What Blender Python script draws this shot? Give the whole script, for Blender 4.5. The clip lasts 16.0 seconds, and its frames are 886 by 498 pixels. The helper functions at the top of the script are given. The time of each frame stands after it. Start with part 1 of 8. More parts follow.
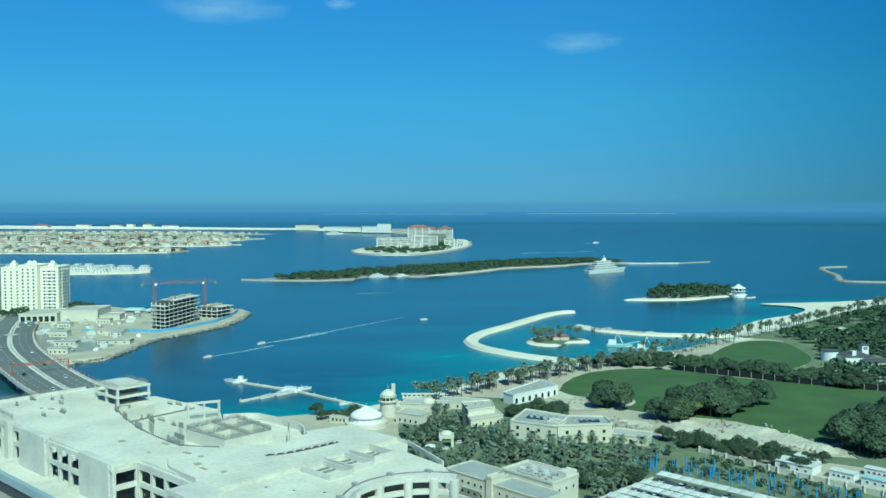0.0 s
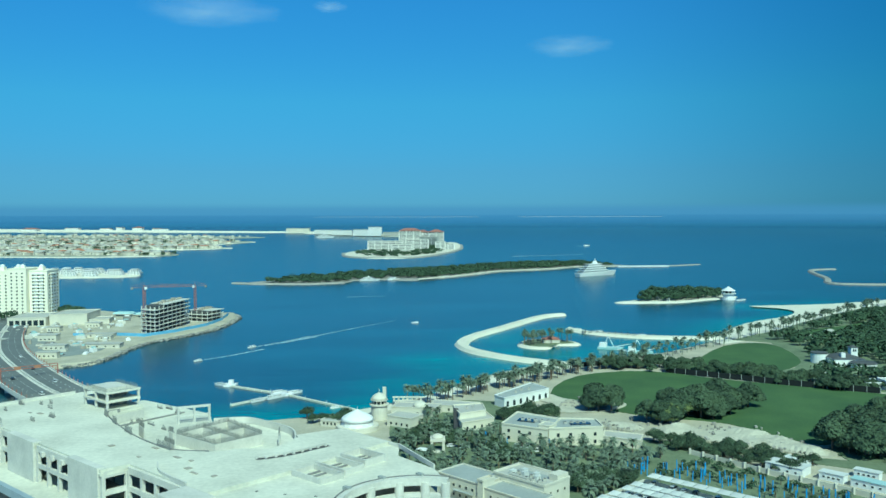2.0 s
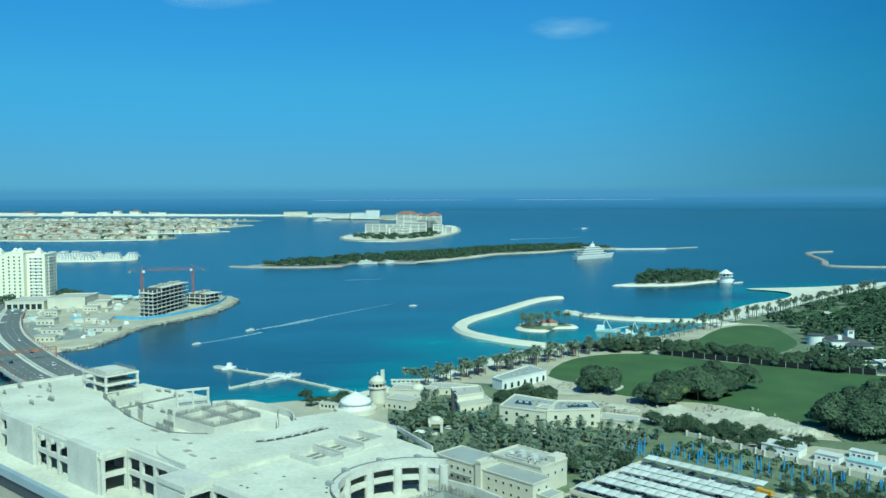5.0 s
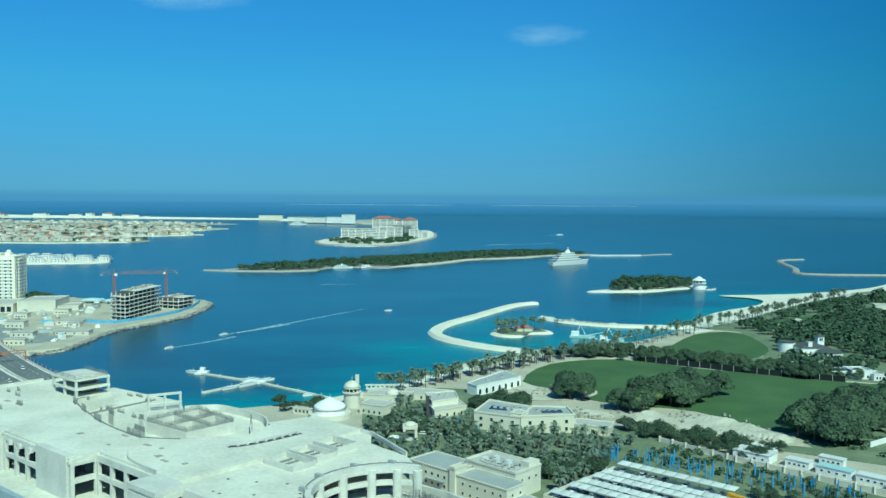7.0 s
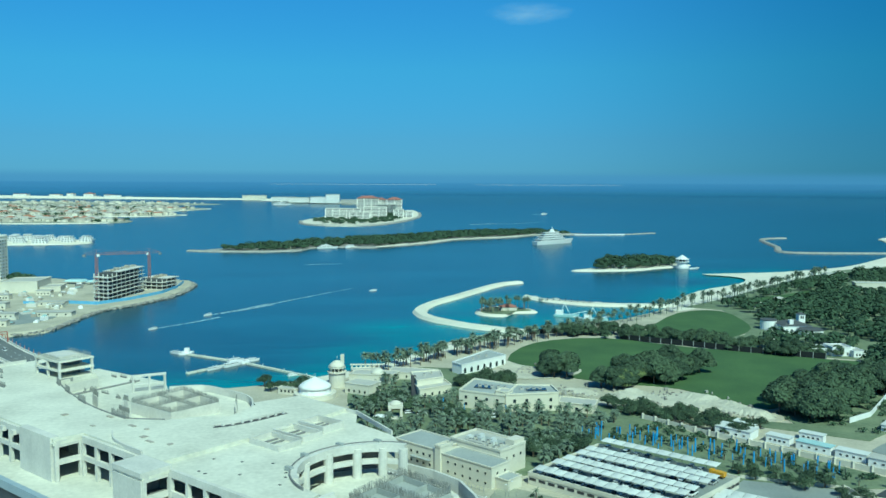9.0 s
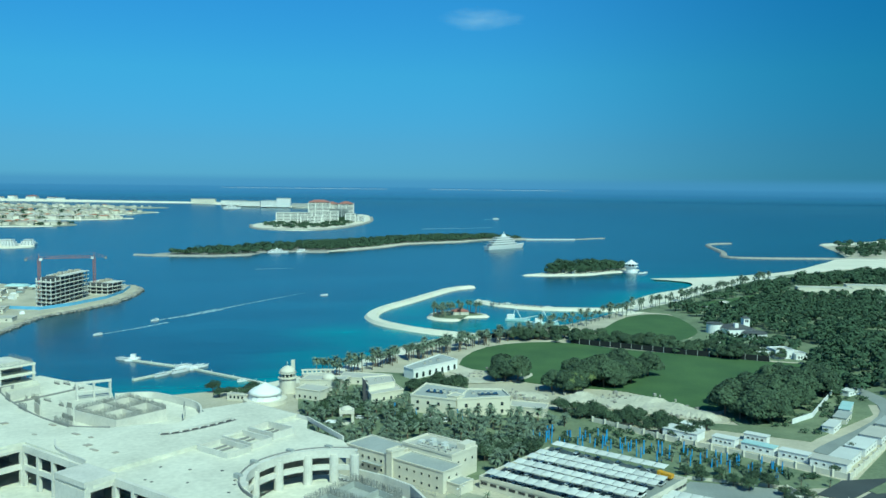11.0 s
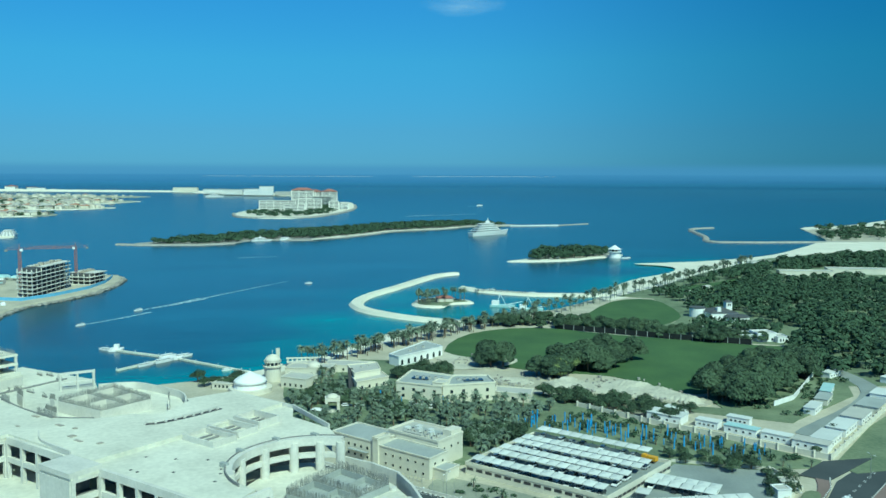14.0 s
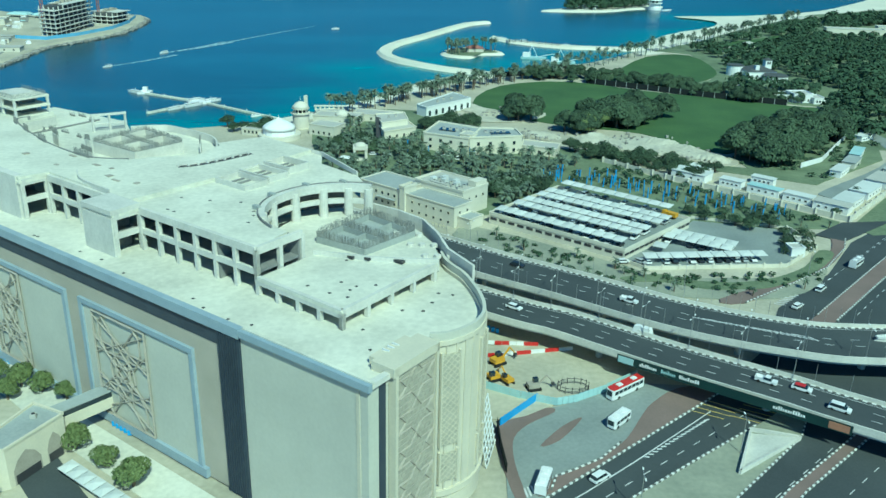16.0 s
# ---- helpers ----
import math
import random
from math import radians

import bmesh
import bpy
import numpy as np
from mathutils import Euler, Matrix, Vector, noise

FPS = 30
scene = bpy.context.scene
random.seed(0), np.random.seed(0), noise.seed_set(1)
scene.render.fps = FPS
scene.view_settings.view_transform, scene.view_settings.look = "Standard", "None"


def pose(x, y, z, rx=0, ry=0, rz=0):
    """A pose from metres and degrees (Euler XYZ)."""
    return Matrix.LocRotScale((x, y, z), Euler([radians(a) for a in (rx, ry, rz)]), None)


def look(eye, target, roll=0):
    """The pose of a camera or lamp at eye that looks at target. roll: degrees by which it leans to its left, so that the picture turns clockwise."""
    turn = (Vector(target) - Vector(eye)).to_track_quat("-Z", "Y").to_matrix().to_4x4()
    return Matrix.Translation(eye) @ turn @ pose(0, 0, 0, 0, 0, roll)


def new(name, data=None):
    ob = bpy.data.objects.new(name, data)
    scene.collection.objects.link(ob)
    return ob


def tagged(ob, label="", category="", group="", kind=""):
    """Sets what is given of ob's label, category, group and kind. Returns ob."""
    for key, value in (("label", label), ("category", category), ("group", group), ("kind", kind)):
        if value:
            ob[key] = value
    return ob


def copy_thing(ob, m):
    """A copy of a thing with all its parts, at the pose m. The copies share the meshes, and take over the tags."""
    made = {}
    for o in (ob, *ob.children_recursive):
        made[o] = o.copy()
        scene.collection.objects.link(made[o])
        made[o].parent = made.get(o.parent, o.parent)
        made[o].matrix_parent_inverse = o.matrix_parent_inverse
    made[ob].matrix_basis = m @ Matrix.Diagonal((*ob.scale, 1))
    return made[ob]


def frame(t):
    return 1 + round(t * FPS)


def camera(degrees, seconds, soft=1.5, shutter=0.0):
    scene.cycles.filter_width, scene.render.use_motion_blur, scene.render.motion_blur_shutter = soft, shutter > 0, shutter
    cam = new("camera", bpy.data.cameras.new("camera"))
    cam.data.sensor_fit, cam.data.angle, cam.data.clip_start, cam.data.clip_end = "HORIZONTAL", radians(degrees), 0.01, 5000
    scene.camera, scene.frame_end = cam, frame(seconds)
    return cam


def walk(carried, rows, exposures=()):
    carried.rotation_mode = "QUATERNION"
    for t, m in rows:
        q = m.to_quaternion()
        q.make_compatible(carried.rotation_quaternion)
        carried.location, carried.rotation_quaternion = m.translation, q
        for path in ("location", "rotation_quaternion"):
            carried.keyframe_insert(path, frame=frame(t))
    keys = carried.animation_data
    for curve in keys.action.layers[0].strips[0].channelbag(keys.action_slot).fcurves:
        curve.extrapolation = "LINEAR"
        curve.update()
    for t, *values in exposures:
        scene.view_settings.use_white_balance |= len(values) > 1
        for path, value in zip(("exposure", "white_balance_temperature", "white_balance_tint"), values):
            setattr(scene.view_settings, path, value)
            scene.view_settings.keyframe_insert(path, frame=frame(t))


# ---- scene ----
EYE = 112.0
cam = camera(55.45, 16.0, soft=1.5)
walk(cam, [
    (0.0, pose(0, 0, 112, 87.479, 0.077, -0.000)),
    (0.5, pose(0, 0, 112, 87.715, 0.345, -0.060)),
    (1.0, pose(0, 0, 112, 88.021, 0.171, -0.587)),
    (1.5, pose(0, 0, 112, 88.142, 0.074, -1.038)),
    (2.0, pose(0, 0, 112, 87.687, 0.133, -0.618)),
    (2.5, pose(0, 0, 112, 87.448, 0.180, -0.291)),
    (3.0, pose(0, 0, 112, 87.158, 0.208, -0.360)),
    (5.5, pose(0, 0, 112, 86.278, 0.139, -1.080)),
    (6.0, pose(0, 0, 112, 86.026, -0.018, -1.730)),
    (6.5, pose(0, 0, 112, 86.121, -0.118, -2.537)),
    (7.0, pose(0, 0, 112, 86.888, -0.331, -2.387)),
    (7.5, pose(0, 0, 112, 87.122, -0.652, -1.602)),
    (8.0, pose(0, 0, 112, 86.781, -0.734, -1.655)),
    (8.5, pose(0, 0, 112, 86.380, -0.562, -2.136)),
    (9.0, pose(0, 0, 112, 85.508, -0.223, -3.443)),
    (11.5, pose(0, 0, 112, 86.135, -0.547, -6.936)),
    (12.0, pose(0, 0, 112, 86.549, -0.299, -7.077)),
    (12.5, pose(0, 0, 112, 86.377, 0.002, -7.086)),
    (13.0, pose(0, 0, 112, 85.760, 0.151, -7.111)),
    (13.5, pose(0, 0, 112, 85.479, 0.035, -7.282)),
    (14.0, pose(0, 0, 112, 84.957, -0.155, -7.798)),
    (14.5, pose(0, 0, 112, 82.761, -0.199, -8.536)),
    (15.0, pose(0, 0, 112, 78.200, -0.219, -8.393)),
    (15.5, pose(0, 0, 112, 71.813, -1.033, -8.247)),
    (16.0, pose(0, 0, 112, 68.170, -1.335, -5.620)),
], exposures=[(0.0, 0.0, 5500, -31), (14.3, 0.0, 5500, -32), (15.5, 0.0, 5380, -34), (16.0, 0.0, 5380, -34)])

# light: late-morning sun from the right and behind, clear hazy sky
SUN_AZ, SUN_EL = radians(163), radians(47)
world = bpy.data.worlds.new("sky")
scene.world = world
world.use_nodes = True
wn = world.node_tree.nodes
sky = wn.new("ShaderNodeTexSky")
sky.sky_type = "NISHITA"
sky.sun_disc = False
sky.sun_elevation, sky.sun_rotation = SUN_EL, SUN_AZ
sky.altitude, sky.air_density, sky.dust_density, sky.ozone_density = 100, 1.0, 0.0, 6.0
wn["Background"].inputs[1].default_value = 0.115
deep = wn.new("ShaderNodeMix")
deep.data_type, deep.blend_type = "RGBA", "MULTIPLY"
deep.inputs[0].default_value = 1.0
way_up, split, tone = wn.new("ShaderNodeTexCoord"), wn.new("ShaderNodeSeparateXYZ"), wn.new("ShaderNodeValToRGB")
for place, colour in ((0.0, (0.155, 0.325, 0.69)), (0.05, (0.24, 0.40, 0.67)), (0.13, (0.355, 0.60, 0.79)), (0.24, (0.415, 0.70, 1.0))):
    stop = tone.color_ramp.elements[0] if place == 0.0 else tone.color_ramp.elements[-1] if place == 0.24 else tone.color_ramp.elements.new(place)
    stop.position, stop.color = place, (*colour, 1)
# the sky is darkened towards the right, standing in for the window's tint
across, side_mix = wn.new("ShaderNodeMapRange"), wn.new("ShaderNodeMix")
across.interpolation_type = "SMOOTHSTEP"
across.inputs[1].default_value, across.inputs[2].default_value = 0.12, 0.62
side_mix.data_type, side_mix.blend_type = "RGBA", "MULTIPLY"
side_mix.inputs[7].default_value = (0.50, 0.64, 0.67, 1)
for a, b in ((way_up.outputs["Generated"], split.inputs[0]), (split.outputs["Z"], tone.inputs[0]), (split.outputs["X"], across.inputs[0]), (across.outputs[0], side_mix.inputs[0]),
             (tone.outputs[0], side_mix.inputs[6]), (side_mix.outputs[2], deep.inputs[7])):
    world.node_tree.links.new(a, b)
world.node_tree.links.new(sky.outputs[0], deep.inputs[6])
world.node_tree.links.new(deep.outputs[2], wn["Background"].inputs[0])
sun_dir = Vector((math.sin(SUN_AZ) * math.cos(SUN_EL), math.cos(SUN_AZ) * math.cos(SUN_EL), math.sin(SUN_EL)))
sun = new("sun", bpy.data.lights.new("sun", "SUN"))
sun.data.energy, sun.data.angle, sun.data.color = 4.6, radians(0.5), (1.0, 0.96, 0.84)
sun.matrix_world = look(sun_dir * 1000, (0, 0, 0))

# materials
def mat(name, c1, c2=None, rough=0.85, scale=0.3, fine=4.0, bump=0.0, metal=0.0, island=0.0, spec=0.4, obrand=0.0):
    """Base colour wandering between c1 and c2 at a coarse and a fine scale, in metres of the place."""
    m = bpy.data.materials.new(name)
    m.use_nodes = True
    t, b = m.node_tree, m.node_tree.nodes["Principled BSDF"]
    nd, ln = t.nodes, t.links
    b.inputs["Roughness"].default_value, b.inputs["Metallic"].default_value = rough, metal
    b.inputs["Specular IOR Level"].default_value = spec
    c2 = c2 or tuple(x * 0.8 for x in c1)
    geo = nd.new("ShaderNodeNewGeometry")
    n1, n2 = nd.new("ShaderNodeTexNoise"), nd.new("ShaderNodeTexNoise")
    n1.inputs["Scale"].default_value, n2.inputs["Scale"].default_value = scale, fine
    n1.inputs["Detail"].default_value, n2.inputs["Detail"].default_value = 5, 3
    ln.new(geo.outputs["Position"], n1.inputs["Vector"])
    ln.new(geo.outputs["Position"], n2.inputs["Vector"])
    add = nd.new("ShaderNodeMath")
    add.operation = "MULTIPLY_ADD"
    ln.new(n1.outputs["Fac"], add.inputs[0])
    add.inputs[1].default_value = 0.65
    half = nd.new("ShaderNodeMath")
    half.operation = "MULTIPLY"
    ln.new(n2.outputs["Fac"], half.inputs[0])
    half.inputs[1].default_value = 0.35
    ln.new(half.outputs[0], add.inputs[2])
    last = add.outputs[0]
    for amount, node, out in ((island, geo, "Random Per Island"), (obrand, None, "Random")):
        if amount:
            node = node or nd.new("ShaderNodeObjectInfo")
            mix = nd.new("ShaderNodeMath")
            mix.operation = "MULTIPLY_ADD"
            ln.new(node.outputs[out], mix.inputs[0])
            mix.inputs[1].default_value = amount
            ln.new(last, mix.inputs[2])
            sub = nd.new("ShaderNodeMath")
            sub.operation = "SUBTRACT"
            ln.new(mix.outputs[0], sub.inputs[0])
            sub.inputs[1].default_value = amount / 2
            last = sub.outputs[0]
    ramp = nd.new("ShaderNodeValToRGB")
    ramp.color_ramp.elements[0].position, ramp.color_ramp.elements[1].position = 0.32, 0.68
    ramp.color_ramp.elements[0].color, ramp.color_ramp.elements[1].color = (*c2, 1), (*c1, 1)
    ln.new(last, ramp.inputs[0])
    ln.new(ramp.outputs[0], b.inputs["Base Color"])
    if bump:
        bp = nd.new("ShaderNodeBump")
        bp.inputs["Strength"].default_value, bp.inputs["Distance"].default_value = bump, 0.3
        ln.new(n2.outputs["Fac"], bp.inputs["Height"])
        ln.new(bp.outputs[0], b.inputs["Normal"])
    return m


CONCRETE = mat("concrete", (0.68, 0.66, 0.60), (0.50, 0.49, 0.45), 0.9, 0.16, 1.5, 0.15)
SCREED = mat("screed", (0.76, 0.74, 0.63), (0.50, 0.49, 0.42), 0.92, 0.06, 0.8, 0.1)
# raw block grey, lowered so walls behind deck openings look unlit
GREYWALL = mat("raw_block_dim", (0.27, 0.27, 0.26), (0.18, 0.18, 0.18), 0.92, 0.3, 2.5, 0.2)
PLASTER = mat("plaster", (0.58, 0.57, 0.49), (0.50, 0.49, 0.42), 0.9, 0.08, 1.2, 0.06)
BRICKBEIGE = mat("beige_tile", (0.50, 0.45, 0.37), (0.40, 0.36, 0.29), 0.85, 0.1, 5.0, 0.2)
COPING = mat("blue_coping", (0.35, 0.42, 0.48), (0.28, 0.34, 0.40), 0.5, 0.2, 2.0, 0.0)
DARKBAND = mat("dark_navy", (0.05, 0.065, 0.09), (0.035, 0.045, 0.065), 0.5, 0.3, 2.0)
LATTICE = mat("bronze_lattice", (0.42, 0.38, 0.32), (0.32, 0.29, 0.24), 0.6, 0.4, 3.0)
CREAM = mat("cream_cladding", (0.66, 0.61, 0.48), (0.56, 0.52, 0.42), 0.85, 0.15, 2.0, 0.08)
STUCCO = mat("cream_stucco", (0.68, 0.645, 0.545), (0.56, 0.535, 0.455), 0.9, 0.1, 1.5, 0.06)
TOWERWALL = mat("tower_render", (0.88, 0.84, 0.70), (0.80, 0.76, 0.62), 0.9, 0.05, 0.8, 0.05)
YELLOWSTUCCO = mat("pale_stucco", (0.74, 0.70, 0.57), (0.64, 0.60, 0.49), 0.9, 0.05, 0.8, 0.05, obrand=0.3)
WHITE = mat("white_paint", (0.82, 0.82, 0.80), (0.72, 0.72, 0.71), 0.6, 0.2, 2.0, obrand=0.2)
ROOFGREY = mat("grey_roof", (0.40, 0.42, 0.41), (0.29, 0.31, 0.30), 0.9, 0.1, 1.5, 0.1)
ROOFPALE = mat("pale_roof", (0.50, 0.49, 0.44), (0.40, 0.39, 0.36), 0.9, 0.1, 1.5, 0.1)
# wall colour whitened to take in the haze over distant hotels
HOTELWALL = mat("hazed_render", (0.80, 0.79, 0.74), (0.72, 0.71, 0.67), 0.85, 0.02, 0.5)
ROOFRED = mat("red_tile_roof", (0.34, 0.15, 0.12), (0.26, 0.12, 0.10), 0.85, 0.1, 1.0, 0.1)
LIGHTLEAF = mat("light_leaf", (0.17, 0.21, 0.08), (0.09, 0.12, 0.045), 0.7, 0.1, 0.9, island=0.5, spec=0.25)
EARTH = mat("dug_earth", (0.60, 0.57, 0.46), (0.38, 0.36, 0.29), 0.95, 0.09, 0.9, 0.4)
# soil colour lowered to take in the window tint on the right
SOIL = mat("dimmed_soil", (0.19, 0.19, 0.155), (0.12, 0.125, 0.105), 0.95, 0.06, 0.9, 0.3)
# dusty sand, also darkened for the window tint over the medians
DUSTY = mat("dusty_dimmed_sand", (0.36, 0.36, 0.28), (0.22, 0.235, 0.19), 0.95, 0.07, 0.8, 0.3)
ASPHALT = mat("asphalt", (0.072, 0.082, 0.086), (0.046, 0.053, 0.057), 0.9, 0.05, 2.5, 0.1)
ASPHALTOLD = mat("worn_asphalt", (0.30, 0.325, 0.31), (0.20, 0.22, 0.215), 0.92, 0.06, 1.2, 0.1)
SAND = mat("beach_sand", (0.74, 0.71, 0.60), (0.60, 0.57, 0.47), 0.95, 0.03, 0.6, 0.15)
DIRT = mat("sandy_dirt", (0.54, 0.50, 0.39), (0.34, 0.32, 0.25), 0.95, 0.05, 0.7, 0.3)
SCRUB = mat("scrub_ground", (0.22, 0.255, 0.155), (0.10, 0.135, 0.08), 0.95, 0.06, 0.6, 0.3)
GRASS = mat("lawn", (0.085, 0.145, 0.05), (0.048, 0.092, 0.036), 0.95, 0.035, 0.8, 0.1)
PALMLEAF = mat("palm_leaf", (0.20, 0.25, 0.175), (0.10, 0.13, 0.09), 0.6, 0.1, 1.0, island=0.5, obrand=0.3)
LEAF = mat("tree_leaf", (0.088, 0.128, 0.072), (0.044, 0.068, 0.042), 0.8, 0.08, 0.8, island=0.5, obrand=0.4, spec=0.25)
HEDGE = mat("wood_leaf", (0.068, 0.108, 0.062), (0.044, 0.072, 0.044), 0.9, 0.03, 0.5, island=0.5, spec=0.2)
BARK = mat("bark", (0.22, 0.17, 0.12), (0.14, 0.11, 0.08), 0.95, 0.5, 5.0, 0.3)
ROCK = mat("rock", (0.40, 0.385, 0.345), (0.22, 0.21, 0.19), 0.95, 0.2, 1.5, 0.5, island=0.4)
PAVERRED = mat("red_pavers", (0.235, 0.17, 0.152), (0.165, 0.125, 0.113), 0.92, 0.1, 3.0, 0.1)
KERBWHITE = mat("kerb_white", (0.75, 0.75, 0.72), (0.62, 0.62, 0.60), 0.8, 0.5, 3.0)
KERBDARK = mat("kerb_dark", (0.16, 0.16, 0.15), (0.11, 0.11, 0.10), 0.8, 0.5, 3.0)
LINE = mat("road_paint", (0.72, 0.72, 0.70), (0.5, 0.5, 0.5), 0.8, 0.6, 4.0)
LINEYELLOW = mat("yellow_paint", (0.62, 0.48, 0.12), (0.45, 0.35, 0.12), 0.8, 0.6, 4.0)
HOARDING = mat("pale_blue_sheet", (0.22, 0.47, 0.70), (0.15, 0.36, 0.58), 0.6, 0.15, 1.5)
BLUEPLASTIC = mat("blue_plastic", (0.09, 0.34, 0.70), (0.07, 0.28, 0.60), 0.5, 0.3, 2.0)
TEAL = mat("pale_teal_sheet", (0.45, 0.62, 0.62), (0.36, 0.52, 0.53), 0.6, 0.3, 2.0)
RED = mat("red_paint", (0.55, 0.03, 0.03), (0.42, 0.025, 0.025), 0.35, 0.3, 2.0)
YELLOW = mat("machine_yellow", (0.70, 0.38, 0.03), (0.5, 0.27, 0.03), 0.5, 0.5, 3.0)
CRANE = mat("crane_red", (0.36, 0.15, 0.11), (0.28, 0.11, 0.08), 0.6, 0.5, 3.0)
BANNER = mat("green_banner", (0.012, 0.04, 0.038), (0.01, 0.03, 0.03), 0.6, 0.2, 2.0)
BLACKMESH = mat("black_mesh", (0.012, 0.016, 0.018), (0.008, 0.011, 0.012), 0.8, 0.2, 2.0)
DARKMETAL = mat("dark_metal", (0.06, 0.06, 0.065), (0.04, 0.04, 0.045), 0.5, 0.3, 2.0)
POLE = mat("galvanised_pole", (0.5, 0.5, 0.5), (0.4, 0.4, 0.4), 0.4, 0.5, 3.0, metal=0.6)
REBAR = mat("grey_steel_bar", (0.30, 0.31, 0.30), (0.20, 0.20, 0.19), 0.7, 0.4, 3.0)
BRIDGEROAD = mat("dusty_asphalt", (0.17, 0.185, 0.185), (0.12, 0.13, 0.13), 0.92, 0.05, 1.5, 0.1)
GLASS = mat("dark_glass", (0.03, 0.045, 0.055), (0.02, 0.03, 0.04), 0.08, 0.2, 1.0, spec=0.6)
TYRE = mat("tyre_rubber", (0.02, 0.02, 0.02), (0.015, 0.015, 0.015), 0.9)
CARPAINTS = [mat("car_" + n, c, tuple(x * 0.9 for x in c), 0.25, 0.5, 2.0, spec=0.6) for n, c in
             (("white", (0.8, 0.8, 0.8)), ("silver", (0.45, 0.46, 0.47)), ("dark", (0.03, 0.035, 0.045)))]
ROOFDARK = mat("dark_roof", (0.10, 0.105, 0.11), (0.07, 0.075, 0.08), 0.85, 0.1, 1.5, 0.1)
CANOPY = mat("shade_cloth", (0.66, 0.67, 0.64), (0.55, 0.56, 0.54), 0.7, 0.1, 1.0, obrand=0.4)
# cream darkened for the shade that falls within the carving
CARVED = mat("carved_cream_shaded", (0.48, 0.45, 0.36), (0.34, 0.32, 0.26), 0.9, 0.5, 3.0, 0.3)
TERRACOTTA = mat("terracotta", (0.40, 0.20, 0.12), (0.3, 0.15, 0.1), 0.9, 0.3, 2.0)


def water_material():
    m = mat("sea_water", (0.5, 0.5, 0.5), rough=0.24, spec=0.5)
    nd, ln = m.node_tree.nodes, m.node_tree.links
    b = nd["Principled BSDF"]
    at = nd.new("ShaderNodeAttribute")
    at.attribute_name = "shoal"
    geo = nd.new("ShaderNodeNewGeometry")
    big = nd.new("ShaderNodeTexNoise")
    big.inputs["Scale"].default_value, big.inputs["Detail"].default_value = 0.006, 6
    mp = nd.new("ShaderNodeMapping")
    mp.inputs["Scale"].default_value = (0.35, 1.6, 1.0)
    ln.new(geo.outputs["Position"], mp.inputs["Vector"])
    ln.new(mp.outputs[0], big.inputs["Vector"])
    mix = nd.new("ShaderNodeMath")
    mix.operation = "MULTIPLY_ADD"
    ln.new(big.outputs["Fac"], mix.inputs[0])
    mix.inputs[1].default_value = 0.3
    ln.new(at.outputs["Fac"], mix.inputs[2])
    ramp = nd.new("ShaderNodeValToRGB")
    e = ramp.color_ramp.elements
    e[0].position, e[0].color = 0.08, (0.024, 0.072, 0.108, 1)
    e[1].position, e[1].color = 1.0, (0.18, 0.46, 0.40, 1)
    x = e.new(0.42)
    x.color = (0.022, 0.092, 0.128, 1)
    x = e.new(0.75)
    x.color = (0.03, 0.19, 0.19, 1)
    ln.new(mix.outputs[0], ramp.inputs[0])
    streak, chop, both, tint = nd.new("ShaderNodeTexNoise"), nd.new("ShaderNodeTexNoise"), nd.new("ShaderNodeMath"), nd.new("ShaderNodeMix")
    stretch = nd.new("ShaderNodeMapping")
    stretch.inputs["Scale"].default_value = (0.22, 1.0, 1.0)
    stretch.inputs["Rotation"].default_value = (0, 0, radians(-14))
    ln.new(geo.outputs["Position"], stretch.inputs["Vector"])
    for node, scale in ((streak, 0.013), (chop, 0.11)):
        node.inputs["Scale"].default_value, node.inputs["Detail"].default_value, node.inputs["Roughness"].default_value = scale, 7, 0.62
        ln.new(stretch.outputs[0], node.inputs["Vector"])
    both.operation = "ADD"
    ln.new(streak.outputs["Fac"], both.inputs[0])
    ln.new(chop.outputs["Fac"], both.inputs[1])
    spread = nd.new("ShaderNodeMapRange")
    spread.inputs[1].default_value, spread.inputs[2].default_value, spread.inputs[3].default_value, spread.inputs[4].default_value = 0.72, 1.28, 0.62, 1.42
    ln.new(both.outputs[0], spread.inputs[0])
    tint.data_type, tint.blend_type = "RGBA", "MULTIPLY"
    tint.inputs[0].default_value = 1.0
    ln.new(ramp.outputs[0], tint.inputs[6])
    ln.new(spread.outputs[0], tint.inputs[7])
    ln.new(tint.outputs[2], b.inputs["Base Color"])
    w = nd.new("ShaderNodeTexNoise")
    w.inputs["Scale"].default_value, w.inputs["Detail"].default_value = 0.12, 6
    ln.new(geo.outputs["Position"], w.inputs["Vector"])
    bp = nd.new("ShaderNodeBump")
    bp.inputs["Strength"].default_value, bp.inputs["Distance"].default_value = 0.06, 1.0
    ln.new(w.outputs["Fac"], bp.inputs["Height"])
    ln.new(bp.outputs[0], b.inputs["Normal"])
    return m


WATER = water_material()


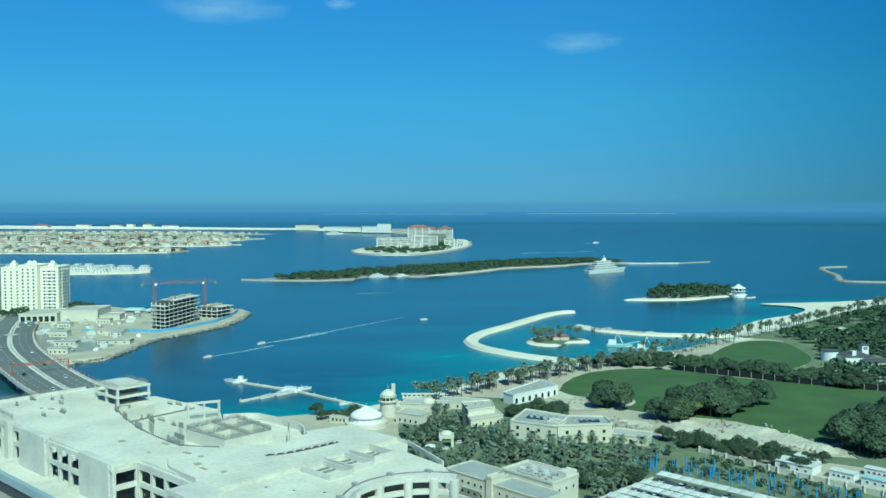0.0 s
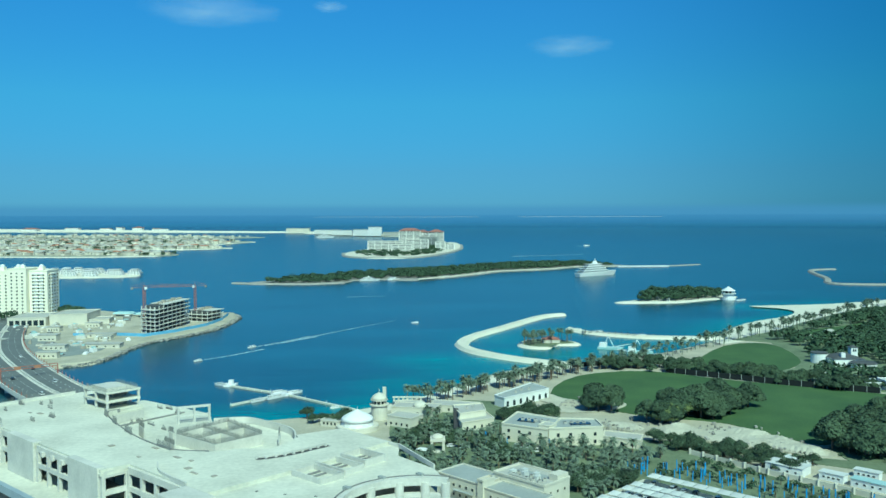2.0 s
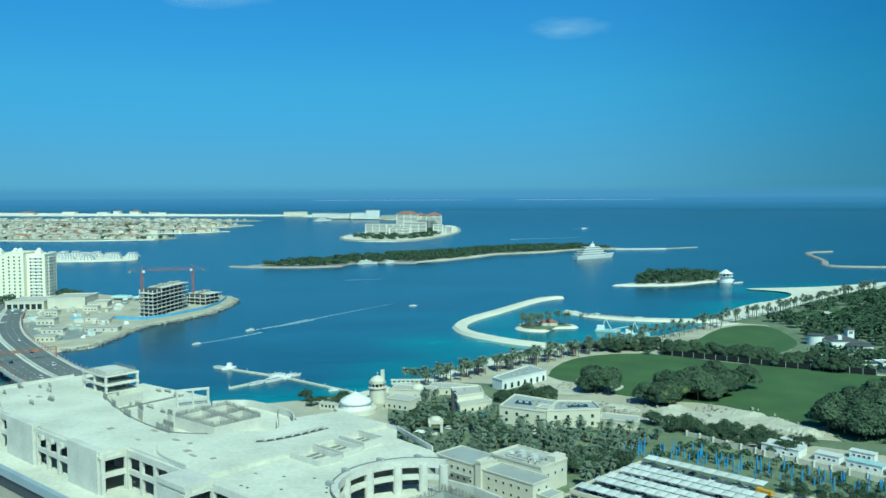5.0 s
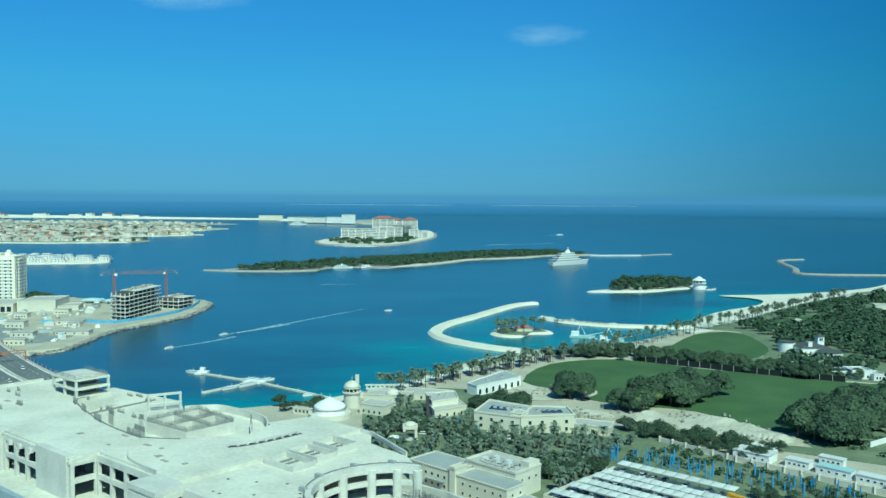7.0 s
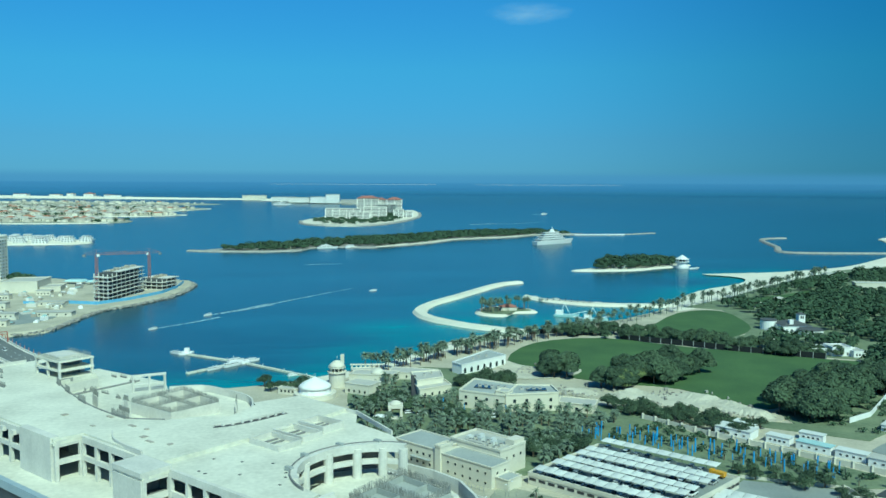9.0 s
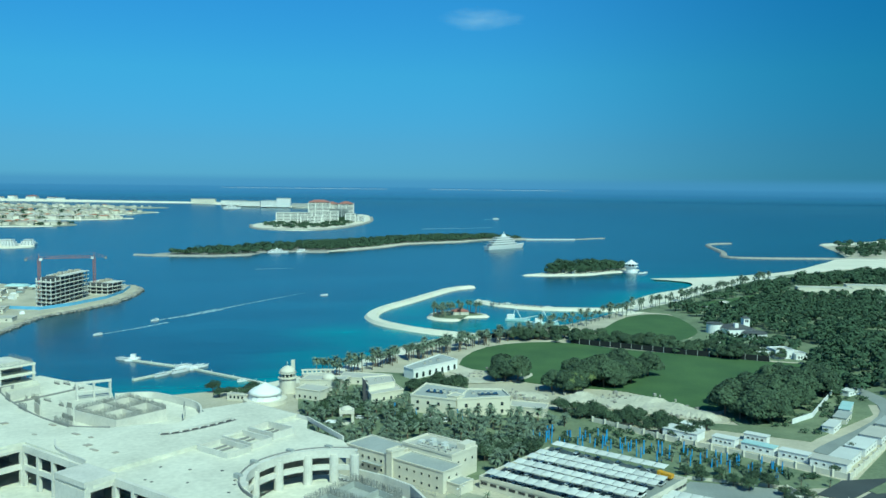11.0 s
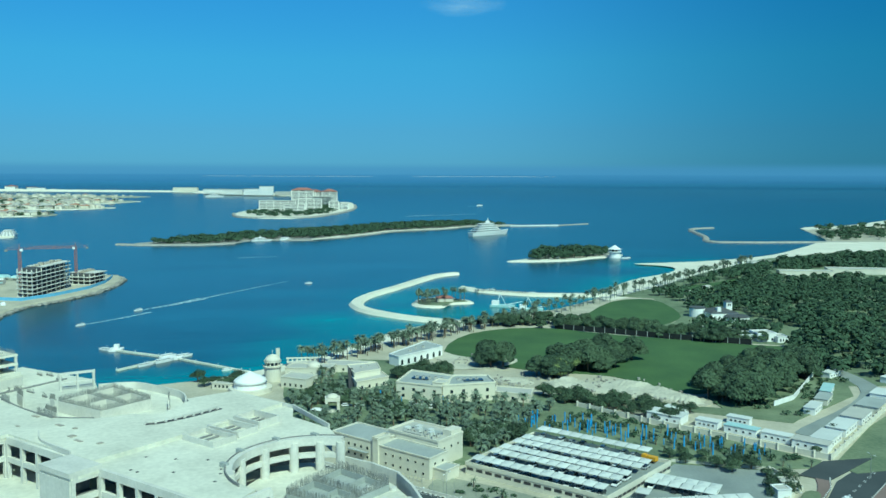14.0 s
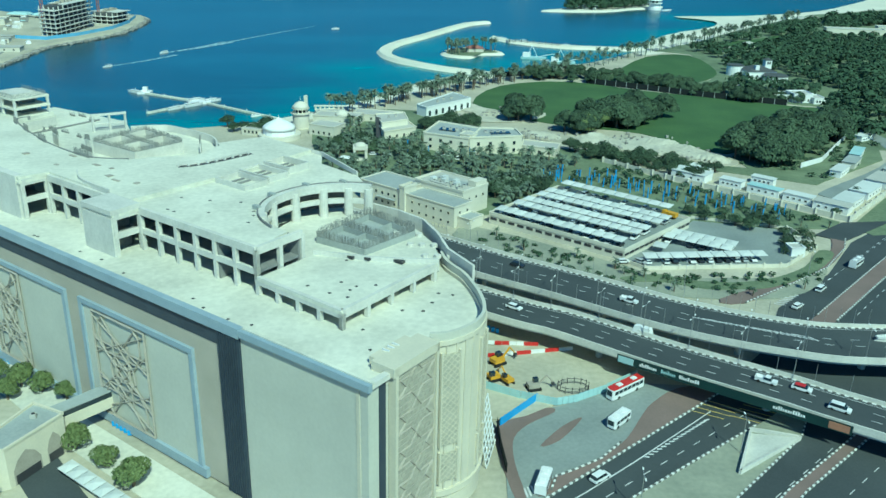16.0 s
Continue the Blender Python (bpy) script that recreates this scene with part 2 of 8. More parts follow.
# geometry tools
class Build:
    """Collects vertices and faces, in metres; make() links them as one mesh object."""

    def __init__(self, m=None):
        self.v, self.f, self.m = [], [], m

    def add(self, verts, faces):
        k = len(self.v)
        self.v += [tuple(p) for p in verts]
        self.f += [tuple(i + k for i in q) for q in faces]
        return self

    def box(self, x0, y0, z0, x1, y1, z1):
        x0, x1, y0, y1, z0, z1 = min(x0, x1), max(x0, x1), min(y0, y1), max(y0, y1), min(z0, z1), max(z0, z1)
        return self.prism([(x0, y0), (x1, y0), (x1, y1), (x0, y1)], z0, z1)

    def prism(self, pts, z0, z1, top=1.0):
        area = sum(a[0] * b[1] - b[0] * a[1] for a, b in zip(pts, pts[1:] + pts[:1]))
        pts = list(pts) if area > 0 else list(pts)[::-1]
        n = len(pts)
        cx, cy = sum(p[0] for p in pts) / n, sum(p[1] for p in pts) / n
        up = [(cx + (p[0] - cx) * top, cy + (p[1] - cy) * top, z1) for p in pts]
        return self.add([(p[0], p[1], z0) for p in pts] + up,
                        [tuple(range(n - 1, -1, -1)), tuple(range(n, 2 * n))] + [(i, (i + 1) % n, n + (i + 1) % n, n + i) for i in range(n)])

    def wall(self, p, q, w, z0, z1):
        d = Vector((q[0] - p[0], q[1] - p[1])).normalized()
        s = Vector((-d.y, d.x)) * w / 2
        return self.prism([(p[0] + s.x, p[1] + s.y), (p[0] - s.x, p[1] - s.y), (q[0] - s.x, q[1] - s.y), (q[0] + s.x, q[1] + s.y)], z0, z1)

    def cyl(self, x, y, z0, z1, r0, r1=None, n=12):
        r1 = r0 if r1 is None else r1
        ring = [(math.cos(2 * math.pi * i / n), math.sin(2 * math.pi * i / n)) for i in range(n)]
        return self.add([(x + c * r0, y + s * r0, z0) for c, s in ring] + [(x + c * r1, y + s * r1, z1) for c, s in ring],
                        [tuple(range(n - 1, -1, -1)), tuple(range(n, 2 * n))] + [(i, (i + 1) % n, n + (i + 1) % n, n + i) for i in range(n)])

    def tube(self, p, q, r, n=5, r1=None):
        p, q = Vector(p), Vector(q)
        turn = (q - p).to_track_quat("Z", "Y")
        r1 = r if r1 is None else r1
        a = [turn @ Vector((math.cos(2 * math.pi * i / n), math.sin(2 * math.pi * i / n), 0)) for i in range(n)]
        return self.add([p + s * r for s in a] + [q + s * r1 for s in a],
                        [tuple(range(n - 1, -1, -1)), tuple(range(n, 2 * n))] + [(i, (i + 1) % n, n + (i + 1) % n, n + i) for i in range(n)])

    def dome(self, x, y, z, r, h, n=16, m=6, point=1.0):
        rings = []
        for j in range(m):
            a = math.pi / 2 * j / m
            rings.append([(x + math.cos(2 * math.pi * i / n) * r * math.cos(a) ** point, y + math.sin(2 * math.pi * i / n) * r * math.cos(a) ** point, z + h * math.sin(a)) for i in range(n)])
        v = [p for g in rings for p in g] + [(x, y, z + h)]
        f = [(j * n + i, j * n + (i + 1) % n, (j + 1) * n + (i + 1) % n, (j + 1) * n + i) for j in range(m - 1) for i in range(n)]
        f += [((m - 1) * n + i, (m - 1) * n + (i + 1) % n, n * m) for i in range(n)] + [tuple(range(n - 1, -1, -1))]
        return self.add(v, f)

    def hip(self, x0, y0, z, x1, y1, h, over=0.5):
        x0, y0, x1, y1 = x0 - over, y0 - over, x1 + over, y1 + over
        k = min(x1 - x0, y1 - y0) / 2
        if x1 - x0 >= y1 - y0:
            r = [(x0 + k, (y0 + y1) / 2, z + h), (x1 - k + 0.01, (y0 + y1) / 2, z + h)]
            f = [(0, 1, 5, 4), (1, 2, 5), (2, 3, 4, 5), (3, 0, 4)]
        else:
            r = [((x0 + x1) / 2, y0 + k, z + h), ((x0 + x1) / 2, y1 - k + 0.01, z + h)]
            f = [(0, 1, 4), (1, 2, 5, 4), (2, 3, 5), (3, 0, 4, 5)]
        return self.add([(x0, y0, z), (x1, y0, z), (x1, y1, z), (x0, y1, z)] + r, f + [(3, 2, 1, 0)])

    def band(self, pts, w0, w1, z0, z1):
        """A strip along a line of points, from w0 to w1 metres to its left, z0 to z1 high."""
        n = len(pts)
        v = []
        for i, p in enumerate(pts):
            a, b = pts[max(i - 1, 0)], pts[min(i + 1, n - 1)]
            d = Vector((b[0] - a[0], b[1] - a[1])).normalized()
            s = Vector((-d.y, d.x))
            h = p[2] if len(p) > 2 else 0
            for w, z in ((w0, z0), (w1, z0), (w1, z1), (w0, z1)):
                v.append((p[0] + s.x * w, p[1] + s.y * w, z + h))
        f = [(3, 2, 1, 0), tuple(4 * (n - 1) + k for k in range(4))]
        for i in range(n - 1):
            k = 4 * i
            f += [(k + j, k + (j + 1) % 4, k + 4 + (j + 1) % 4, k + 4 + j) for j in range(4)]
        return self.add(v, f)

    def make(self, name, material, parent=None, label="", smooth=False, m=None, materials=()):
        me = bpy.data.meshes.new(name)
        t = m if m is not None else self.m
        v = [t @ Vector(p) for p in self.v] if t is not None else self.v
        me.from_pydata(v, [], self.f)
        me.materials.append(material)
        if smooth:
            me.shade_smooth()
        bm = bmesh.new()
        bm.from_mesh(me)
        bmesh.ops.recalc_face_normals(bm, faces=bm.faces)
        bm.to_mesh(me)
        bm.free()
        me.update()
        ob = new(name, me)
        if parent is not None:
            ob.parent = parent
            ob.matrix_parent_inverse = parent.matrix_basis.inverted()
        if label:
            ob["label"] = label
        return ob


def thing(name, at=(0, 0, 0), label="", category="", group=""):
    ob = new(name)
    ob.matrix_basis = Matrix.Translation(at)
    return tagged(ob, label, category, group)


def smooth_line(pts, steps=5, closed=False):
    """A Catmull-Rom curve through the points."""
    n = len(pts)
    out = []
    for i in range(n if closed else n - 1):
        p = [Vector(pts[(i + k) % n] if closed else pts[min(max(i + k, 0), n - 1)]) for k in (-1, 0, 1, 2)]
        for s in range(steps):
            t = s / steps
            q = 0.5 * (2 * p[1] + (p[2] - p[0]) * t + (2 * p[0] - 5 * p[1] + 4 * p[2] - p[3]) * t * t + (3 * p[1] - p[0] - 3 * p[2] + p[3]) * t ** 3)
            out.append(tuple(q))
    if not closed:
        out.append(tuple(pts[-1]))
    return out


def offset_loop(pts, w):
    """The closed loop moved outwards by w."""
    area = sum(a[0] * b[1] - b[0] * a[1] for a, b in zip(pts, pts[1:] + pts[:1]))
    s = 1 if area > 0 else -1
    out = []
    for i, p in enumerate(pts):
        a, b = pts[i - 1], pts[(i + 1) % len(pts)]
        d = Vector((b[0] - a[0], b[1] - a[1])).normalized()
        out.append((p[0] + d.y * w * s, p[1] - d.x * w * s))
    return out


# distances past 2.4 km are drawn together towards a 4.85 km rim, along the line of sight, so that the sea meets the horizon
def fold_scale(d):
    if d <= 2400:
        return 1.0
    return (2400 + 2450 * (1 - 2400 / d)) / d


def fold(x, y, z=0.0):
    s = fold_scale(math.hypot(x, y))
    return (x * s, y * s, EYE - (EYE - z) * s)


def fold_pose(x, y, z=0.0, turn=0.0, size=1.0):
    s = fold_scale(math.hypot(x, y))
    return Matrix.Translation(fold(x, y, z)) @ pose(0, 0, 0, 0, 0, turn) @ Matrix.Scale(s * size, 4)


def shore(name, pts, material, label, category="", height=1.2, slope=6.0, kind="structure", closed=True, steps=4):
    """Land with a sloping edge that runs down under the water."""
    loop = smooth_line(pts, steps, True)
    inner = offset_loop(loop, -slope * 0.5)
    outer = offset_loop(loop, slope * 0.5)
    n = len(loop)
    b = Build()
    v = [fold(x, y, height) for x, y in inner] + [fold(x, y, 0.0) for x, y in loop] + [fold(x, y, -1.2) for x, y in outer]
    f = [tuple(range(n))] + [(k * n + i, (k + 1) * n + i, (k + 1) * n + (i + 1) % n, k * n + (i + 1) % n) for k in (0, 1) for i in range(n)]
    b.add(v, f)
    ob = b.make(name, material)
    return tagged(ob, label, category, kind=kind)


def patch(name, pts, material, label, z, steps=0, kind="structure", thick=0.3, category="ground"):
    loop = smooth_line(pts, steps, True) if steps else list(pts)
    return tagged(Build().prism(loop, z - thick, z).make(name, material), label, category, kind=kind)


def star_bars(w, h, s):
    """Bars of a star lattice in a w by h panel: three families of lines, s apart, that never meet three at a point."""
    out = []
    for turn in (90, 210, 330):
        n = Vector((math.cos(radians(turn)), math.sin(radians(turn))))
        d = Vector((-n.y, n.x))
        for k in range(-40, 41):
            p = n * (k + 0.5) * s + Vector((w / 2, h / 2))
            lo, hi = -1e6, 1e6
            for q, v, m in ((p.x, d.x, w), (p.y, d.y, h)):
                if abs(v) < 1e-6:
                    if not 0 <= q <= m:
                        lo, hi = 1, 0
                    continue
                a, b = sorted(((0 - q) / v, (m - q) / v))
                lo, hi = max(lo, a), min(hi, b)
            if hi - lo > 0.3:
                out.append((p + d * lo, p + d * hi))
    return out


def mound(name, poly, material, label, z, height, seed, step=1.6):
    """A heap of loose earth with an uneven top, over a stretch of ground."""
    r = random.Random(seed)
    lumps = [(r.choice(poly), r.uniform(3, 8), r.uniform(0.3, 1.0)) for i in range(34)]
    lumps = [((p[0] + r.uniform(-9, 9), p[1] + r.uniform(-9, 9)), s, k) for p, s, k in lumps]
    x0, y0 = min(p[0] for p in poly), min(p[1] for p in poly)
    nx, ny = int((max(p[0] for p in poly) - x0) / step) + 2, int((max(p[1] for p in poly) - y0) / step) + 2
    b, key, verts, faces = Build(), {}, [], []
    for i in range(nx):
        for j in range(ny):
            x, y = x0 + i * step, y0 + j * step
            if not inside((x, y), poly):
                continue
            edge = 1e6
            for p, q in zip(poly, poly[1:] + poly[:1]):
                d = Vector((q[0] - p[0], q[1] - p[1]))
                t = min(1, max(0, ((x - p[0]) * d.x + (y - p[1]) * d.y) / max(d.length_squared, 1e-6)))
                edge = min(edge, math.hypot(x - p[0] - t * d.x, y - p[1] - t * d.y))
            hh = 0.25 + sum(k * math.exp(-((x - c[0]) ** 2 + (y - c[1]) ** 2) / (s * s)) for c, s, k in lumps)
            key[i, j] = len(verts)
            verts.append((x + r.uniform(-.4, .4), y + r.uniform(-.4, .4), z - 0.5 + min(1, edge / 5) * (0.5 + height * min(hh, 1.3) + r.uniform(-.15, .2))))
    for i in range(nx):
        for j in range(ny):
            q = [(i, j), (i + 1, j), (i + 1, j + 1), (i, j + 1)]
            if all(c in key for c in q):
                faces.append(tuple(key[c] for c in q))
    b.add(verts, faces)
    return tagged(b.make(name, material), label, "earth", kind="stuff")


def inside(p, poly):
    c = False
    for a, b in zip(poly, poly[1:] + poly[:1]):
        if (a[1] > p[1]) != (b[1] > p[1]) and p[0] < (b[0] - a[0]) * (p[1] - a[1]) / (b[1] - a[1]) + a[0]:
            c = not c
    return c


def along(pts, step):
    """Points and headings at even steps along a line."""
    out, left = [], 0.0
    for a, b in zip(pts, pts[1:]):
        d = math.hypot(b[0] - a[0], b[1] - a[1])
        while left <= d:
            t = left / d if d else 0
            out.append((a[0] + (b[0] - a[0]) * t, a[1] + (b[1] - a[1]) * t, math.degrees(math.atan2(b[1] - a[1], b[0] - a[0]))))
            left += step
        left -= d
    return out


# ---- sea and land ----
COAST = [(-800, 300), (-420, 400), (-260, 425), (-150, 440), (-76, 461), (-47, 478), (-15, 508), (2, 520), (25, 565), (46, 592), (67, 613), (94, 618),
         (125, 626), (164, 662), (192, 682), (242, 735), (263, 772), (313, 850), (387, 910), (414, 958), (410, 990), (386, 1013), (440, 1024), (503, 1042),
         (615, 1106), (742, 1233), (825, 1310), (880, 1400), (960, 1590), (1016, 1692), (1167, 1760), (1486, 2028), (1560, 2080)]
LAGOON = [(100, 660), (60, 680), (120, 680), (160, 700), (60, 760), (110, 800), (180, 720), (220, 735), (40, 640), (10, 600), (-20, 560), (0, 640)]


def build_sea():
    az = [radians(a) for a in list(np.arange(-46, 62, 0.5)) + list(np.arange(62, 314, 6.0))]
    rad = [90 * 1.0365 ** i for i in range(150)] + [30000, 80000, 1e6]
    shore_pts = np.array([p[:2] for p in smooth_line(COAST[3:24], 6)] + LAGOON)
    n, b, depth = len(az), Build(), []
    verts, flat = [(0, 0, 0)], [(0.0, 0.0)]
    for r in rad:
        for a in az:
            flat.append((r * math.sin(a), r * math.cos(a)))
            verts.append(fold(*flat[-1]))
    faces = [(0, 1 + i, 1 + (i + 1) % n) for i in range(n)]
    for k in range(len(rad) - 1):
        faces += [(1 + k * n + i, 1 + k * n + (i + 1) % n, 1 + (k + 1) * n + (i + 1) % n, 1 + (k + 1) * n + i) for i in range(n)]
    b.add(verts, faces)
    ob = b.make("water", WATER, smooth=True)
    att = ob.data.attributes.new("shoal", "FLOAT", "POINT")
    vals = []
    for x, y in flat:
        d = math.sqrt(float(((shore_pts - (x, y)) ** 2).sum(axis=1).min()))
        vals.append(0.62 * math.exp(-(d / 62.0) ** 1.2) if d < 2500 else 0.0)
    att.data.foreach_set("value", vals)
    return tagged(ob, "clear blue sea with turquoise shallows along the beach", "sea", kind="structure")


build_sea()


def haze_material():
    """Glowing sheet that imitates distance haze: clear at its lower and upper edge, thickest at the horizon."""
    m = bpy.data.materials.new("haze_sheet")
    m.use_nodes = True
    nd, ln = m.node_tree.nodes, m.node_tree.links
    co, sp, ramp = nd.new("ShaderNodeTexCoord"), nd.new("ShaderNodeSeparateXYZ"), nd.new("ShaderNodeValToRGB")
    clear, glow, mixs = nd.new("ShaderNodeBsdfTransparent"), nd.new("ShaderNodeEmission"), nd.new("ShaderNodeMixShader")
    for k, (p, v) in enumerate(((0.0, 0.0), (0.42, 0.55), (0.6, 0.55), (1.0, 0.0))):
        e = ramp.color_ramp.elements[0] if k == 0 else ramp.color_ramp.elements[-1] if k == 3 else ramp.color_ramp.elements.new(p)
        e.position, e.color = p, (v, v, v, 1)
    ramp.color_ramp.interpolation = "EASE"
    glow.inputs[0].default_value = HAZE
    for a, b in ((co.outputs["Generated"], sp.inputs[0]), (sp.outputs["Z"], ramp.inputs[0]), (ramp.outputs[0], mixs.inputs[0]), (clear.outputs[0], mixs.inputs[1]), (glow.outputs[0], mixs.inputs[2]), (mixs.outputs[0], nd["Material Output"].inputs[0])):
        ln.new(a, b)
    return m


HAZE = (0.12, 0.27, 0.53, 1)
HAZESHEET = haze_material()
# rings of glowing sheet lay the haze over far sea and low sky
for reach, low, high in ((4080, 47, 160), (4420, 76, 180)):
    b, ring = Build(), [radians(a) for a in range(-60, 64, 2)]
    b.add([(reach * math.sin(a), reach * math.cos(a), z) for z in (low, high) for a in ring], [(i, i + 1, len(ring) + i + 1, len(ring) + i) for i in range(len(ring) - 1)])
    tagged(b.make("backdrop", HAZESHEET), "glowing see-through sheet imitating haze along the sea horizon", "haze", kind="structure")
shore("ground", COAST + [(1900, 1450), (2250, 600), (2100, -800), (800, -1500), (-900, -1400), (-1500, -700), (-1500, 100)], DIRT, "sandy coastal ground beside the sea", "ground", 1.2, 7)

# beaches and sand spits
patch("beach", [(-60, 462), (-15, 500), (25, 556), (67, 606), (125, 620), (115, 612), (70, 592), (35, 545), (-5, 495), (-50, 455)], SAND, "pale sand beach below the palms", 1.35, 4)
patch("beach", [(245, 730), (313, 845), (383, 908), (411, 955), (405, 985), (380, 1010), (440, 1020), (500, 1036), (615, 1100), (742, 1226), (826, 1300), (1000, 1290),
                (1250, 1290), (1250, 1180), (960, 1160), (720, 1130), (600, 1040), (480, 960), (400, 860), (330, 800), (265, 725)], SAND, "broad pale sand beach", 1.35, 3)
patch("beach", [(965, 1600), (1016, 1685), (1167, 1752), (1486, 2020), (1540, 2060), (1580, 1960), (1486, 1880), (1167, 1690), (1040, 1640)], SAND, "distant pale beach beyond trees", 1.35, 2)
shore("sand_spit", [(134, 826), (147, 800), (178, 775), (212, 764), (262, 757), (262, 742), (212, 748), (178, 757), (146, 782), (128, 812)], SAND, "narrow sand spit enclosing the lagoon", "sand spit", 1.8, 5)

# the C-shaped breakwater
BW = smooth_line([(143, 934), (114, 908), (65, 820), (36, 768), (24, 727), (29, 692), (46, 664), (69, 640), (98, 620)], 8)


def breakwater(name, line, w, h, label, material=SAND):
    b = Build()
    b.add(*ridge(line, w, h))
    return tagged(b.make(name, material), label, "breakwater", kind="structure")


def ridge(line, w, h):
    n, v = len(line), []
    for i, p in enumerate(line):
        a, c = line[max(i - 1, 0)], line[min(i + 1, n - 1)]
        d = Vector((c[0] - a[0], c[1] - a[1])).normalized()
        s = Vector((-d.y, d.x))
        k = 1.0 + 0.12 * noise.noise((p[0] * 0.05, p[1] * 0.05, 0))
        for q, z in ((-w * 0.75, -1), (-w * 0.42, h), (w * 0.42, h), (w * 0.75, -1)):
            v.append(fold(p[0] + s.x * q * k, p[1] + s.y * q * k, z))
    f = [(4 * i + j, 4 * i + j + 1, 4 * i + j + 5, 4 * i + j + 4) for i in range(n - 1) for j in range(3)]
    return v, f + [(0, 1, 2, 3), (4 * n - 1, 4 * n - 2, 4 * n - 3, 4 * n - 4)]


breakwater("breakwater", BW, 9.5, 2.4, "curved pale sand and rock breakwater", SAND)
breakwater("breakwater", smooth_line([(809, 1692), (760, 1670), (725, 1610), (680, 1450), (640, 1350), (690, 1320), (802, 1312), (880, 1300)], 5), 9, 2.2, "low dark rock breakwater", ROCK)

# islands
shore("islet", [(71, 714), (80, 699), (95, 696), (104, 712), (124, 715), (124, 730), (101, 750), (78, 740)], SAND, "small round islet in the lagoon", "island", 1.6, 5)
shore("island", [(-290, 1364), (-205, 1362), (-153, 1384), (-131, 1440), (-83, 1452), (-28, 1440), (69, 1545), (129, 1640), (238, 1705), (308, 1780), (400, 1800), (420, 1830), (330, 1905),
                 (146, 1860), (-92, 1610), (-230, 1470), (-305, 1400)], ROCK, "long low wooded island with beaches", "island", 1.6, 8)
patch("beach", [(-20, 1443), (24, 1494), (69, 1547), (129, 1642), (238, 1707), (308, 1782), (400, 1802), (380, 1815), (300, 1800), (225, 1728), (118, 1668), (58, 1575), (8, 1520), (-26, 1462)], SAND, "curved pale beach of the long island", 1.75, 3)
shore("island", [(228, 1062), (252, 1052), (310, 1058), (348, 1084), (384, 1106), (410, 1131), (401, 1175), (330, 1170), (290, 1148), (262, 1090)], SAND, "small wooded island with a pavilion", "island", 1.6, 8)
shore("island", [(-262, 2440), (-214, 2220), (-92, 2160), (-6, 2300), (76, 2700), (98, 3150), (60, 3400), (-170, 3060), (-228, 2716)], SAND, "hotel island with a sea wall", "island", 2.0, 10)
breakwater("breakwater", smooth_line([(-262, 2440), (-225, 2236), (-92, 2168), (0, 2310), (82, 2700), (100, 3100)], 5), 8, 3.4, "pale stone sea wall of the hotel island", ROCK)
breakwater("breakwater", [(-330, 1388), (-290, 1370), (-200, 1362), (-150, 1386)], 10, 2, "stone mole at the island's tip", ROCK)
breakwater("breakwater", [(380, 1800), (500, 1812), (590, 1868)], 8, 1.6, "thin stone mole", ROCK)
# the palm-shaped island's fronds and its outer rim
shore("frond_island", [(-1500, 2330), (-1210, 2300), (-963, 2264), (-753, 2318), (-728, 2418), (-800, 2520), (-1000, 2560), (-1500, 2650)], DUSTY, "low residential island frond with villas", "island", 1.6, 16, steps=3)
shore("frond_island", [(-1700, 2860), (-1200, 2790), (-833, 2745), (-682, 2871), (-800, 2960), (-1200, 3040), (-1700, 3150)], DUSTY, "low residential island frond with villas", "island", 1.6, 16, steps=3)
shore("frond_island", [(-2000, 3400), (-1500, 3320), (-900, 3200), (-745, 3537), (-940, 3700), (-1500, 3850), (-2000, 3950)], DUSTY, "low residential island frond with villas", "island", 1.6, 16, steps=3)
shore("frond_island", [(-2600, 4300), (-1700, 4150), (-1000, 4100), (-900, 4350), (-1700, 4700), (-2600, 4800)], DUSTY, "distant residential island frond", "island", 1.6, 16, steps=3)
for line in ([(-1500, 2330), (-1210, 2300), (-963, 2264), (-760, 2318)], [(-1700, 2860), (-1200, 2790), (-833, 2745), (-690, 2868)], [(-2000, 3400), (-1500, 3320), (-900, 3200), (-752, 3530)]):
    breakwater("beach", smooth_line(line, 5), 15, 1.9, "pale beach along the residential frond")
shore("rim_island", [(-4500, 7000), (-3070, 5850), (-2177, 5700), (-1500, 5500), (-855, 5350), (-700, 5500), (-855, 5750), (-2177, 6250), (-4500, 7600)], SAND, "distant outer rim island", "island", 2.0, 20, steps=3)
shore("rim_island", [(-800, 5200), (-519, 4720), (-281, 4452), (-150, 4450), (-100, 4700), (-500, 5200)], SAND, "distant island with resort blocks", "island", 2.0, 20, steps=3)
shore("villa_island", [(-900, 1520), (-795, 1510), (-672, 1508), (-560, 1532), (-552, 1590), (-598, 1640), (-769, 1675), (-950, 1690)], SAND, "sandy island of white villas", "island", 1.8, 10, steps=3)
for xs in ((-6700, -3950, 48000), (-2960, 1960, 46000), (5600, 12300, 46000)):
    shore("sandbar", [(xs[0], xs[2]), (xs[1], xs[2]), (xs[1], xs[2] + 4500), (xs[0], xs[2] + 4500)], SAND, "thin pale sandbar on the horizon", "sandbar", 12.0, 60, steps=3)
# the peninsula under construction
PENINSULA = [(-420, 520), (-273, 618), (-256, 649), (-252, 726), (-232, 773), (-214, 827), (-213, 914), (-231, 956), (-277, 930), (-340, 946), (-415, 986), (-700, 1000), (-900, 800), (-700, 560)]
shore("ground", PENINSULA, DIRT, "bare building land of a peninsula", "ground", 2.6, 9, steps=4)


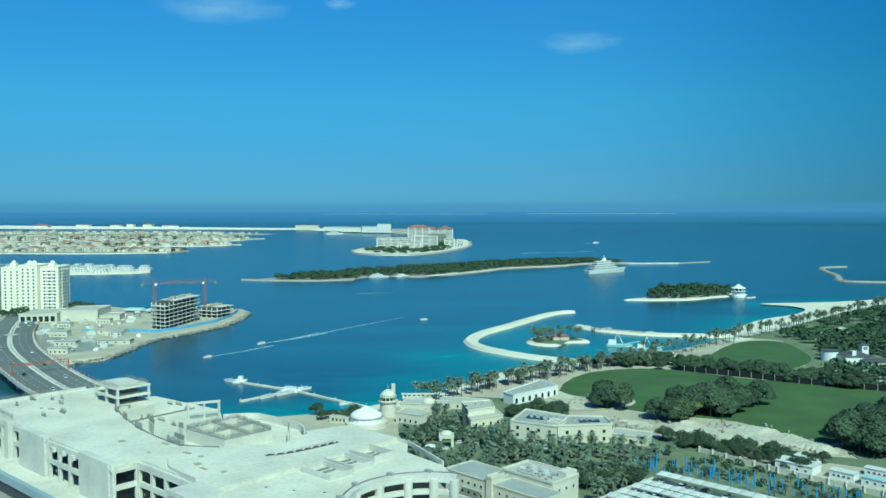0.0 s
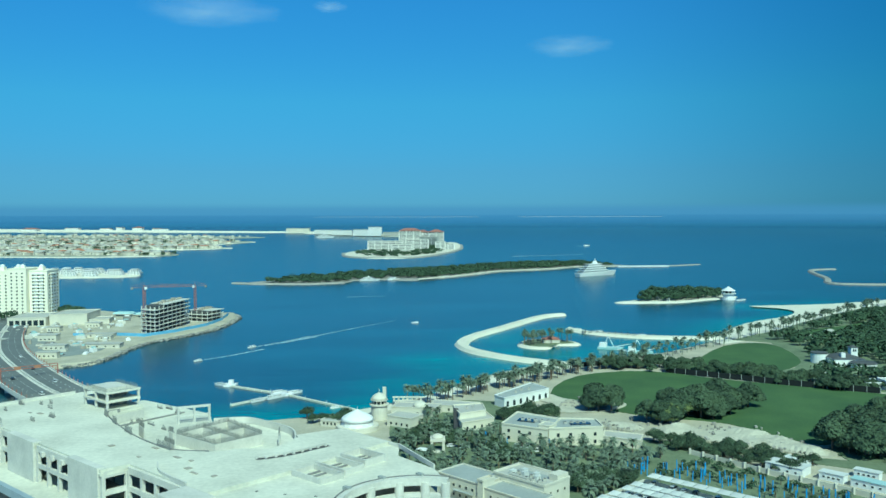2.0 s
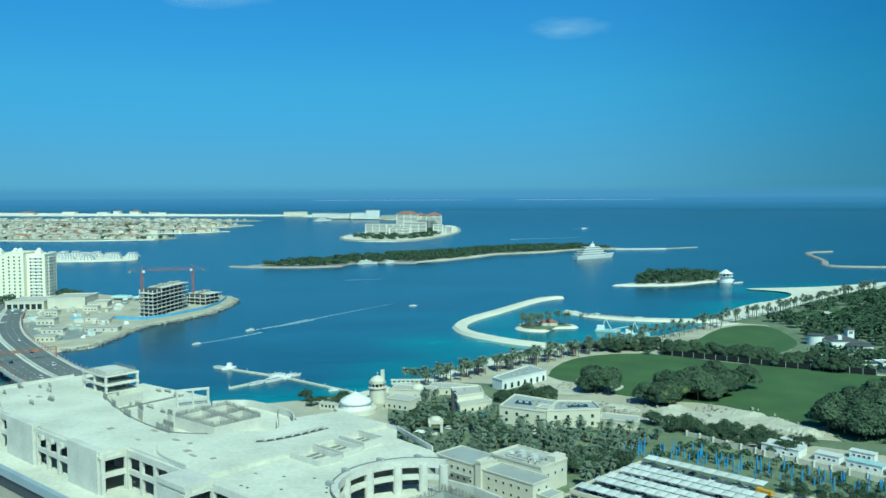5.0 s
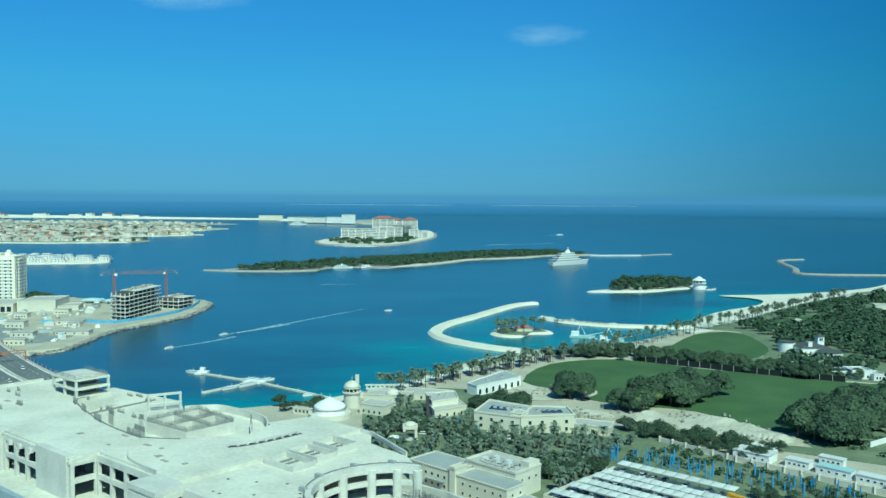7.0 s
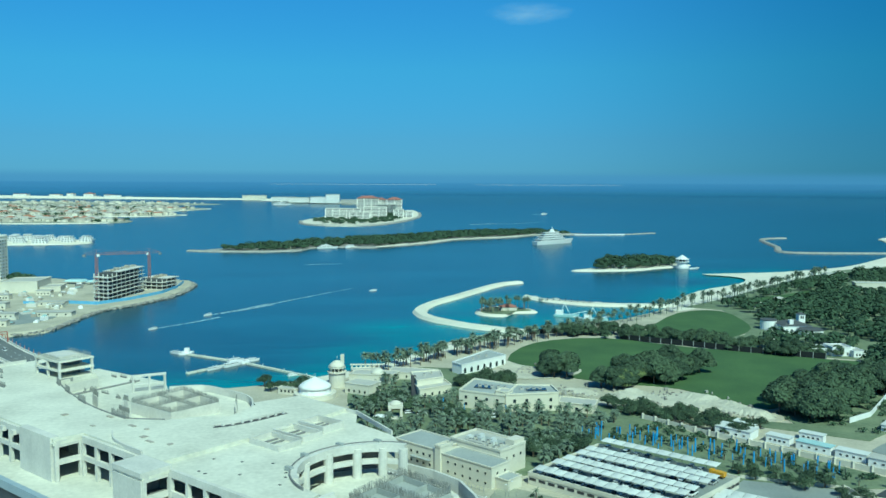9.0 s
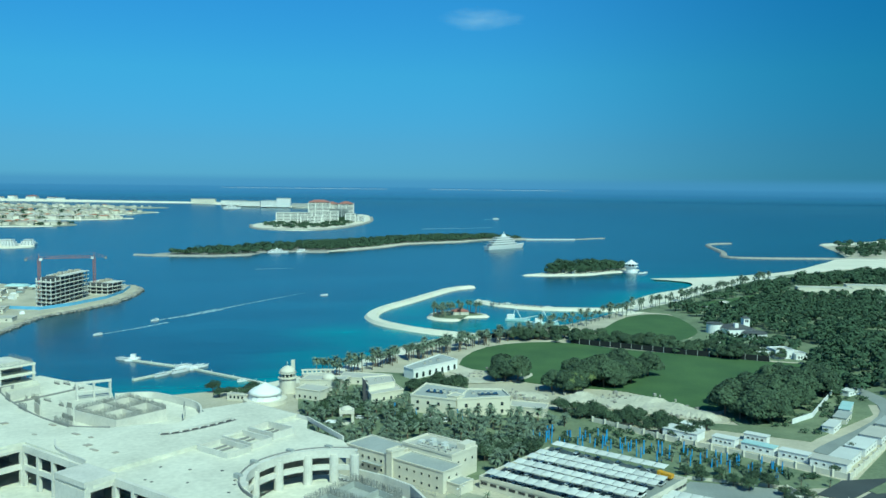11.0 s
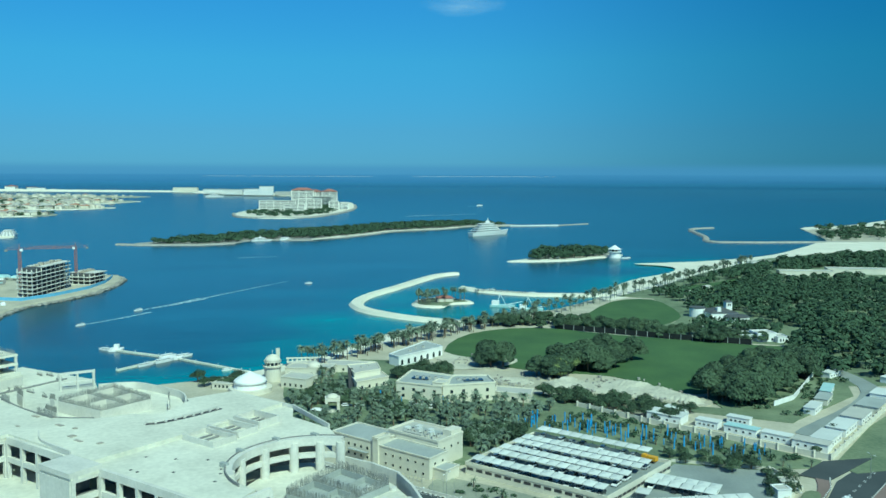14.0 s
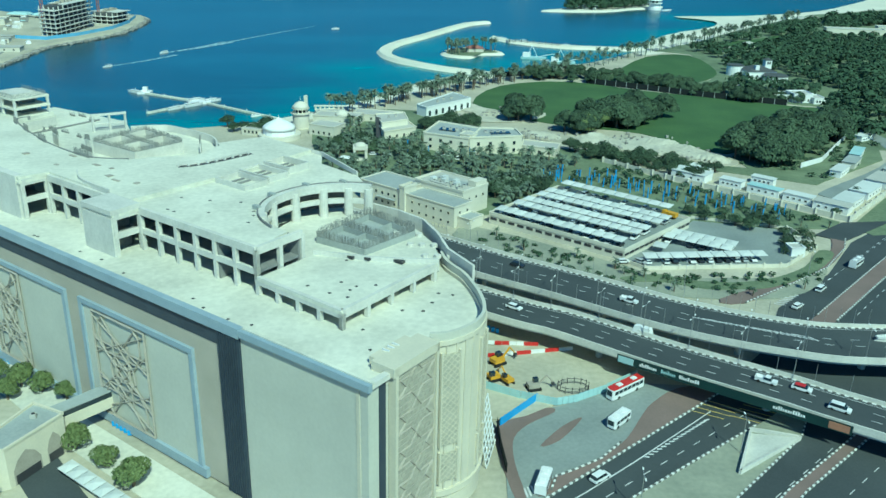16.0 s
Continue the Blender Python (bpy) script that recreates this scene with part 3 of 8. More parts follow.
# rubble along the peninsula's edge
def rubble(name, line, count, spread, size, z, label):
    rnd, b = random.Random(5), Build()
    pts = along(line, max(0.5, sum(math.hypot(q[0] - p[0], q[1] - p[1]) for p, q in zip(line, line[1:])) / count))
    for x, y, h in pts:
        r = size * rnd.uniform(0.6, 1.4)
        x, y, zz = x + rnd.uniform(-spread, spread), y + rnd.uniform(-spread, spread), z + rnd.uniform(-0.5, 0.3)
        vs = [(x + r * rnd.uniform(0.6, 1) * sx, y + r * rnd.uniform(0.6, 1) * sy, zz + r * rnd.uniform(0.25, 0.45) * sz) for sz in (-1, 1) for sx, sy in ((-1, -1), (1, -1), (1, 1), (-1, 1))]
        b.add(vs, [(3, 2, 1, 0), (4, 5, 6, 7), (0, 1, 5, 4), (1, 2, 6, 5), (2, 3, 7, 6), (3, 0, 4, 7)])
    return tagged(b.make(name, ROCK), label, "rocks", kind="stuff")


rubble("rubble", smooth_line(PENINSULA[1:8], 6), 1500, 2.6, 1.3, 1.0, "grey rock rubble along the shore")
patch("pavement", [(-330, 650), (-285, 656), (-272, 700), (-320, 720), (-400, 790), (-440, 740), (-360, 690)], ASPHALTOLD, "dusty grey site ground", 2.75, 3)

# lawns
patch("lawn", [(72, 518), (99, 574), (150, 590), (198, 556), (272, 513), (290, 497), (224, 428), (185, 398), (155, 440), (120, 456), (89, 482)], GRASS, "mown green lawn", 1.5, 3)
patch("lawn", [(172, 586), (190, 619), (245, 704), (286, 713), (280, 640), (257, 600), (215, 572)], GRASS, "mown green lawn behind the fence", 1.5, 3)
patch("lawn", [(322, 758), (345, 790), (400, 822), (446, 858), (452, 838), (428, 806), (380, 775), (336, 738)], GRASS, "mown green lawn behind the beach", 1.5, 3)
patch("lawn", [(192, 292), (290, 378), (330, 372), (250, 300), (214, 284)], SCRUB, "rough grass verge", 1.45, 2)
patch("lawn", [(45, 296), (91, 256), (100, 247), (150, 246), (168, 268), (150, 238), (120, 228), (70, 243), (36, 280)], DUSTY, "patchy landscaped verge beside the road", 1.5, 3)
patch("planting_strip", [(86, 247), (100, 248.6), (106, 244), (114, 242), (124, 241), (137, 243.8), (152.7, 253), (165, 267), (169, 263.5), (154, 248.4), (134, 237), (123, 236), (111, 236.4), (99, 242.4), (88, 243.6)], SCRUB, "winding dark green planting strip on the verge", 1.72, 3)
patch("woodland_floor", [(-20, 400), (0, 345), (50, 310), (84, 336), (130, 350), (120, 405), (60, 415), (70, 470), (20, 500), (-20, 470)], SCRUB, "shaded garden ground under palms", 1.4, 3)
patch("woodland_floor", [(272, 520), (200, 565), (260, 600), (290, 720), (262, 735), (330, 800), (480, 960), (720, 1120), (1300, 1150), (1300, 500), (400, 380), (300, 400), (235, 420), (300, 495)], SCRUB, "dark wooded ground", 1.46, 2)
patch("sand_bank", [(108, 424), (118, 436), (127, 438), (138, 431), (150, 432), (160, 424), (168, 417), (176, 405), (186, 385), (182, 377), (172, 376), (166, 384), (152, 393), (140, 402), (126, 407), (114, 412)], DIRT, "strip of churned sandy earth", 1.7, 3, thick=0.7)
patch("sand_bank", [(90, 446), (108, 440), (112, 426), (104, 420), (92, 430), (80, 440)], DIRT, "strip of dusty bare earth", 1.9, 3, thick=0.9)
mound("sand_heap", [(110, 424), (118, 434), (127, 436), (138, 430), (150, 431), (160, 423), (168, 416), (176, 404), (185, 385), (181, 378), (172, 378), (166, 385), (152, 394), (140, 403), (126, 408), (114, 413)],
      EARTH, "long uneven heap of pale excavated sand", 1.7, 2.2, 5)
mound("sand_heap", [(86, 444), (106, 440), (110, 428), (104, 422), (93, 431)], EARTH, "low heap of pale dug earth", 1.8, 1.3, 6)
mound("sand_heap", [(70, 484), (84, 470), (100, 476), (108, 488), (96, 496), (78, 500)], DIRT, "low heaps of dusty earth beside the lawn", 1.7, 1.2, 7)
rnd = random.Random(44)
b = Build()
for i in range(240):
    x, y = rnd.choice(((96, 432, 16, 12), (84, 484, 18, 12), (128, 412, 20, 8), (160, 396, 18, 10), (150, 424, 16, 6)))[:2]
    x, y, k = x + rnd.gauss(0, 9), y + rnd.gauss(0, 6), rnd.uniform(0.25, 0.8)
    b.box(x - k, y - k * rnd.uniform(0.5, 1.4), 1.3, x + k * rnd.uniform(0.5, 1.5), y + k, 2.3 + k * rnd.uniform(0.3, 1.2))
tagged(b.make("rubble", ROCK), "scattered rubble and stones on the bare earth", "rubble", kind="stuff")
patch("sand_bank", [(60, 470), (84, 466), (104, 474), (112, 488), (100, 500), (92, 494), (78, 502), (70, 516), (62, 500), (68, 486)], EARTH, "patch of pale bare earth", 1.75, 3)
patch("lawn", [(76, 715), (83, 704), (97, 701), (106, 715), (119, 719), (119, 727), (101, 744), (82, 736)], SCRUB, "green planted islet ground", 1.75, 3)
patch("woodland_floor", [(120, 400), (150, 378), (172, 366), (206, 345), (212, 350), (262, 385), (290, 440), (300, 492), (236, 420), (226, 432), (186, 392), (186, 372), (146, 388)], SCRUB, "dry scrub ground between sand and cabins", 1.478)
patch("woodland_floor", [(84, 338), (128, 300), (165, 290), (190, 297), (142, 351), (118, 382), (110, 394), (84, 354)], SCRUB, "planted ground between blue posts", 1.45, 2)


# ---- the unfinished parking and shopping block in front ----
MALL = Matrix.Translation((0, 0, EYE)) @ Matrix.Scale(0.975, 4) @ Matrix.Translation((0, 0, -EYE)) @ pose(1.3, 123.4, 0, 0, 0, -41.73)
mall = thing("parking_building", (MALL @ Vector((-80, 35, 0)))[:], "unfinished pale concrete parking and shopping block with open decks", "building")
DECK, LOW, MID, TOP = 37.5, 41.4, 42.3, 47.5


def M():
    return Build(MALL)


def flip(pts):
    """Plan points given as metres back along the long front and metres in from it."""
    return [(-a, b) for a, b in pts]


END = smooth_line([(1.0, 18.0), (-1.6, 21.0), (-2.9, 26), (-2.4, 30.5), (-0.2, 34.8), (4.6, 39.8), (11.8, 45.2), (19.8, 49.2), (28, 57), (36, 62), (45, 63.5), (56, 63)], 5)
BACK = [(70, 66), (80.6, 74), (106, 75), (110.5, 60), (116, 66.6), (126, 72), (143.5, 72), (149, 69.5), (154, 63), (160, 66.5), (168, 71), (205, 68), (222, 54), (226, 4)]
FOOT = [(0, 0), (0, 5.2), (0.2, 17.8)] + END + BACK + [(226, 0)]
M().prism(flip(FOOT), -0.6, DECK - 0.6).make("wall", PLASTER, mall)
M().prism(flip(FOOT), DECK - 0.6, DECK).make("deck", SCREED, mall, "pale dusty concrete deck")
# coping along the long front and round the corner
M().box(-226, -1.0, 36.4, -31.5, 0.5, 38.5).make("coping", COPING, mall, "pale blue-grey coping")
M().box(-31.4, -1.0, 36.9, 0.9, -0.05, 38.3).make("coping", COPING, mall)
M().box(-31.4, 0, 37.2, 0.9, 0.6, 38.5).make("coping_top", SCREED, mall)
# thin dark panel, coloured as the shade of a recess that isn't cut
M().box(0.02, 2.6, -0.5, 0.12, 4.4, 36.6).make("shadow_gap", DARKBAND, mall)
M().box(-0.4, 0.6, 37.2, 0.9, 5.0, 38.3).make("coping", CONCRETE, mall)
M().box(-226, -0.35, 32.9, -38, 0.02, 36.38).make("shadow_gap", DARKBAND, mall, "dark band under the coping")
M().box(-226, -0.25, -1, -38, 0.05, 32.85).make("tiled_wall", BRICKBEIGE, mall, "beige tiled wall")
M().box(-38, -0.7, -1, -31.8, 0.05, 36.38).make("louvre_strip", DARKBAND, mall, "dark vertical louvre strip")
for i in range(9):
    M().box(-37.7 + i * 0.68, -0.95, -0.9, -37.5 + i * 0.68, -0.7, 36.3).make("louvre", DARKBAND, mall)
M().box(-31.7, -0.2, -0.9, 0.02, 0.05, 36.38).make("plaster_wall", PLASTER, mall, "plain grey-green plaster wall")
M().box(-2.6, -0.32, -0.8, -1.8, 0.0, 36.3).make("pilaster", CREAM, mall)


def framed_panel(a0, a1, lat0, lat1):
    """A wall panel with a blue frame and a star lattice screen in it. a0 < a1: metres back along the front."""
    z0, z1 = -0.4, 29.4
    for name, x0, x1, y0, y1 in (("frame_jamb", a0, a0 + 1.2, z0, z1), ("frame_jamb", a1 - 1.2, a1, z0, z1), ("frame_head", a0 + 1.2, a1 - 1.2, z1 - 1.2, z1)):
        M().box(-x0, -1.0, y0, -x1, -0.26, y1).make(name, COPING, mall)
    M().box(-a0 - 1.2, -0.5, z0, -a1 + 1.2, -0.27, z1 - 1.2).make("panel", PLASTER, mall)
    M().box(-a0 + 1.5, -1.3, -1, -a1 - 3, -0.27, 1.2).make("plinth", COPING, mall)
    b = M()
    y, w, h = -0.95, lat1 - lat0, 26.0

    def bar(x, z, x2, z2, r=0.26):
        b.tube((-(lat0 + x * w), y, 1.5 + z), (-(lat0 + x2 * w), y, 1.5 + z2), r, 4)
    bar(0, 0, 0, h, 0.3)
    bar(1, 0, 1, h, 0.3)
    bar(0, 0, 1, 0, 0.3)
    bar(0, h, 1, h, 0.3)
    for cy, rad in ((0.84, 0.40), (0.16, 0.40), (0.5, 0.24), (0.5, 0.13)):
        ring = [(0.5 + rad * math.cos(radians(a)), cy + rad * w / h * math.sin(radians(a))) for a in range(15, 376, 30 if rad > 0.3 else 45)]
        for p, q in zip(ring, ring[1:]):
            bar(p[0], min(max(p[1], 0.0), 1.0) * h, q[0], min(max(q[1], 0.0), 1.0) * h, 0.24)
    for y0 in (0.27, 0.35, 0.65, 0.73):
        bar(0, y0 * h, 1, y0 * h, 0.2)
    for x0, y0, x1, y1 in ((0.0, 0.78, 0.62, 0.36), (1.0, 0.78, 0.38, 0.36), (0.0, 0.22, 0.62, 0.64), (1.0, 0.22, 0.38, 0.64), (0.0, 0.96, 1.0, 0.6), (1.0, 0.96, 0.0, 0.6), (0.0, 0.04, 1.0, 0.4), (1.0, 0.04, 0.0, 0.4),
                           (0.36, 0.2, 0.36, 0.8), (0.64, 0.2, 0.64, 0.8), (0.16, 1.0, 0.62, 0.62), (0.84, 1.0, 0.38, 0.62), (0.16, 0.0, 0.62, 0.38), (0.84, 0.0, 0.38, 0.38)):
        bar(x0, y0 * h, x1, y1 * h, 0.2)
    b.make("lattice_screen", LATTICE, mall, "bronze star-pattern lattice screen")


framed_panel(46, 86, 62, 81)
framed_panel(91.5, 131, 112, 127)
framed_panel(137, 176, 155, 172)
framed_panel(181, 221, 200, 216)


def columns_row(p, q, z0, z1, n, size=0.95, name="column"):
    for i in range(n + 1):
        t = i / n
        x, y = p[0] + (q[0] - p[0]) * t, p[1] + (q[1] - p[1]) * t
        M().box(-x - size / 2, y - size / 2, z0, -x + size / 2, y + size / 2, z1).make(name, CONCRETE, mall)


def storeys(p, q, n, low=True, top=TOP, beam=1.35, out=(0, 1)):
    """Open deck front between two plan points: columns, beams and low upstands; out points into the block."""
    mid = DECK + 4.9
    columns_row(p, q, DECK + 0.02, top - 0.5, n)
    a, b = (-p[0], p[1]), (-q[0], q[1])
    M().wall(a, b, 0.9, top - beam, top + 0.35).make("beam", CONCRETE, mall)
    if low:
        M().wall(a, b, 0.8, mid - 0.75, mid + 0.55).make("beam", CONCRETE, mall)
    s = Vector((b[1] - a[1], a[0] - b[0])).normalized() * 12
    if s.y * out[1] + s.x * -out[0] < 0:
        s = -s
    # mid floor, added so sunlight stays off the deck behind the openings
    if low:
        M().prism([a, b, (b[0] + s.x, b[1] + s.y), (a[0] + s.x, a[1] + s.y)], mid - 0.6, mid - 0.1).make("floor_slab", GREYWALL, mall)
    # backing wall added behind the openings, its dark grey helping them look unlit
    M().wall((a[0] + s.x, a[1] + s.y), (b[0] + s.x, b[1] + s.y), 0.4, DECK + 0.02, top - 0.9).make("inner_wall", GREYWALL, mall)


def bars(p, q, z, n, seed, tall=1.6):
    """Starter bars standing out of a raw wall."""
    rnd, b = random.Random(seed), M()
    for i in range(n):
        t = (i + rnd.random() * 0.6) / n
        x, y = -(p[0] + (q[0] - p[0]) * t), p[1] + (q[1] - p[1]) * t
        b.tube((x, y, z), (x + rnd.uniform(-0.15, 0.15), y + rnd.uniform(-0.15, 0.15), z + rnd.uniform(0.55 * tall, tall)), 0.045, 3)
    tagged(b.make("rebar", REBAR, mall, "rusty grey steel starter bars"), kind="stuff")


# low roof at the end, one storey high, and the sunken round deck behind it
PIT = 39.7
LOWROOF = [(17.2, 12.3), (41.5, 13.2), (41.5, 29.5), (30, 34.5), (17.2, 43)]
M().prism(flip(LOWROOF), LOW - 0.6, LOW).make("roof_slab", SCREED, mall)
M().prism(flip([(17.2, 43.4), (30, 34.9), (41.5, 29.9), (52, 27), (62, 36), (65, 48), (60, 58), (51, 60.5), (45, 61.5), (36, 60), (28, 55.5), (22, 50)]), PIT - 0.5, PIT).make("round_deck", SCREED, mall)
for p, q, n in (((17.6, 12.8), (41.5, 13.7), 4), ((17.6, 12.8), (17.6, 42), 4)):
    columns_row(p, q, DECK + 0.02, LOW - 0.5, n)
    M().wall((-p[0], p[1]), (-q[0], q[1]), 0.9, LOW - 1.5, LOW + 0.3).make("beam", CONCRETE, mall)
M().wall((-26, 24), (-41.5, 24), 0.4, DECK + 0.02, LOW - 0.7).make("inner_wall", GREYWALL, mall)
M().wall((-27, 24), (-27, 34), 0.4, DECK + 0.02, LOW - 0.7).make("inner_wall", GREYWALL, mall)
M().band(flip(smooth_line([(41.5, 29.7), (30, 34.7), (22, 39.5), (17.2, 43.2)], 4)), -0.25, 0.25, PIT, LOW + 1.1).make("parapet", CONCRETE, mall)
# solid dark blocks stand in for the shade inside small parapet openings
for t in (0.35, 0.5, 0.8):
    x, y = -(41.5 - 22 * t), 29.4 + 10.5 * t
    M().box(x - 1.2, y - 0.55, LOW + 0.25, x + 1.2, y + 0.6, LOW + 0.8).make("slot", DARKMETAL, mall)
for k in range(9):
    x, y = -(19.5 + 2.3 * k), 50.5 + 1.1 * k
    M().cyl(x, y - (k % 3) * 2.6, PIT, PIT + 0.7, 0.9, 0.8, 10).make("core_upstand", CONCRETE, mall)
M().band(flip([(10, 46), (20, 50.5), (28, 57.3), (36, 62.3), (45, 63.8), (56, 63.4)]), -0.3, 0.3, DECK, LOW + 0.5).make("parapet", CONCRETE, mall)
# curved end parapet
M().band(flip([(0.8, 18.2)] + END[2:38]), -0.35, 0.35, DECK - 0.5, 40.0).make("parapet", PLASTER, mall)

# upper roof with a round opening
RING = [(45 + 18.2 * math.cos(radians(a)), 43.2 + 18.2 * math.sin(radians(a))) for a in range(-92, 70, 7)]
UPPER = [(42.2, 14.1), (81, 14.1), (81.2, 7.2), (92.6, 7.2), (92.6, 14.8), (120, 14.8), (120.2, 7.3), (137.5, 7.3), (137.5, 8.2), (158.5, 8.2), (158.5, 7.3), (176, 7.3), (176, 8.8), (216, 9), (216, 53),
         (180, 53), (178.5, 39), (165, 34.6), (148, 30.8), (135.6, 29.3), (123.5, 29.5), (114.4, 35), (110, 43), (104, 48), (108, 60), (110.5, 61), (106, 75), (80.6, 73.6), (75, 67.5), (60, 65.3), (53.9, 61.3)] + RING[::-1]
M().prism(flip(UPPER), TOP - 0.7, TOP).make("roof_slab", SCREED, mall, "pale dusty upper concrete roof")
# the roof beyond the light wells lies a step higher
HIGH = TOP + 0.95
M().prism(flip([(85.2, 15.1), (119.7, 15.1), (120.5, 7.6), (137.3, 7.6), (137.3, 8.5), (158.3, 8.5), (158.3, 7.6), (175.8, 7.6), (175.8, 9.1), (215.6, 9.3), (215.6, 52.6), (180.4, 52.6), (178.8, 38.6), (165, 34.2), (148, 30.4), (135.6, 28.9),
                (123.2, 29.1), (114.1, 34.7), (109.7, 42.7), (103.7, 47.6), (107.6, 60), (110, 61.2), (105.7, 74.5), (84.8, 73.4), (84.4, 62), (82.9, 46), (84.2, 38)]), TOP + 0.004, HIGH).make("raised_roof", SCREED, mall, "raised pale concrete roof slab")
storeys((42.2, 14.1), (80.6, 14.1), 6)
storeys((81.6, 7.8), (81.6, 14.4), 1, out=(1, 0))
storeys((93.4, 14.8), (119.6, 14.8), 4)
storeys((120.6, 8.2), (120.6, 14.6), 1, out=(1, 0))
storeys((138.4, 8.4), (157.8, 8.4), 3)
storeys((176.8, 9.2), (184.2, 9.2), 1)
storeys((188, 9.4), (216, 9.4), 5)
storeys((42.2, 14.1), (42.2, 27), 2, low=False, out=(1, 0))
for a0, a1, b0, b1, z in ((121.4, 137.6, 7.2, 9.4, TOP + 1.2), (158.6, 176.0, 7.2, 9.6, TOP + 1.2), (184.6, 187.6, 7.4, 9.8, TOP + 1.2)):
    M().box(-a0, b0, DECK + 0.02, -a1, b1, z).make("pier_wall", CONCRETE, mall, "raw concrete pier wall")
M().box(-81.3, 6.9, DECK + 0.02, -92.6, 7.5, TOP - 0.72).make("pier_wall", CONCRETE, mall, "raw concrete pier wall")
M().box(-92.0, 7.52, DECK + 0.02, -92.6, 14.6, TOP - 0.72).make("pier_wall", CONCRETE, mall)
M().box(-86.0, 7.52, DECK + 0.02, -86.4, 14.6, TOP - 0.72).make("inner_wall", GREYWALL, mall)
M().box(-81.1, 6.8, TOP + 0.006, -92.7, 14.7, TOP + 1.15).make("pier_cap", CONCRETE, mall)
M().wall((-178.6, 39.2), (-180.1, 52.9), 0.3, 43.4, TOP - 0.71).make("rear_wall", CONCRETE, mall)
for a in (153.4, 147.6, 141.6):
    M().box(-a - 0.7, 7.2, TOP - 1.9, -a + 0.7, 8.3, TOP - 0.6).make("beam_end", CONCRETE, mall)
M().band(flip(smooth_line([(114, 19.5), (108, 16.4), (101, 15.3), (93.6, 15.0)], 6)), -0.2, 0.2, TOP - 1.0, TOP + 1.7).make("curved_wall", CONCRETE, mall)
# colonnade round the opening, two levels
RC = (45.0, 43.2)
ringline = [(RC[0] + 18.4 * math.cos(radians(a)), RC[1] + 18.4 * math.sin(radians(a))) for a in range(-60, 72, 5)]
M().band(flip(ringline), -0.7, 0.7, TOP - 1.5, TOP + 0.5).make("ring_beam", CONCRETE, mall)
M().band(flip(ringline), -0.5, 0.5, MID + 0.6, MID + 1.8).make("ring_beam", CONCRETE, mall)
M().band(flip([(RC[0] + 25 * math.cos(radians(a)), RC[1] + 25 * math.sin(radians(a))) for a in range(-50, 58, 6)]), -0.2, 0.2, PIT - 0.3, TOP - 0.8).make("inner_wall", GREYWALL, mall)
for a in (-44, -18, 8, 32, 52, 68):
    M().cyl(-(RC[0] + 18.3 * math.cos(radians(a))), RC[1] + 18.3 * math.sin(radians(a)), PIT, TOP - 0.6, 1.15, n=14).make("column", CONCRETE, mall, "round concrete column")
for a in (-40, -12, 20, 48):
    p = (RC[0] + 19.6 * math.cos(radians(a)), RC[1] + 19.6 * math.sin(radians(a)))
    M().box(-p[0] - 1.0, p[1] - 0.5, TOP, -p[0] + 1.0, p[1] + 0.5, TOP + 1.0).make("upstand", ROOFGREY, mall)
M().band(flip([(RC[0] + 19.3 * math.cos(radians(a)), RC[1] + 19.3 * math.sin(radians(a))) for a in range(-80, 72, 6)]), -0.15, 0.15, TOP, TOP + 0.7).make("ring_kerb", GREYWALL, mall)
# grey sheet makes the floor between the block walls darker
M().prism(flip([(48.7, 38.9), (35.5, 39.8), (34.1, 55.7), (49.7, 57.6)]), PIT, PIT + 0.12).make("pit_floor", ROOFGREY, mall, "grey floor sheet between block walls")
# raw block walls standing in the opening
for p, q in (((49, 38.5), (35.2, 39.5)), ((35.2, 39.5), (33.8, 56)), ((33.8, 56), (50, 58)), ((50, 58), (49, 38.5)), ((42, 39), (41.6, 57)), ((49.6, 48), (34.4, 47))):
    M().wall((-p[0], p[1]), (-q[0], q[1]), 0.35, PIT, PIT + 1.5).make("block_wall", ROOFGREY, mall)


for k, (p, q) in enumerate((((49, 38.5), (35.2, 39.5)), ((35.2, 39.5), (33.8, 56)), ((33.8, 56), (50, 58)), ((50, 58), (49, 38.5)), ((49.6, 48), (34.4, 47)))):
    bars(p, q, PIT + 1.5, 150, k, 2.2)
# walled core on the rear roof, its bars, and the curved roof edge beyond
REAR = [(110.2, 43), (114.6, 35.2), (123.5, 29.8), (135.6, 29.6), (148, 31.1), (165, 34.9), (178.3, 39.3), (179.8, 53.3), (205, 53.3), (205, 67), (168, 70.5), (160, 66), (153.6, 62.6), (148.6, 69), (143.3, 71.5), (126.2, 71.5), (116.4, 66.2), (110.8, 60)]
M().prism(flip(REAR), 43.4, 44.0).make("roof_slab", SCREED, mall)
for p, q in (((141.4, 41.6), (122.6, 42.4)), ((122.6, 42.4), (122, 58)), ((122, 58), (142.4, 60)), ((142.4, 60), (141.4, 41.6)), ((132, 42.2), (132.4, 59)), ((142, 51), (122.4, 50.4)), ((146, 42), (143.5, 41.8)), ((120, 63), (116.5, 60)), ((137, 35), (131, 34.6)), ((160, 40), (154.5, 38.6))):
    M().wall((-p[0], p[1]), (-q[0], q[1]), 0.4, 44.0, 47.3).make("block_wall", CONCRETE, mall)
    bars(p, q, 47.3, 150, int(p[0] + q[1]))
M().band(flip(smooth_line([(153.5, 62.4), (148.6, 69), (143, 71.4), (126, 71.4), (116.4, 66.1), (111, 60.2)], 5)), -0.25, 0.25, 43.4, 46.2).make("parapet", CONCRETE, mall)
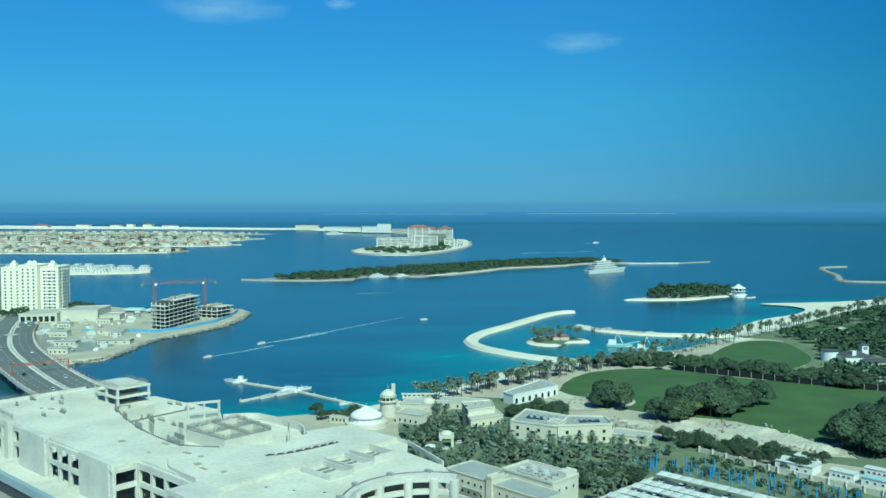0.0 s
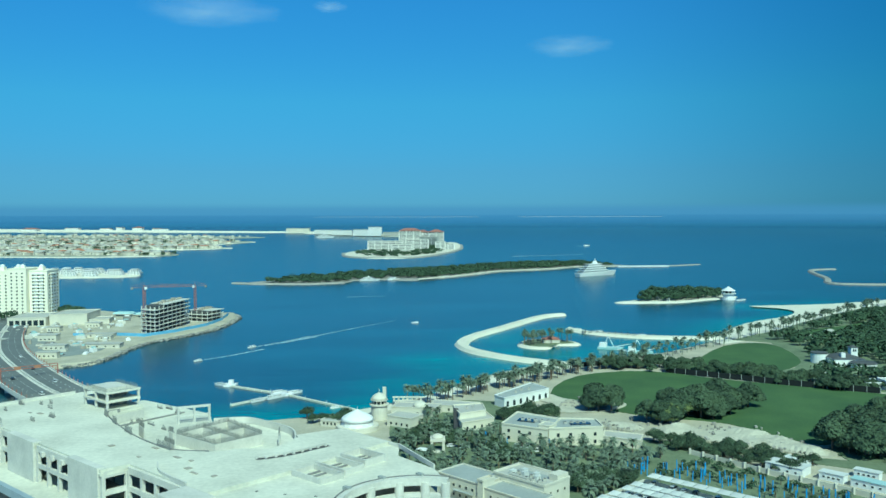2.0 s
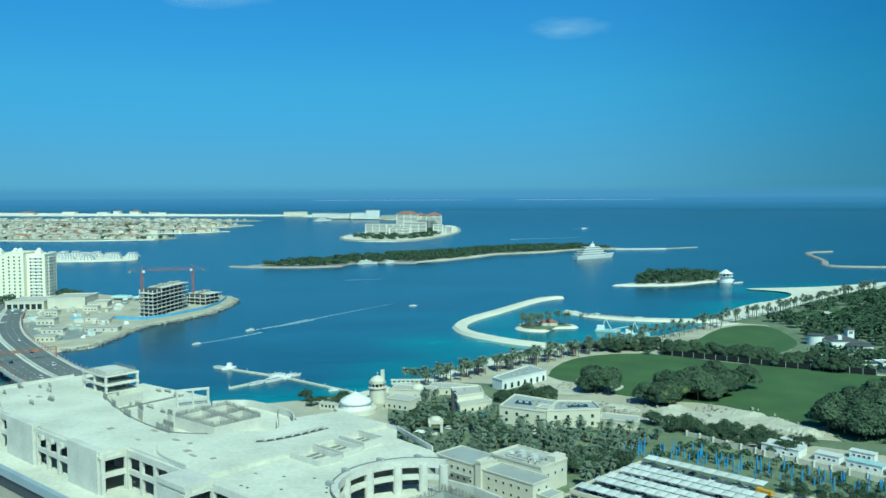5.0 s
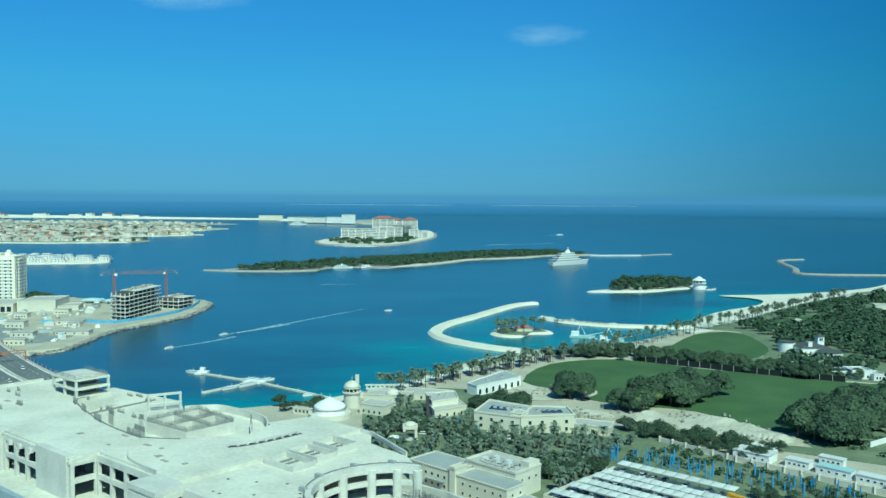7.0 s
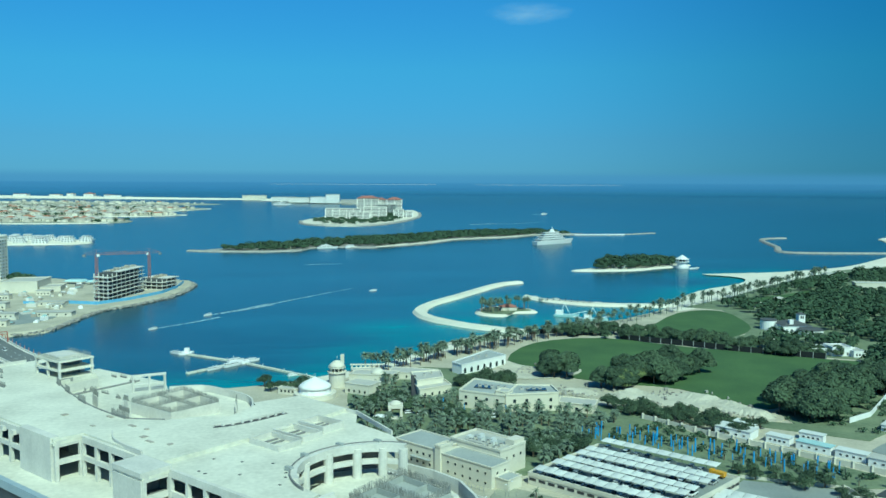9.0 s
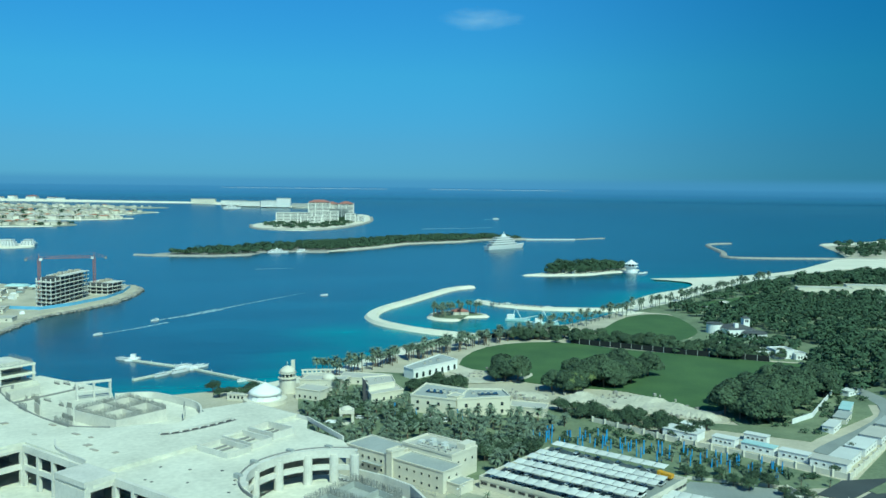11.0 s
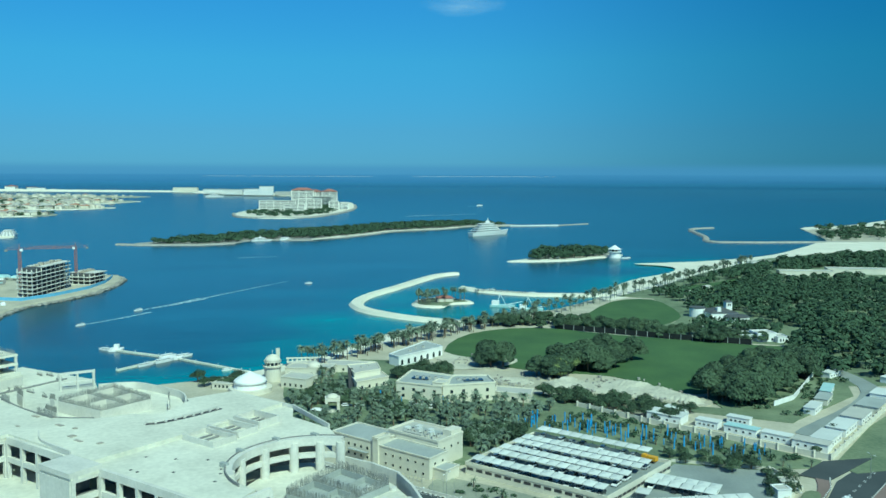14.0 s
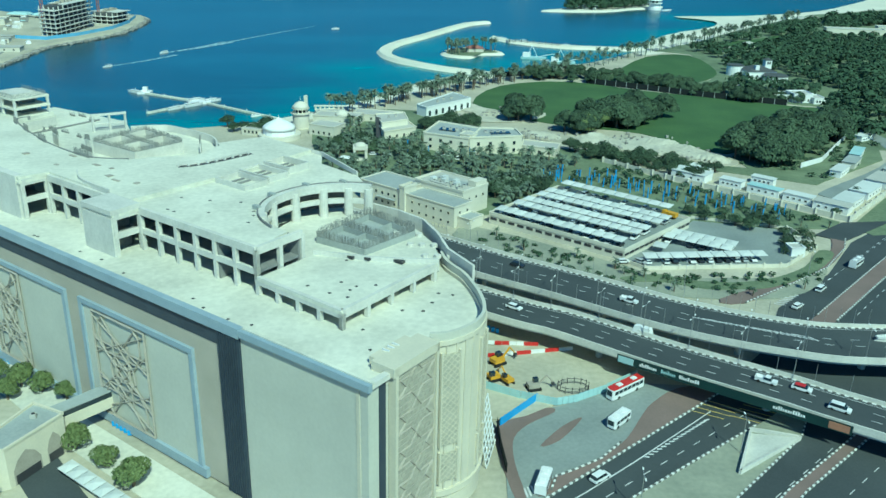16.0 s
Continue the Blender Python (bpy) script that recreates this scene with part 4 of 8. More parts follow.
M().band(flip(smooth_line([(179.4, 44), (178.4, 39), (165, 34.5), (148, 30.7), (135.6, 29.2), (123.5, 29.4), (114.4, 34.9)], 5)), -0.2, 0.2, TOP, HIGH + 0.22).make("kerb", GREYWALL, mall)
M().wall((-174.5, 40.7), (-175.6, 65.5), 0.35, 44.0, 44.5).make("kerb", GREYWALL, mall)
for p, q in (((165, 34), (160.5, 33)), ((152, 31), (146, 30)), ((130, 28.6), (123, 28.7)), ((176, 37), (172.5, 36))):
    M().wall((-p[0], p[1]), (-q[0], q[1]), 0.3, HIGH, HIGH + 0.7).make("upstand", GREYWALL, mall)
    bars(p, q, HIGH + 0.7, 60, int(p[0]))
# open frame at the roof's rear corner
for x, y in ((159, 64.4), (161, 60), (163, 55.4)):
    M().box(-x - 0.3, y - 0.3, 44, -x + 0.3, y + 0.3, 49.0).make("frame_post", CONCRETE, mall)
for z0, z1 in ((49.0, 49.7), (46.4, 46.8)):
    M().wall((-158.8, 64.8), (-163.2, 55.0), 0.8 if z0 > 48 else 0.6, z0, z1).make("frame_beam", CONCRETE, mall)
# two-storey stair house on the rear roof
for z in (TOP, TOP + 3.2, TOP + 6.2):
    M().box(-196.5, 40, z, -180.5, 52, z + 0.6).make("slab", SCREED, mall)
for x in (196, 188.5, 181):
    for y in (40.5, 51.5):
        M().box(-x - 0.35, y - 0.35, TOP + 0.6, -x + 0.35, y + 0.35, TOP + 6.2).make("column", CONCRETE, mall)
M().box(-192, 45, TOP + 0.6, -186, 50, TOP + 6.2).make("core_wall", GREYWALL, mall)
for p, q in (((196, 40.6), (181, 40.6)), ((196, 51.4), (181, 51.4)), ((181, 40.6), (181, 51.4))):
    bars(p, q, TOP + 6.8, 46, int(p[1] * 3 + q[0]))
M().box(-194, 42, TOP + 6.8, -184, 49, TOP + 7.5).make("upstand", CONCRETE, mall)
# open light wells, and the long ramp slot as a flat dark strip, on the upper roof
for a0, a1, b0, b1, h in ((72, 83, 38, 45, 0.9), (73, 84, 46.5, 53, 1.0), (74.5, 84, 55, 62, 1.3)):
    for p, q in (((a0, b0), (a1, b0)), ((a1, b0), (a1, b1)), ((a1, b1), (a0, b1)), ((a0, b1), (a0, b0))):
        M().wall((-p[0], p[1]), (-q[0], q[1]), 0.35, TOP, TOP + h + 0.5).make("well_wall", CONCRETE, mall)
    for i in (0, 2, 3):
        M().box(-a0 - (i + 0.5) * (a1 - a0) / 5, b0 + 0.5, TOP, -a0 - (i + 0.8) * (a1 - a0) / 5, b1 - 0.5, TOP + 0.35).make("upstand", GREYWALL, mall)
SLOT = smooth_line([(98.8, 38.8), (96.6, 42.5), (95.0, 50), (94.3, 59.8)], 5)
# dark colour stands in for the unlit depth of the slot
M().band(flip(SLOT), -0.85, 0.85, HIGH + 0.004, HIGH + 0.03).make("ramp_slot", DARKMETAL, mall, "flat dark strip in place of an open ramp slot")
M().band(flip(SLOT), 0.9, 1.2, HIGH, HIGH + 0.5).make("slot_kerb", CONCRETE, mall)
for x, y, h in along(flip(SLOT), 2.6):
    M().box(x - 0.3, y - 0.3, HIGH, x + 0.3, y + 0.3, HIGH + 0.55).make("post", CONCRETE, mall)
M().wall((-60, 65.2), (-80.6, 73.4), 0.4, TOP, TOP + 1.2).make("parapet", CONCRETE, mall)
M().wall((-80.6, 73.4), (-106, 74.6), 0.4, TOP, TOP + 1.0).make("parapet", CONCRETE, mall)
M().prism(flip([(42.2, 14.1), (81, 14.1), (81, 14.5), (42.2, 14.5)]), TOP, TOP + 0.4).make("kerb", CONCRETE, mall)
# small dark drains over the decks
rnd = random.Random(3)
for i in range(34):
    a, b, z = ((rnd.uniform(5, 120), rnd.uniform(2, 4.4), DECK), (rnd.uniform(44, 80), rnd.uniform(17, 34), TOP), (rnd.uniform(20, 36), rnd.uniform(16, 32), LOW), (rnd.uniform(8, 15), rnd.uniform(8, 40), DECK))[i % 4]
    M().box(-a - 0.3, b - 0.3, z, -a + 0.3, b + 0.3, z + 0.06).make("drain", DARKMETAL, mall)
# rooftop kit by the corner
M().box(-5, 6, DECK, -2.6, 16, DECK + 1.6).make("corner_wall", CREAM, mall)
for i in range(3):
    M().box(-4.6, 9 + i * 1.4, DECK + 1.6, -3, 9.2 + i * 1.4, DECK + 2.0).make("fin", WHITE, mall)

# carved end panel and the ribbed curved front
M().box(0.2, 5.4, -0.6, 1.3, 17.6, 39.0).make("end_panel", CREAM, mall, "cream carved screen panel")
b = M()
cell = 37.0 / 5
for k in range(5):
    c, hh, hw = 0.8 + (k + 0.5) * cell, cell / 2, 5.5
    star = [(hw * (0.98 if n % 2 == 0 else 0.55) * math.sin(radians(n * 30)), hh * (0.98 if n % 2 == 0 else 0.55) * math.cos(radians(n * 30))) for n in range(12)]
    for p, q in zip(star, star[1:] + star[:1]):
        b.tube((1.38, 11.5 + p[0], c + p[1]), (1.38, 11.5 + q[0], c + q[1]), 0.17, 4)
    for p in star[1::2]:
        b.tube((1.36, 11.5 + p[0], c + p[1]), (1.36, 11.5 + (hw if p[0] > 0 else -hw) * (1 if abs(p[0]) > 0.1 else 0), c + (hh if p[1] > 0 else -hh) * 0.5), 0.13, 4)
for p, q in star_bars(11, 37, 1.19):
    b.tube((1.32, 6 + p.x, 0.8 + p.y), (1.32, 6 + q.x, 0.8 + q.y), 0.07, 3)
# brown on the strokes stands in for the shadow along their edges
b.make("star_tracery", LATTICE, mall, "raised carved star tracery browned for its shadow edges")
M().box(0.25, 6.0, 0, 1.33, 17.0, 38.4).make("carved_ground", CARVED, mall)
for y in (5.5, 17.4):
    M().box(0.2, y - 0.35, -0.6, 1.8, y + 0.35, 39.1).make("panel_rib", CREAM, mall)
M().box(-3.4, 4.6, DECK, 1.8, 17.8, 39.3).make("panel_cap", CREAM, mall)
curve = END[2:40]
for z0, z1, o in ((-0.6, 3.0, 0.5), (3.6, 5.0, 0.9), (5.0, 37.4, 0.35), (37.4, 38.4, 0.6)):
    M().band(flip(curve), -0.2, o, z0, z1).band(flip(curve), -o, 0.2, z0, z1).make("curved_cladding" if o == 0.35 else "ring_course", CREAM, mall)
for i, (x, y, h) in enumerate(along(flip(curve), 2.2)):
    M().box(x - 0.45, y - 0.45, 5.0, x + 0.45, y + 0.45, 37.3).make("rib", CREAM, mall)
# tall carved panels on the curve
pts = along(flip(curve), 0.5)
for i0 in (2, 22, 40):
    (x0, y0, h0), (x1, y1, h1) = pts[i0], pts[i0 + 8]
    d = Vector((x1 - x0, y1 - y0)).normalized()
    s = Vector((d.y, -d.x)) if (Vector((d.y, -d.x)).dot(Vector((x0 + 20, y0 - 30)))) > 0 else Vector((-d.y, d.x))
    for z0, z1 in ((7, 13.5), (15.5, 35.5)):
        a, c = Vector((x0, y0)) + s * 0.75, Vector((x1, y1)) + s * 0.75
        M().wall(a, c, 0.3, z0, z1).make("carved_panel", CARVED, mall)
        b = M()
        n = int((z1 - z0) / 1.3)
        for j in range(n):
            for k in range(3):
                p0, p1 = a + (c - a) * k / 3 + s * 0.2, a + (c - a) * (k + 1) / 3 + s * 0.2
                za, zb = z0 + (z1 - z0) * j / n, z0 + (z1 - z0) * (j + 1) / n
                b.tube((p0.x, p0.y, za), (p1.x, p1.y, zb), 0.08, 3).tube((p0.x, p0.y, zb), (p1.x, p1.y, za), 0.08, 3)
        b.make("tracery", CREAM, mall, "fine carved tracery")
        for e in (a, c):
            M().box(e.x - 0.25, e.y - 0.25, z0 - 0.5, e.x + 0.25, e.y + 0.25, z1 + 0.5).make("panel_frame", CREAM, mall)

# clutter of the unfinished roof: tufts of bars, short upstands and stacked timber
rnd = random.Random(17)
for k in range(26):
    a, bb, z = ((rnd.uniform(178, 214), rnd.uniform(12, 34), HIGH), (rnd.uniform(112, 200), rnd.uniform(54, 66), 44.0), (rnd.uniform(146, 176), rnd.uniform(38, 58), 44.0))[k % 3]
    L = rnd.uniform(1.5, 4)
    bars((a, bb), (a + L, bb + rnd.uniform(-0.3, 0.3)), z, 16, 100 + k)
    M().box(-a - L, bb - 0.2, z, -a, bb + 0.2, z + rnd.uniform(0.15, 0.6)).make("upstand", GREYWALL, mall)
for k in range(10):
    a, bb = rnd.uniform(90, 205), rnd.uniform(17, 27)
    M().box(-a - rnd.uniform(1, 3), bb, HIGH, -a, bb + rnd.uniform(0.6, 1.6), HIGH + rnd.uniform(0.1, 0.25)).make("timber", LATTICE, mall)
for p, q in (((215, 10), (215, 46)), ((215.4, 52.4), (197.5, 52.4)), ((186, 9.6), (214, 9.6))):
    M().wall((-p[0], p[1]), (-q[0], q[1]), 0.4, TOP, TOP + 1.9).make("parapet", CONCRETE, mall)
    bars(p, q, TOP + 1.9, 110, int(p[0] * 3 + q[1]))


# ---- roads, kerbs and flyovers ----
patch("road", [(-60, 66), (38, 138), (84, 171), (112, 197), (128, 222), (158, 247), (182, 275), (212, 297), (250, 328), (420, 462), (470, 420), (300, 270), (220, 185), (170, 120), (80, 50)], ASPHALT,
      "dark asphalt highway with several lanes", 1.4, category="road")
patch("pavement", [(28, 128), (31, 150), (32, 162), (40, 169.5), (49, 172), (71, 181), (90, 178), (84, 171.5), (38, 138.5)], ASPHALTOLD, "worn grey paved forecourt for buses", 1.42, category="pavement")
patch("pavement", [(38.6, 139), (84, 171.2), (92, 178.5), (80, 178), (71, 171.5), (66.5, 166), (60, 157), (52.4, 150.4), (46, 147), (41, 144.8)], PAVERRED, "dull red brick paving along the kerb", 1.5, 3, category="pavement")
patch("pavement", [(30.6, 163), (30.2, 150), (31, 138), (33.2, 138), (33, 150), (34.4, 159), (39, 164.5), (46, 169), (45, 171), (38, 168)], PAVERRED, "dull red brick footpath", 1.5, 3, category="pavement")
patch("pavement", [(39.8, 155.6), (44.8, 157.6), (52.1, 166.2), (46.6, 163)], PAVERRED, "red brick traffic island", 1.52, 3, category="pavement")
patch("building_yard", [(24, 176), (33, 166), (47, 172.5), (70, 184.5), (60, 205), (36, 202)], DIRT, "churned sandy building yard", 1.55, 2)
patch("median", [(10, 98), (54, 135.5), (93, 160.5), (104, 168), (112, 172), (101, 155.5), (77, 135.5), (40, 100)], DUSTY, "sandy road median", 1.58, category="median")
patch("median", [(60, 112), (88, 136), (108, 150.5), (140, 175), (143, 173), (111.5, 150), (92, 136), (64, 112)], PAVERRED, "red brick road median", 1.6, category="median")
patch("median", [(132, 212), (137, 216), (175, 250), (225, 294), (330, 388), (333, 385), (229, 290), (179, 246), (141, 212), (136, 208)], PAVERRED, "long paved road median", 1.6, category="median")
patch("ground", [(152, 205), (211, 262), (330, 370), (460, 330), (300, 180), (200, 150), (160, 180)], SOIL, "bare dark ground beside the road", 1.62, category="ground")
patch("pavement", [(112, 229), (119, 226), (142, 240), (160, 252), (176, 269), (182, 280), (178, 282), (171, 269), (155, 253), (138, 242)], PAVERRED, "paved footpath round the corner", 1.55, 3, category="pavement")
patch("road", [(180, 276), (172, 283), (190, 296), (212, 297)], ASPHALT, "side road turning off", 1.56, category="road")
patch("road", [(200, 330), (206, 338), (252, 372), (276, 402), (282, 445), (290, 445), (286, 400), (262, 366), (212, 328)], ASPHALTOLD, "grey service road", 1.5, 3, category="road")


def kerb(name, line, label="black and white painted kerb"):
    b, w, d = Build(), Build(), 0.9
    for i, (x, y, h) in enumerate(along(line, d)):
        c, s = math.cos(radians(h)), math.sin(radians(h))
        (w if i % 2 else b).wall((x, y), (x + c * d, y + s * d), 0.4, 1.3, 1.72)
    k = tagged(w.make(name, KERBWHITE), label, "kerb", kind="structure")
    b.make("kerb_block", KERBDARK, k)


for line in ([(0, 110.5), (38, 138), (84, 171), (92, 177)], [(20, 107), (54, 135.8), (72, 147.5), (93, 160.8)], [(50, 109), (77, 135.2), (101, 155.2), (112, 171)],
             [(62, 113), (88, 136.2), (108, 150.6), (138, 173.5)], [(65, 112), (92, 135.8), (112, 150.3), (142, 173)], [(137, 216), (175, 250), (225, 294), (330, 388)], [(141, 212), (179, 246), (229, 290), (333, 385)],
             [(119, 226), (142, 240), (160, 252), (176, 269), (182, 279)], [(38.8, 140), (41, 144.6), (46, 146.8), (52.4, 150.2), (58, 155.5)]):
    kerb("kerb", line)


def dashes(line, step, length, z, width=0.18):
    b = Build()
    for x, y, h in along(line, step):
        c, s = math.cos(radians(h)), math.sin(radians(h))
        b.wall((x, y), (x + c * length, y + s * length), width, z, z + 0.02)
    return b


for line in ([(0, 103.5), (47, 135.4), (90, 164)], [(80, 131), (104, 149)], [(96, 131), (118, 147)], [(150, 238), (180, 263), (240, 314)], [(146, 234), (200, 281), (330, 396)], [(150, 216), (300, 350)]):
    tagged(dashes(line, 6, 2.4, 1.41).make("lane_line", LINE), "white broken lane line", "road marking", kind="structure")
tagged(dashes([(-5, 106), (46, 139), (60, 149), (84, 167)], 1.5, 1.5, 1.41, 0.3).make("lane_line", LINE), "white solid lane line", "road marking", kind="structure")
b = Build()
for i in range(16):
    x, y = 62 + i * 1.25, 150.2 + i * 0.86
    b.wall((x, y), (x + 1.1 + i * 0.03, y - 0.2 + i * 0.06), 0.45, 1.41, 1.43)
for i in range(14):
    b.wall((128 + i * 1.3, 225 + i * 1.1), (131 + i * 1.3, 224 + i * 1.1), 0.5, 1.41, 1.43)
tagged(b.make("hatching", LINE), "white chevron hatching on asphalt", "road marking", kind="structure")
b = Build()
for i in range(4):
    b.wall((79 + i * 2.0, 168 + i * 1.3), (86 + i * 1.9, 163.5 + i * 1.2), 0.25, 1.41, 1.43)
    b.wall((88 + i * 1.8, 165 + i * 1.5), (96 + i * 1.7, 160 + i * 1.4), 0.25, 1.41, 1.43)
tagged(b.make("box_marking", LINEYELLOW), "yellow box marking on asphalt", "road marking", kind="structure")
# sloping retaining walls in the sandy median
ramp = thing("retaining_wall", (88, 148, 1.5), "pale concrete retaining walls of a sunken ramp", "wall")
for p, q in (((80.5, 142.5), (90, 158)), ((80.5, 142.5), (100, 154)), ((90, 158), (100, 154))):
    Build().wall(p, q, 0.5, 1.5, 2.6).make("wall_panel", CONCRETE, ramp)
Build().add([(81.2, 143.6, 1.7), (89.6, 157, 1.7), (99, 153.6, 2.5), (81.2, 143.6, 1.5), (89.6, 157, 1.5), (99, 153.6, 1.5)], [(0, 2, 1), (3, 4, 5), (0, 1, 4, 3), (1, 2, 5, 4), (2, 0, 3, 5)]).make("sloping_slab", CONCRETE, ramp)


def flyover(name, line, width, label, piers, start=0):
    """A road on piers: deck, girder, parapets, kerb strips, lines and thin lamp posts."""
    top = thing(name, line[len(line) // 2], label, "flyover")
    h = width / 2
    Build().band(line, -h, h, -0.9, 0.0).make("deck", CONCRETE, top)
    Build().band(line, -h + 1.6, h - 1.6, -2.2, -0.9).make("girder", CONCRETE, top)
    Build().band(line, -h + 1.3, h - 1.3, 0.0, 0.03).make("roadway", ASPHALT, top, "dark asphalt roadway")
    for s in (-1, 1):
        Build().band(line, s * (h - 0.02), s * (h - 0.32), 0.0, 1.0).make("parapet", CONCRETE, top, "pale concrete parapet")
        w, k = Build(), Build()
        flat = [(p[0], p[1]) for p in line]
        for i, (x, y, hd) in enumerate(along(flat, 1.0)):
            c, sn = math.cos(radians(hd)), math.sin(radians(hd))
            z = height_at(line, x, y)
            x, y = x - sn * s * (h - 1.1), y + c * s * (h - 1.1)
            (w if i % 2 else k).wall((x, y), (x + c, y + sn), 0.4, z, z + 0.22)
        tagged(w.make("kerb_light", KERBWHITE, top), kind="stuff")
        tagged(k.make("kerb_shade", KERBDARK, top), kind="stuff")
        Build().band(line, s * (h - 1.9), s * (h - 2.05), 0.03, 0.045).make("edge_line", LINE, top)
    for off in (-1.75, 1.75):
        b = Build()
        for x, y, hd in along([(p[0], p[1]) for p in line], 7.5):
            c, sn = math.cos(radians(hd)), math.sin(radians(hd))
            z = height_at(line, x, y) + 0.03
            x, y = x - sn * off, y + c * off
            b.wall((x, y), (x + c * 2.4, y + sn * 2.4), 0.18, z, z + 0.015)
        b.make("lane_line", LINE, top)
    for x, y in piers:
        z = height_at(line, x, y)
        Build().cyl(x, y, 0.8, z - 2.2, 0.95, n=14).make("pier", CONCRETE, top)
        Build().box(x - 2.6, y - 1.2, z - 3.0, x + 2.6, y + 1.2, z - 2.15).make("pier_head", CONCRETE, top)
    return top


def height_at(line, x, y):
    p = min(line, key=lambda q: (q[0] - x) ** 2 + (q[1] - y) ** 2)
    return p[2]


FLY1 = smooth_line([(-150, 395, 8), (-60, 301, 8), (34, 219, 8), (56, 202.5, 8), (79, 182, 8), (101, 164.5, 8), (118, 150, 8), (200, 85, 8), (330, 0, 8)], 10)
FLY2 = smooth_line([(-140, 420, 9), (-30, 310, 9), (33, 250, 9), (62, 226, 9), (88, 204, 9), (113, 190, 9), (138, 184, 9), (220, 178, 9), (360, 180, 9)], 10)
flyover("flyover", FLY1, 14.5, "concrete flyover carrying three asphalt lanes", [(30, 222), (64, 195), (98, 167), (124, 145)])
flyover("flyover", FLY2, 19.5, "wider curved concrete flyover behind the first", [(40, 244), (72, 217), (103, 195), (133, 185)])


hatch = Build()
for k in range(22):
    t = k / 21
    x, y = 92 + 27 * t, 202.3 - 13.4 * t
    hatch.wall((x, y + 0.3), (x + 1.5, y - 1.2 - 1.2 * t), 0.35, 9.035, 9.05)
tagged(hatch.make("hatching", LINE), "white chevron hatching on the flyover", "road marking", kind="structure")
gore = thing("gore_barrier", (136, 186, 9), "pale wedge-shaped concrete gore between lanes", "barrier")
Build().prism([(135.5, 186), (152, 188.2), (158, 184.8), (156, 182.2), (146, 182.4)], 9.03, 9.9, 0.96).make("plinth", CONCRETE, gore)
for p, q in (((136, 186.3), (158, 188)), ((136, 185.6), (158, 182.2))):
    Build().wall(p, q, 0.35, 9.9, 10.5).make("barrier_wall", KERBWHITE, gore)


def lamp_post(x, y, z, h, heading, arms=2):
    p = thing("street_lamp", (x, y, z), "slim grey twin-arm street lamp", "street lamp", "street lamps")
    Build().tube((x, y, z), (x, y, z + h), 0.11, 6, 0.06).make("post", POLE, p)
    Build().cyl(x, y, z, z + 0.4, 0.22, n=8).make("base", POLE, p)
    c, s = math.cos(radians(heading + 90)), math.sin(radians(heading + 90))
    for k in ((-1, 1) if arms == 2 else (1,)):
        Build().tube((x, y, z + h - 0.2), (x + c * 1.6 * k, y + s * 1.6 * k, z + h + 0.25), 0.05, 5).make("arm", POLE, p)
        Build().wall((x + c * 1.4 * k, y + s * 1.4 * k), (x + c * 2.2 * k, y + s * 2.2 * k), 0.28, z + h + 0.15, z + h + 0.32).make("lamp_head", WHITE, p)
    return p


lamp = lamp_post(36.5, 246 + 10.0, 9, 9, -40)
for i, (x, y, h) in enumerate(along([(p[0], p[1]) for p in FLY2[18:70]], 13)[:15]):
    c, s = math.cos(radians(h + 90)), math.sin(radians(h + 90))
    copy_thing(lamp, Matrix.Translation((x - c * 9.2, y - s * 9.2, 9)) @ pose(0, 0, 0, 0, 0, h + 40))
for x, y, h in along([(p[0], p[1]) for p in FLY1[14:66]], 13)[:13]:
    c, s = math.cos(radians(h + 90)), math.sin(radians(h + 90))
    copy_thing(lamp, Matrix.Translation((x + c * 6.8, y + s * 6.8, 8)) @ pose(0, 0, 0, 0, 0, h + 40))
for x, y, h in ((55, 132, 30), (103, 236, 20), (150, 246, 30), (196, 276, 40), (240, 310, 40), (84, 150, 30)):
    copy_thing(lamp, Matrix.Translation((x, y, 1.5)) @ pose(0, 0, 0, 0, 0, h))


# thin posts on the parapets
for x, y, h, off, z in [(*q, 9.6, 9.9) for q in along([(p[0], p[1]) for p in FLY2[18:66]], 4.2)[:34]] + [(*q, -9.6, 9.9) for q in along([(p[0], p[1]) for p in FLY2[18:66]], 8.4)[:17]] + [(*q, 7.1, 8.9) for q in along([(p[0], p[1]) for p in FLY1[18:66]], 8.4)[:17]]:
    c, s = math.cos(radians(h + 90)), math.sin(radians(h + 90))
    p = tagged(Build().tube((x + c * off, y + s * off, z), (x + c * off, y + s * off, z + 4.6), 0.06, 4).make("fence_post", POLE), "slim grey metal post on the parapet", "post", "parapet posts")
sign = thing("traffic_gantry_box", (70, 207, 9), "white rounded cabinet on the parapet", "cabinet")
Build().prism([(73, 196.5), (77, 193.2), (78.2, 194.6), (74.2, 197.9)], 8.2, 10.0, 0.85).make("housing", WHITE, sign)

# advertising banner on the near parapet: an unreadable line of pale letters
n1 = Vector((-0.64, -0.77))
banner = thing("advertising_banner", (86, 167, 8), "dark green advertising banner on the flyover parapet", "banner")
p, q = Vector((65.0, 183.2)), Vector((107.8, 147.7))
Build().wall(p, q, 0.12, 6.5, 8.9).make("sheet", BANNER, banner)
d = (q - p).normalized()
back = Vector((d.y, -d.x)) * -1
side = Vector((d.y, -d.x))
for s0, s1, m in ((0.3, 4.4, TEAL), (50.6, 55.0, TERRACOTTA)):
    a, c = p + d * s0 + side * 0.08, p + d * s1 + side * 0.08
    Build().wall(a, c, 0.03, 6.8, 8.6).make("picture_panel", m, banner)
rnd = random.Random(8)
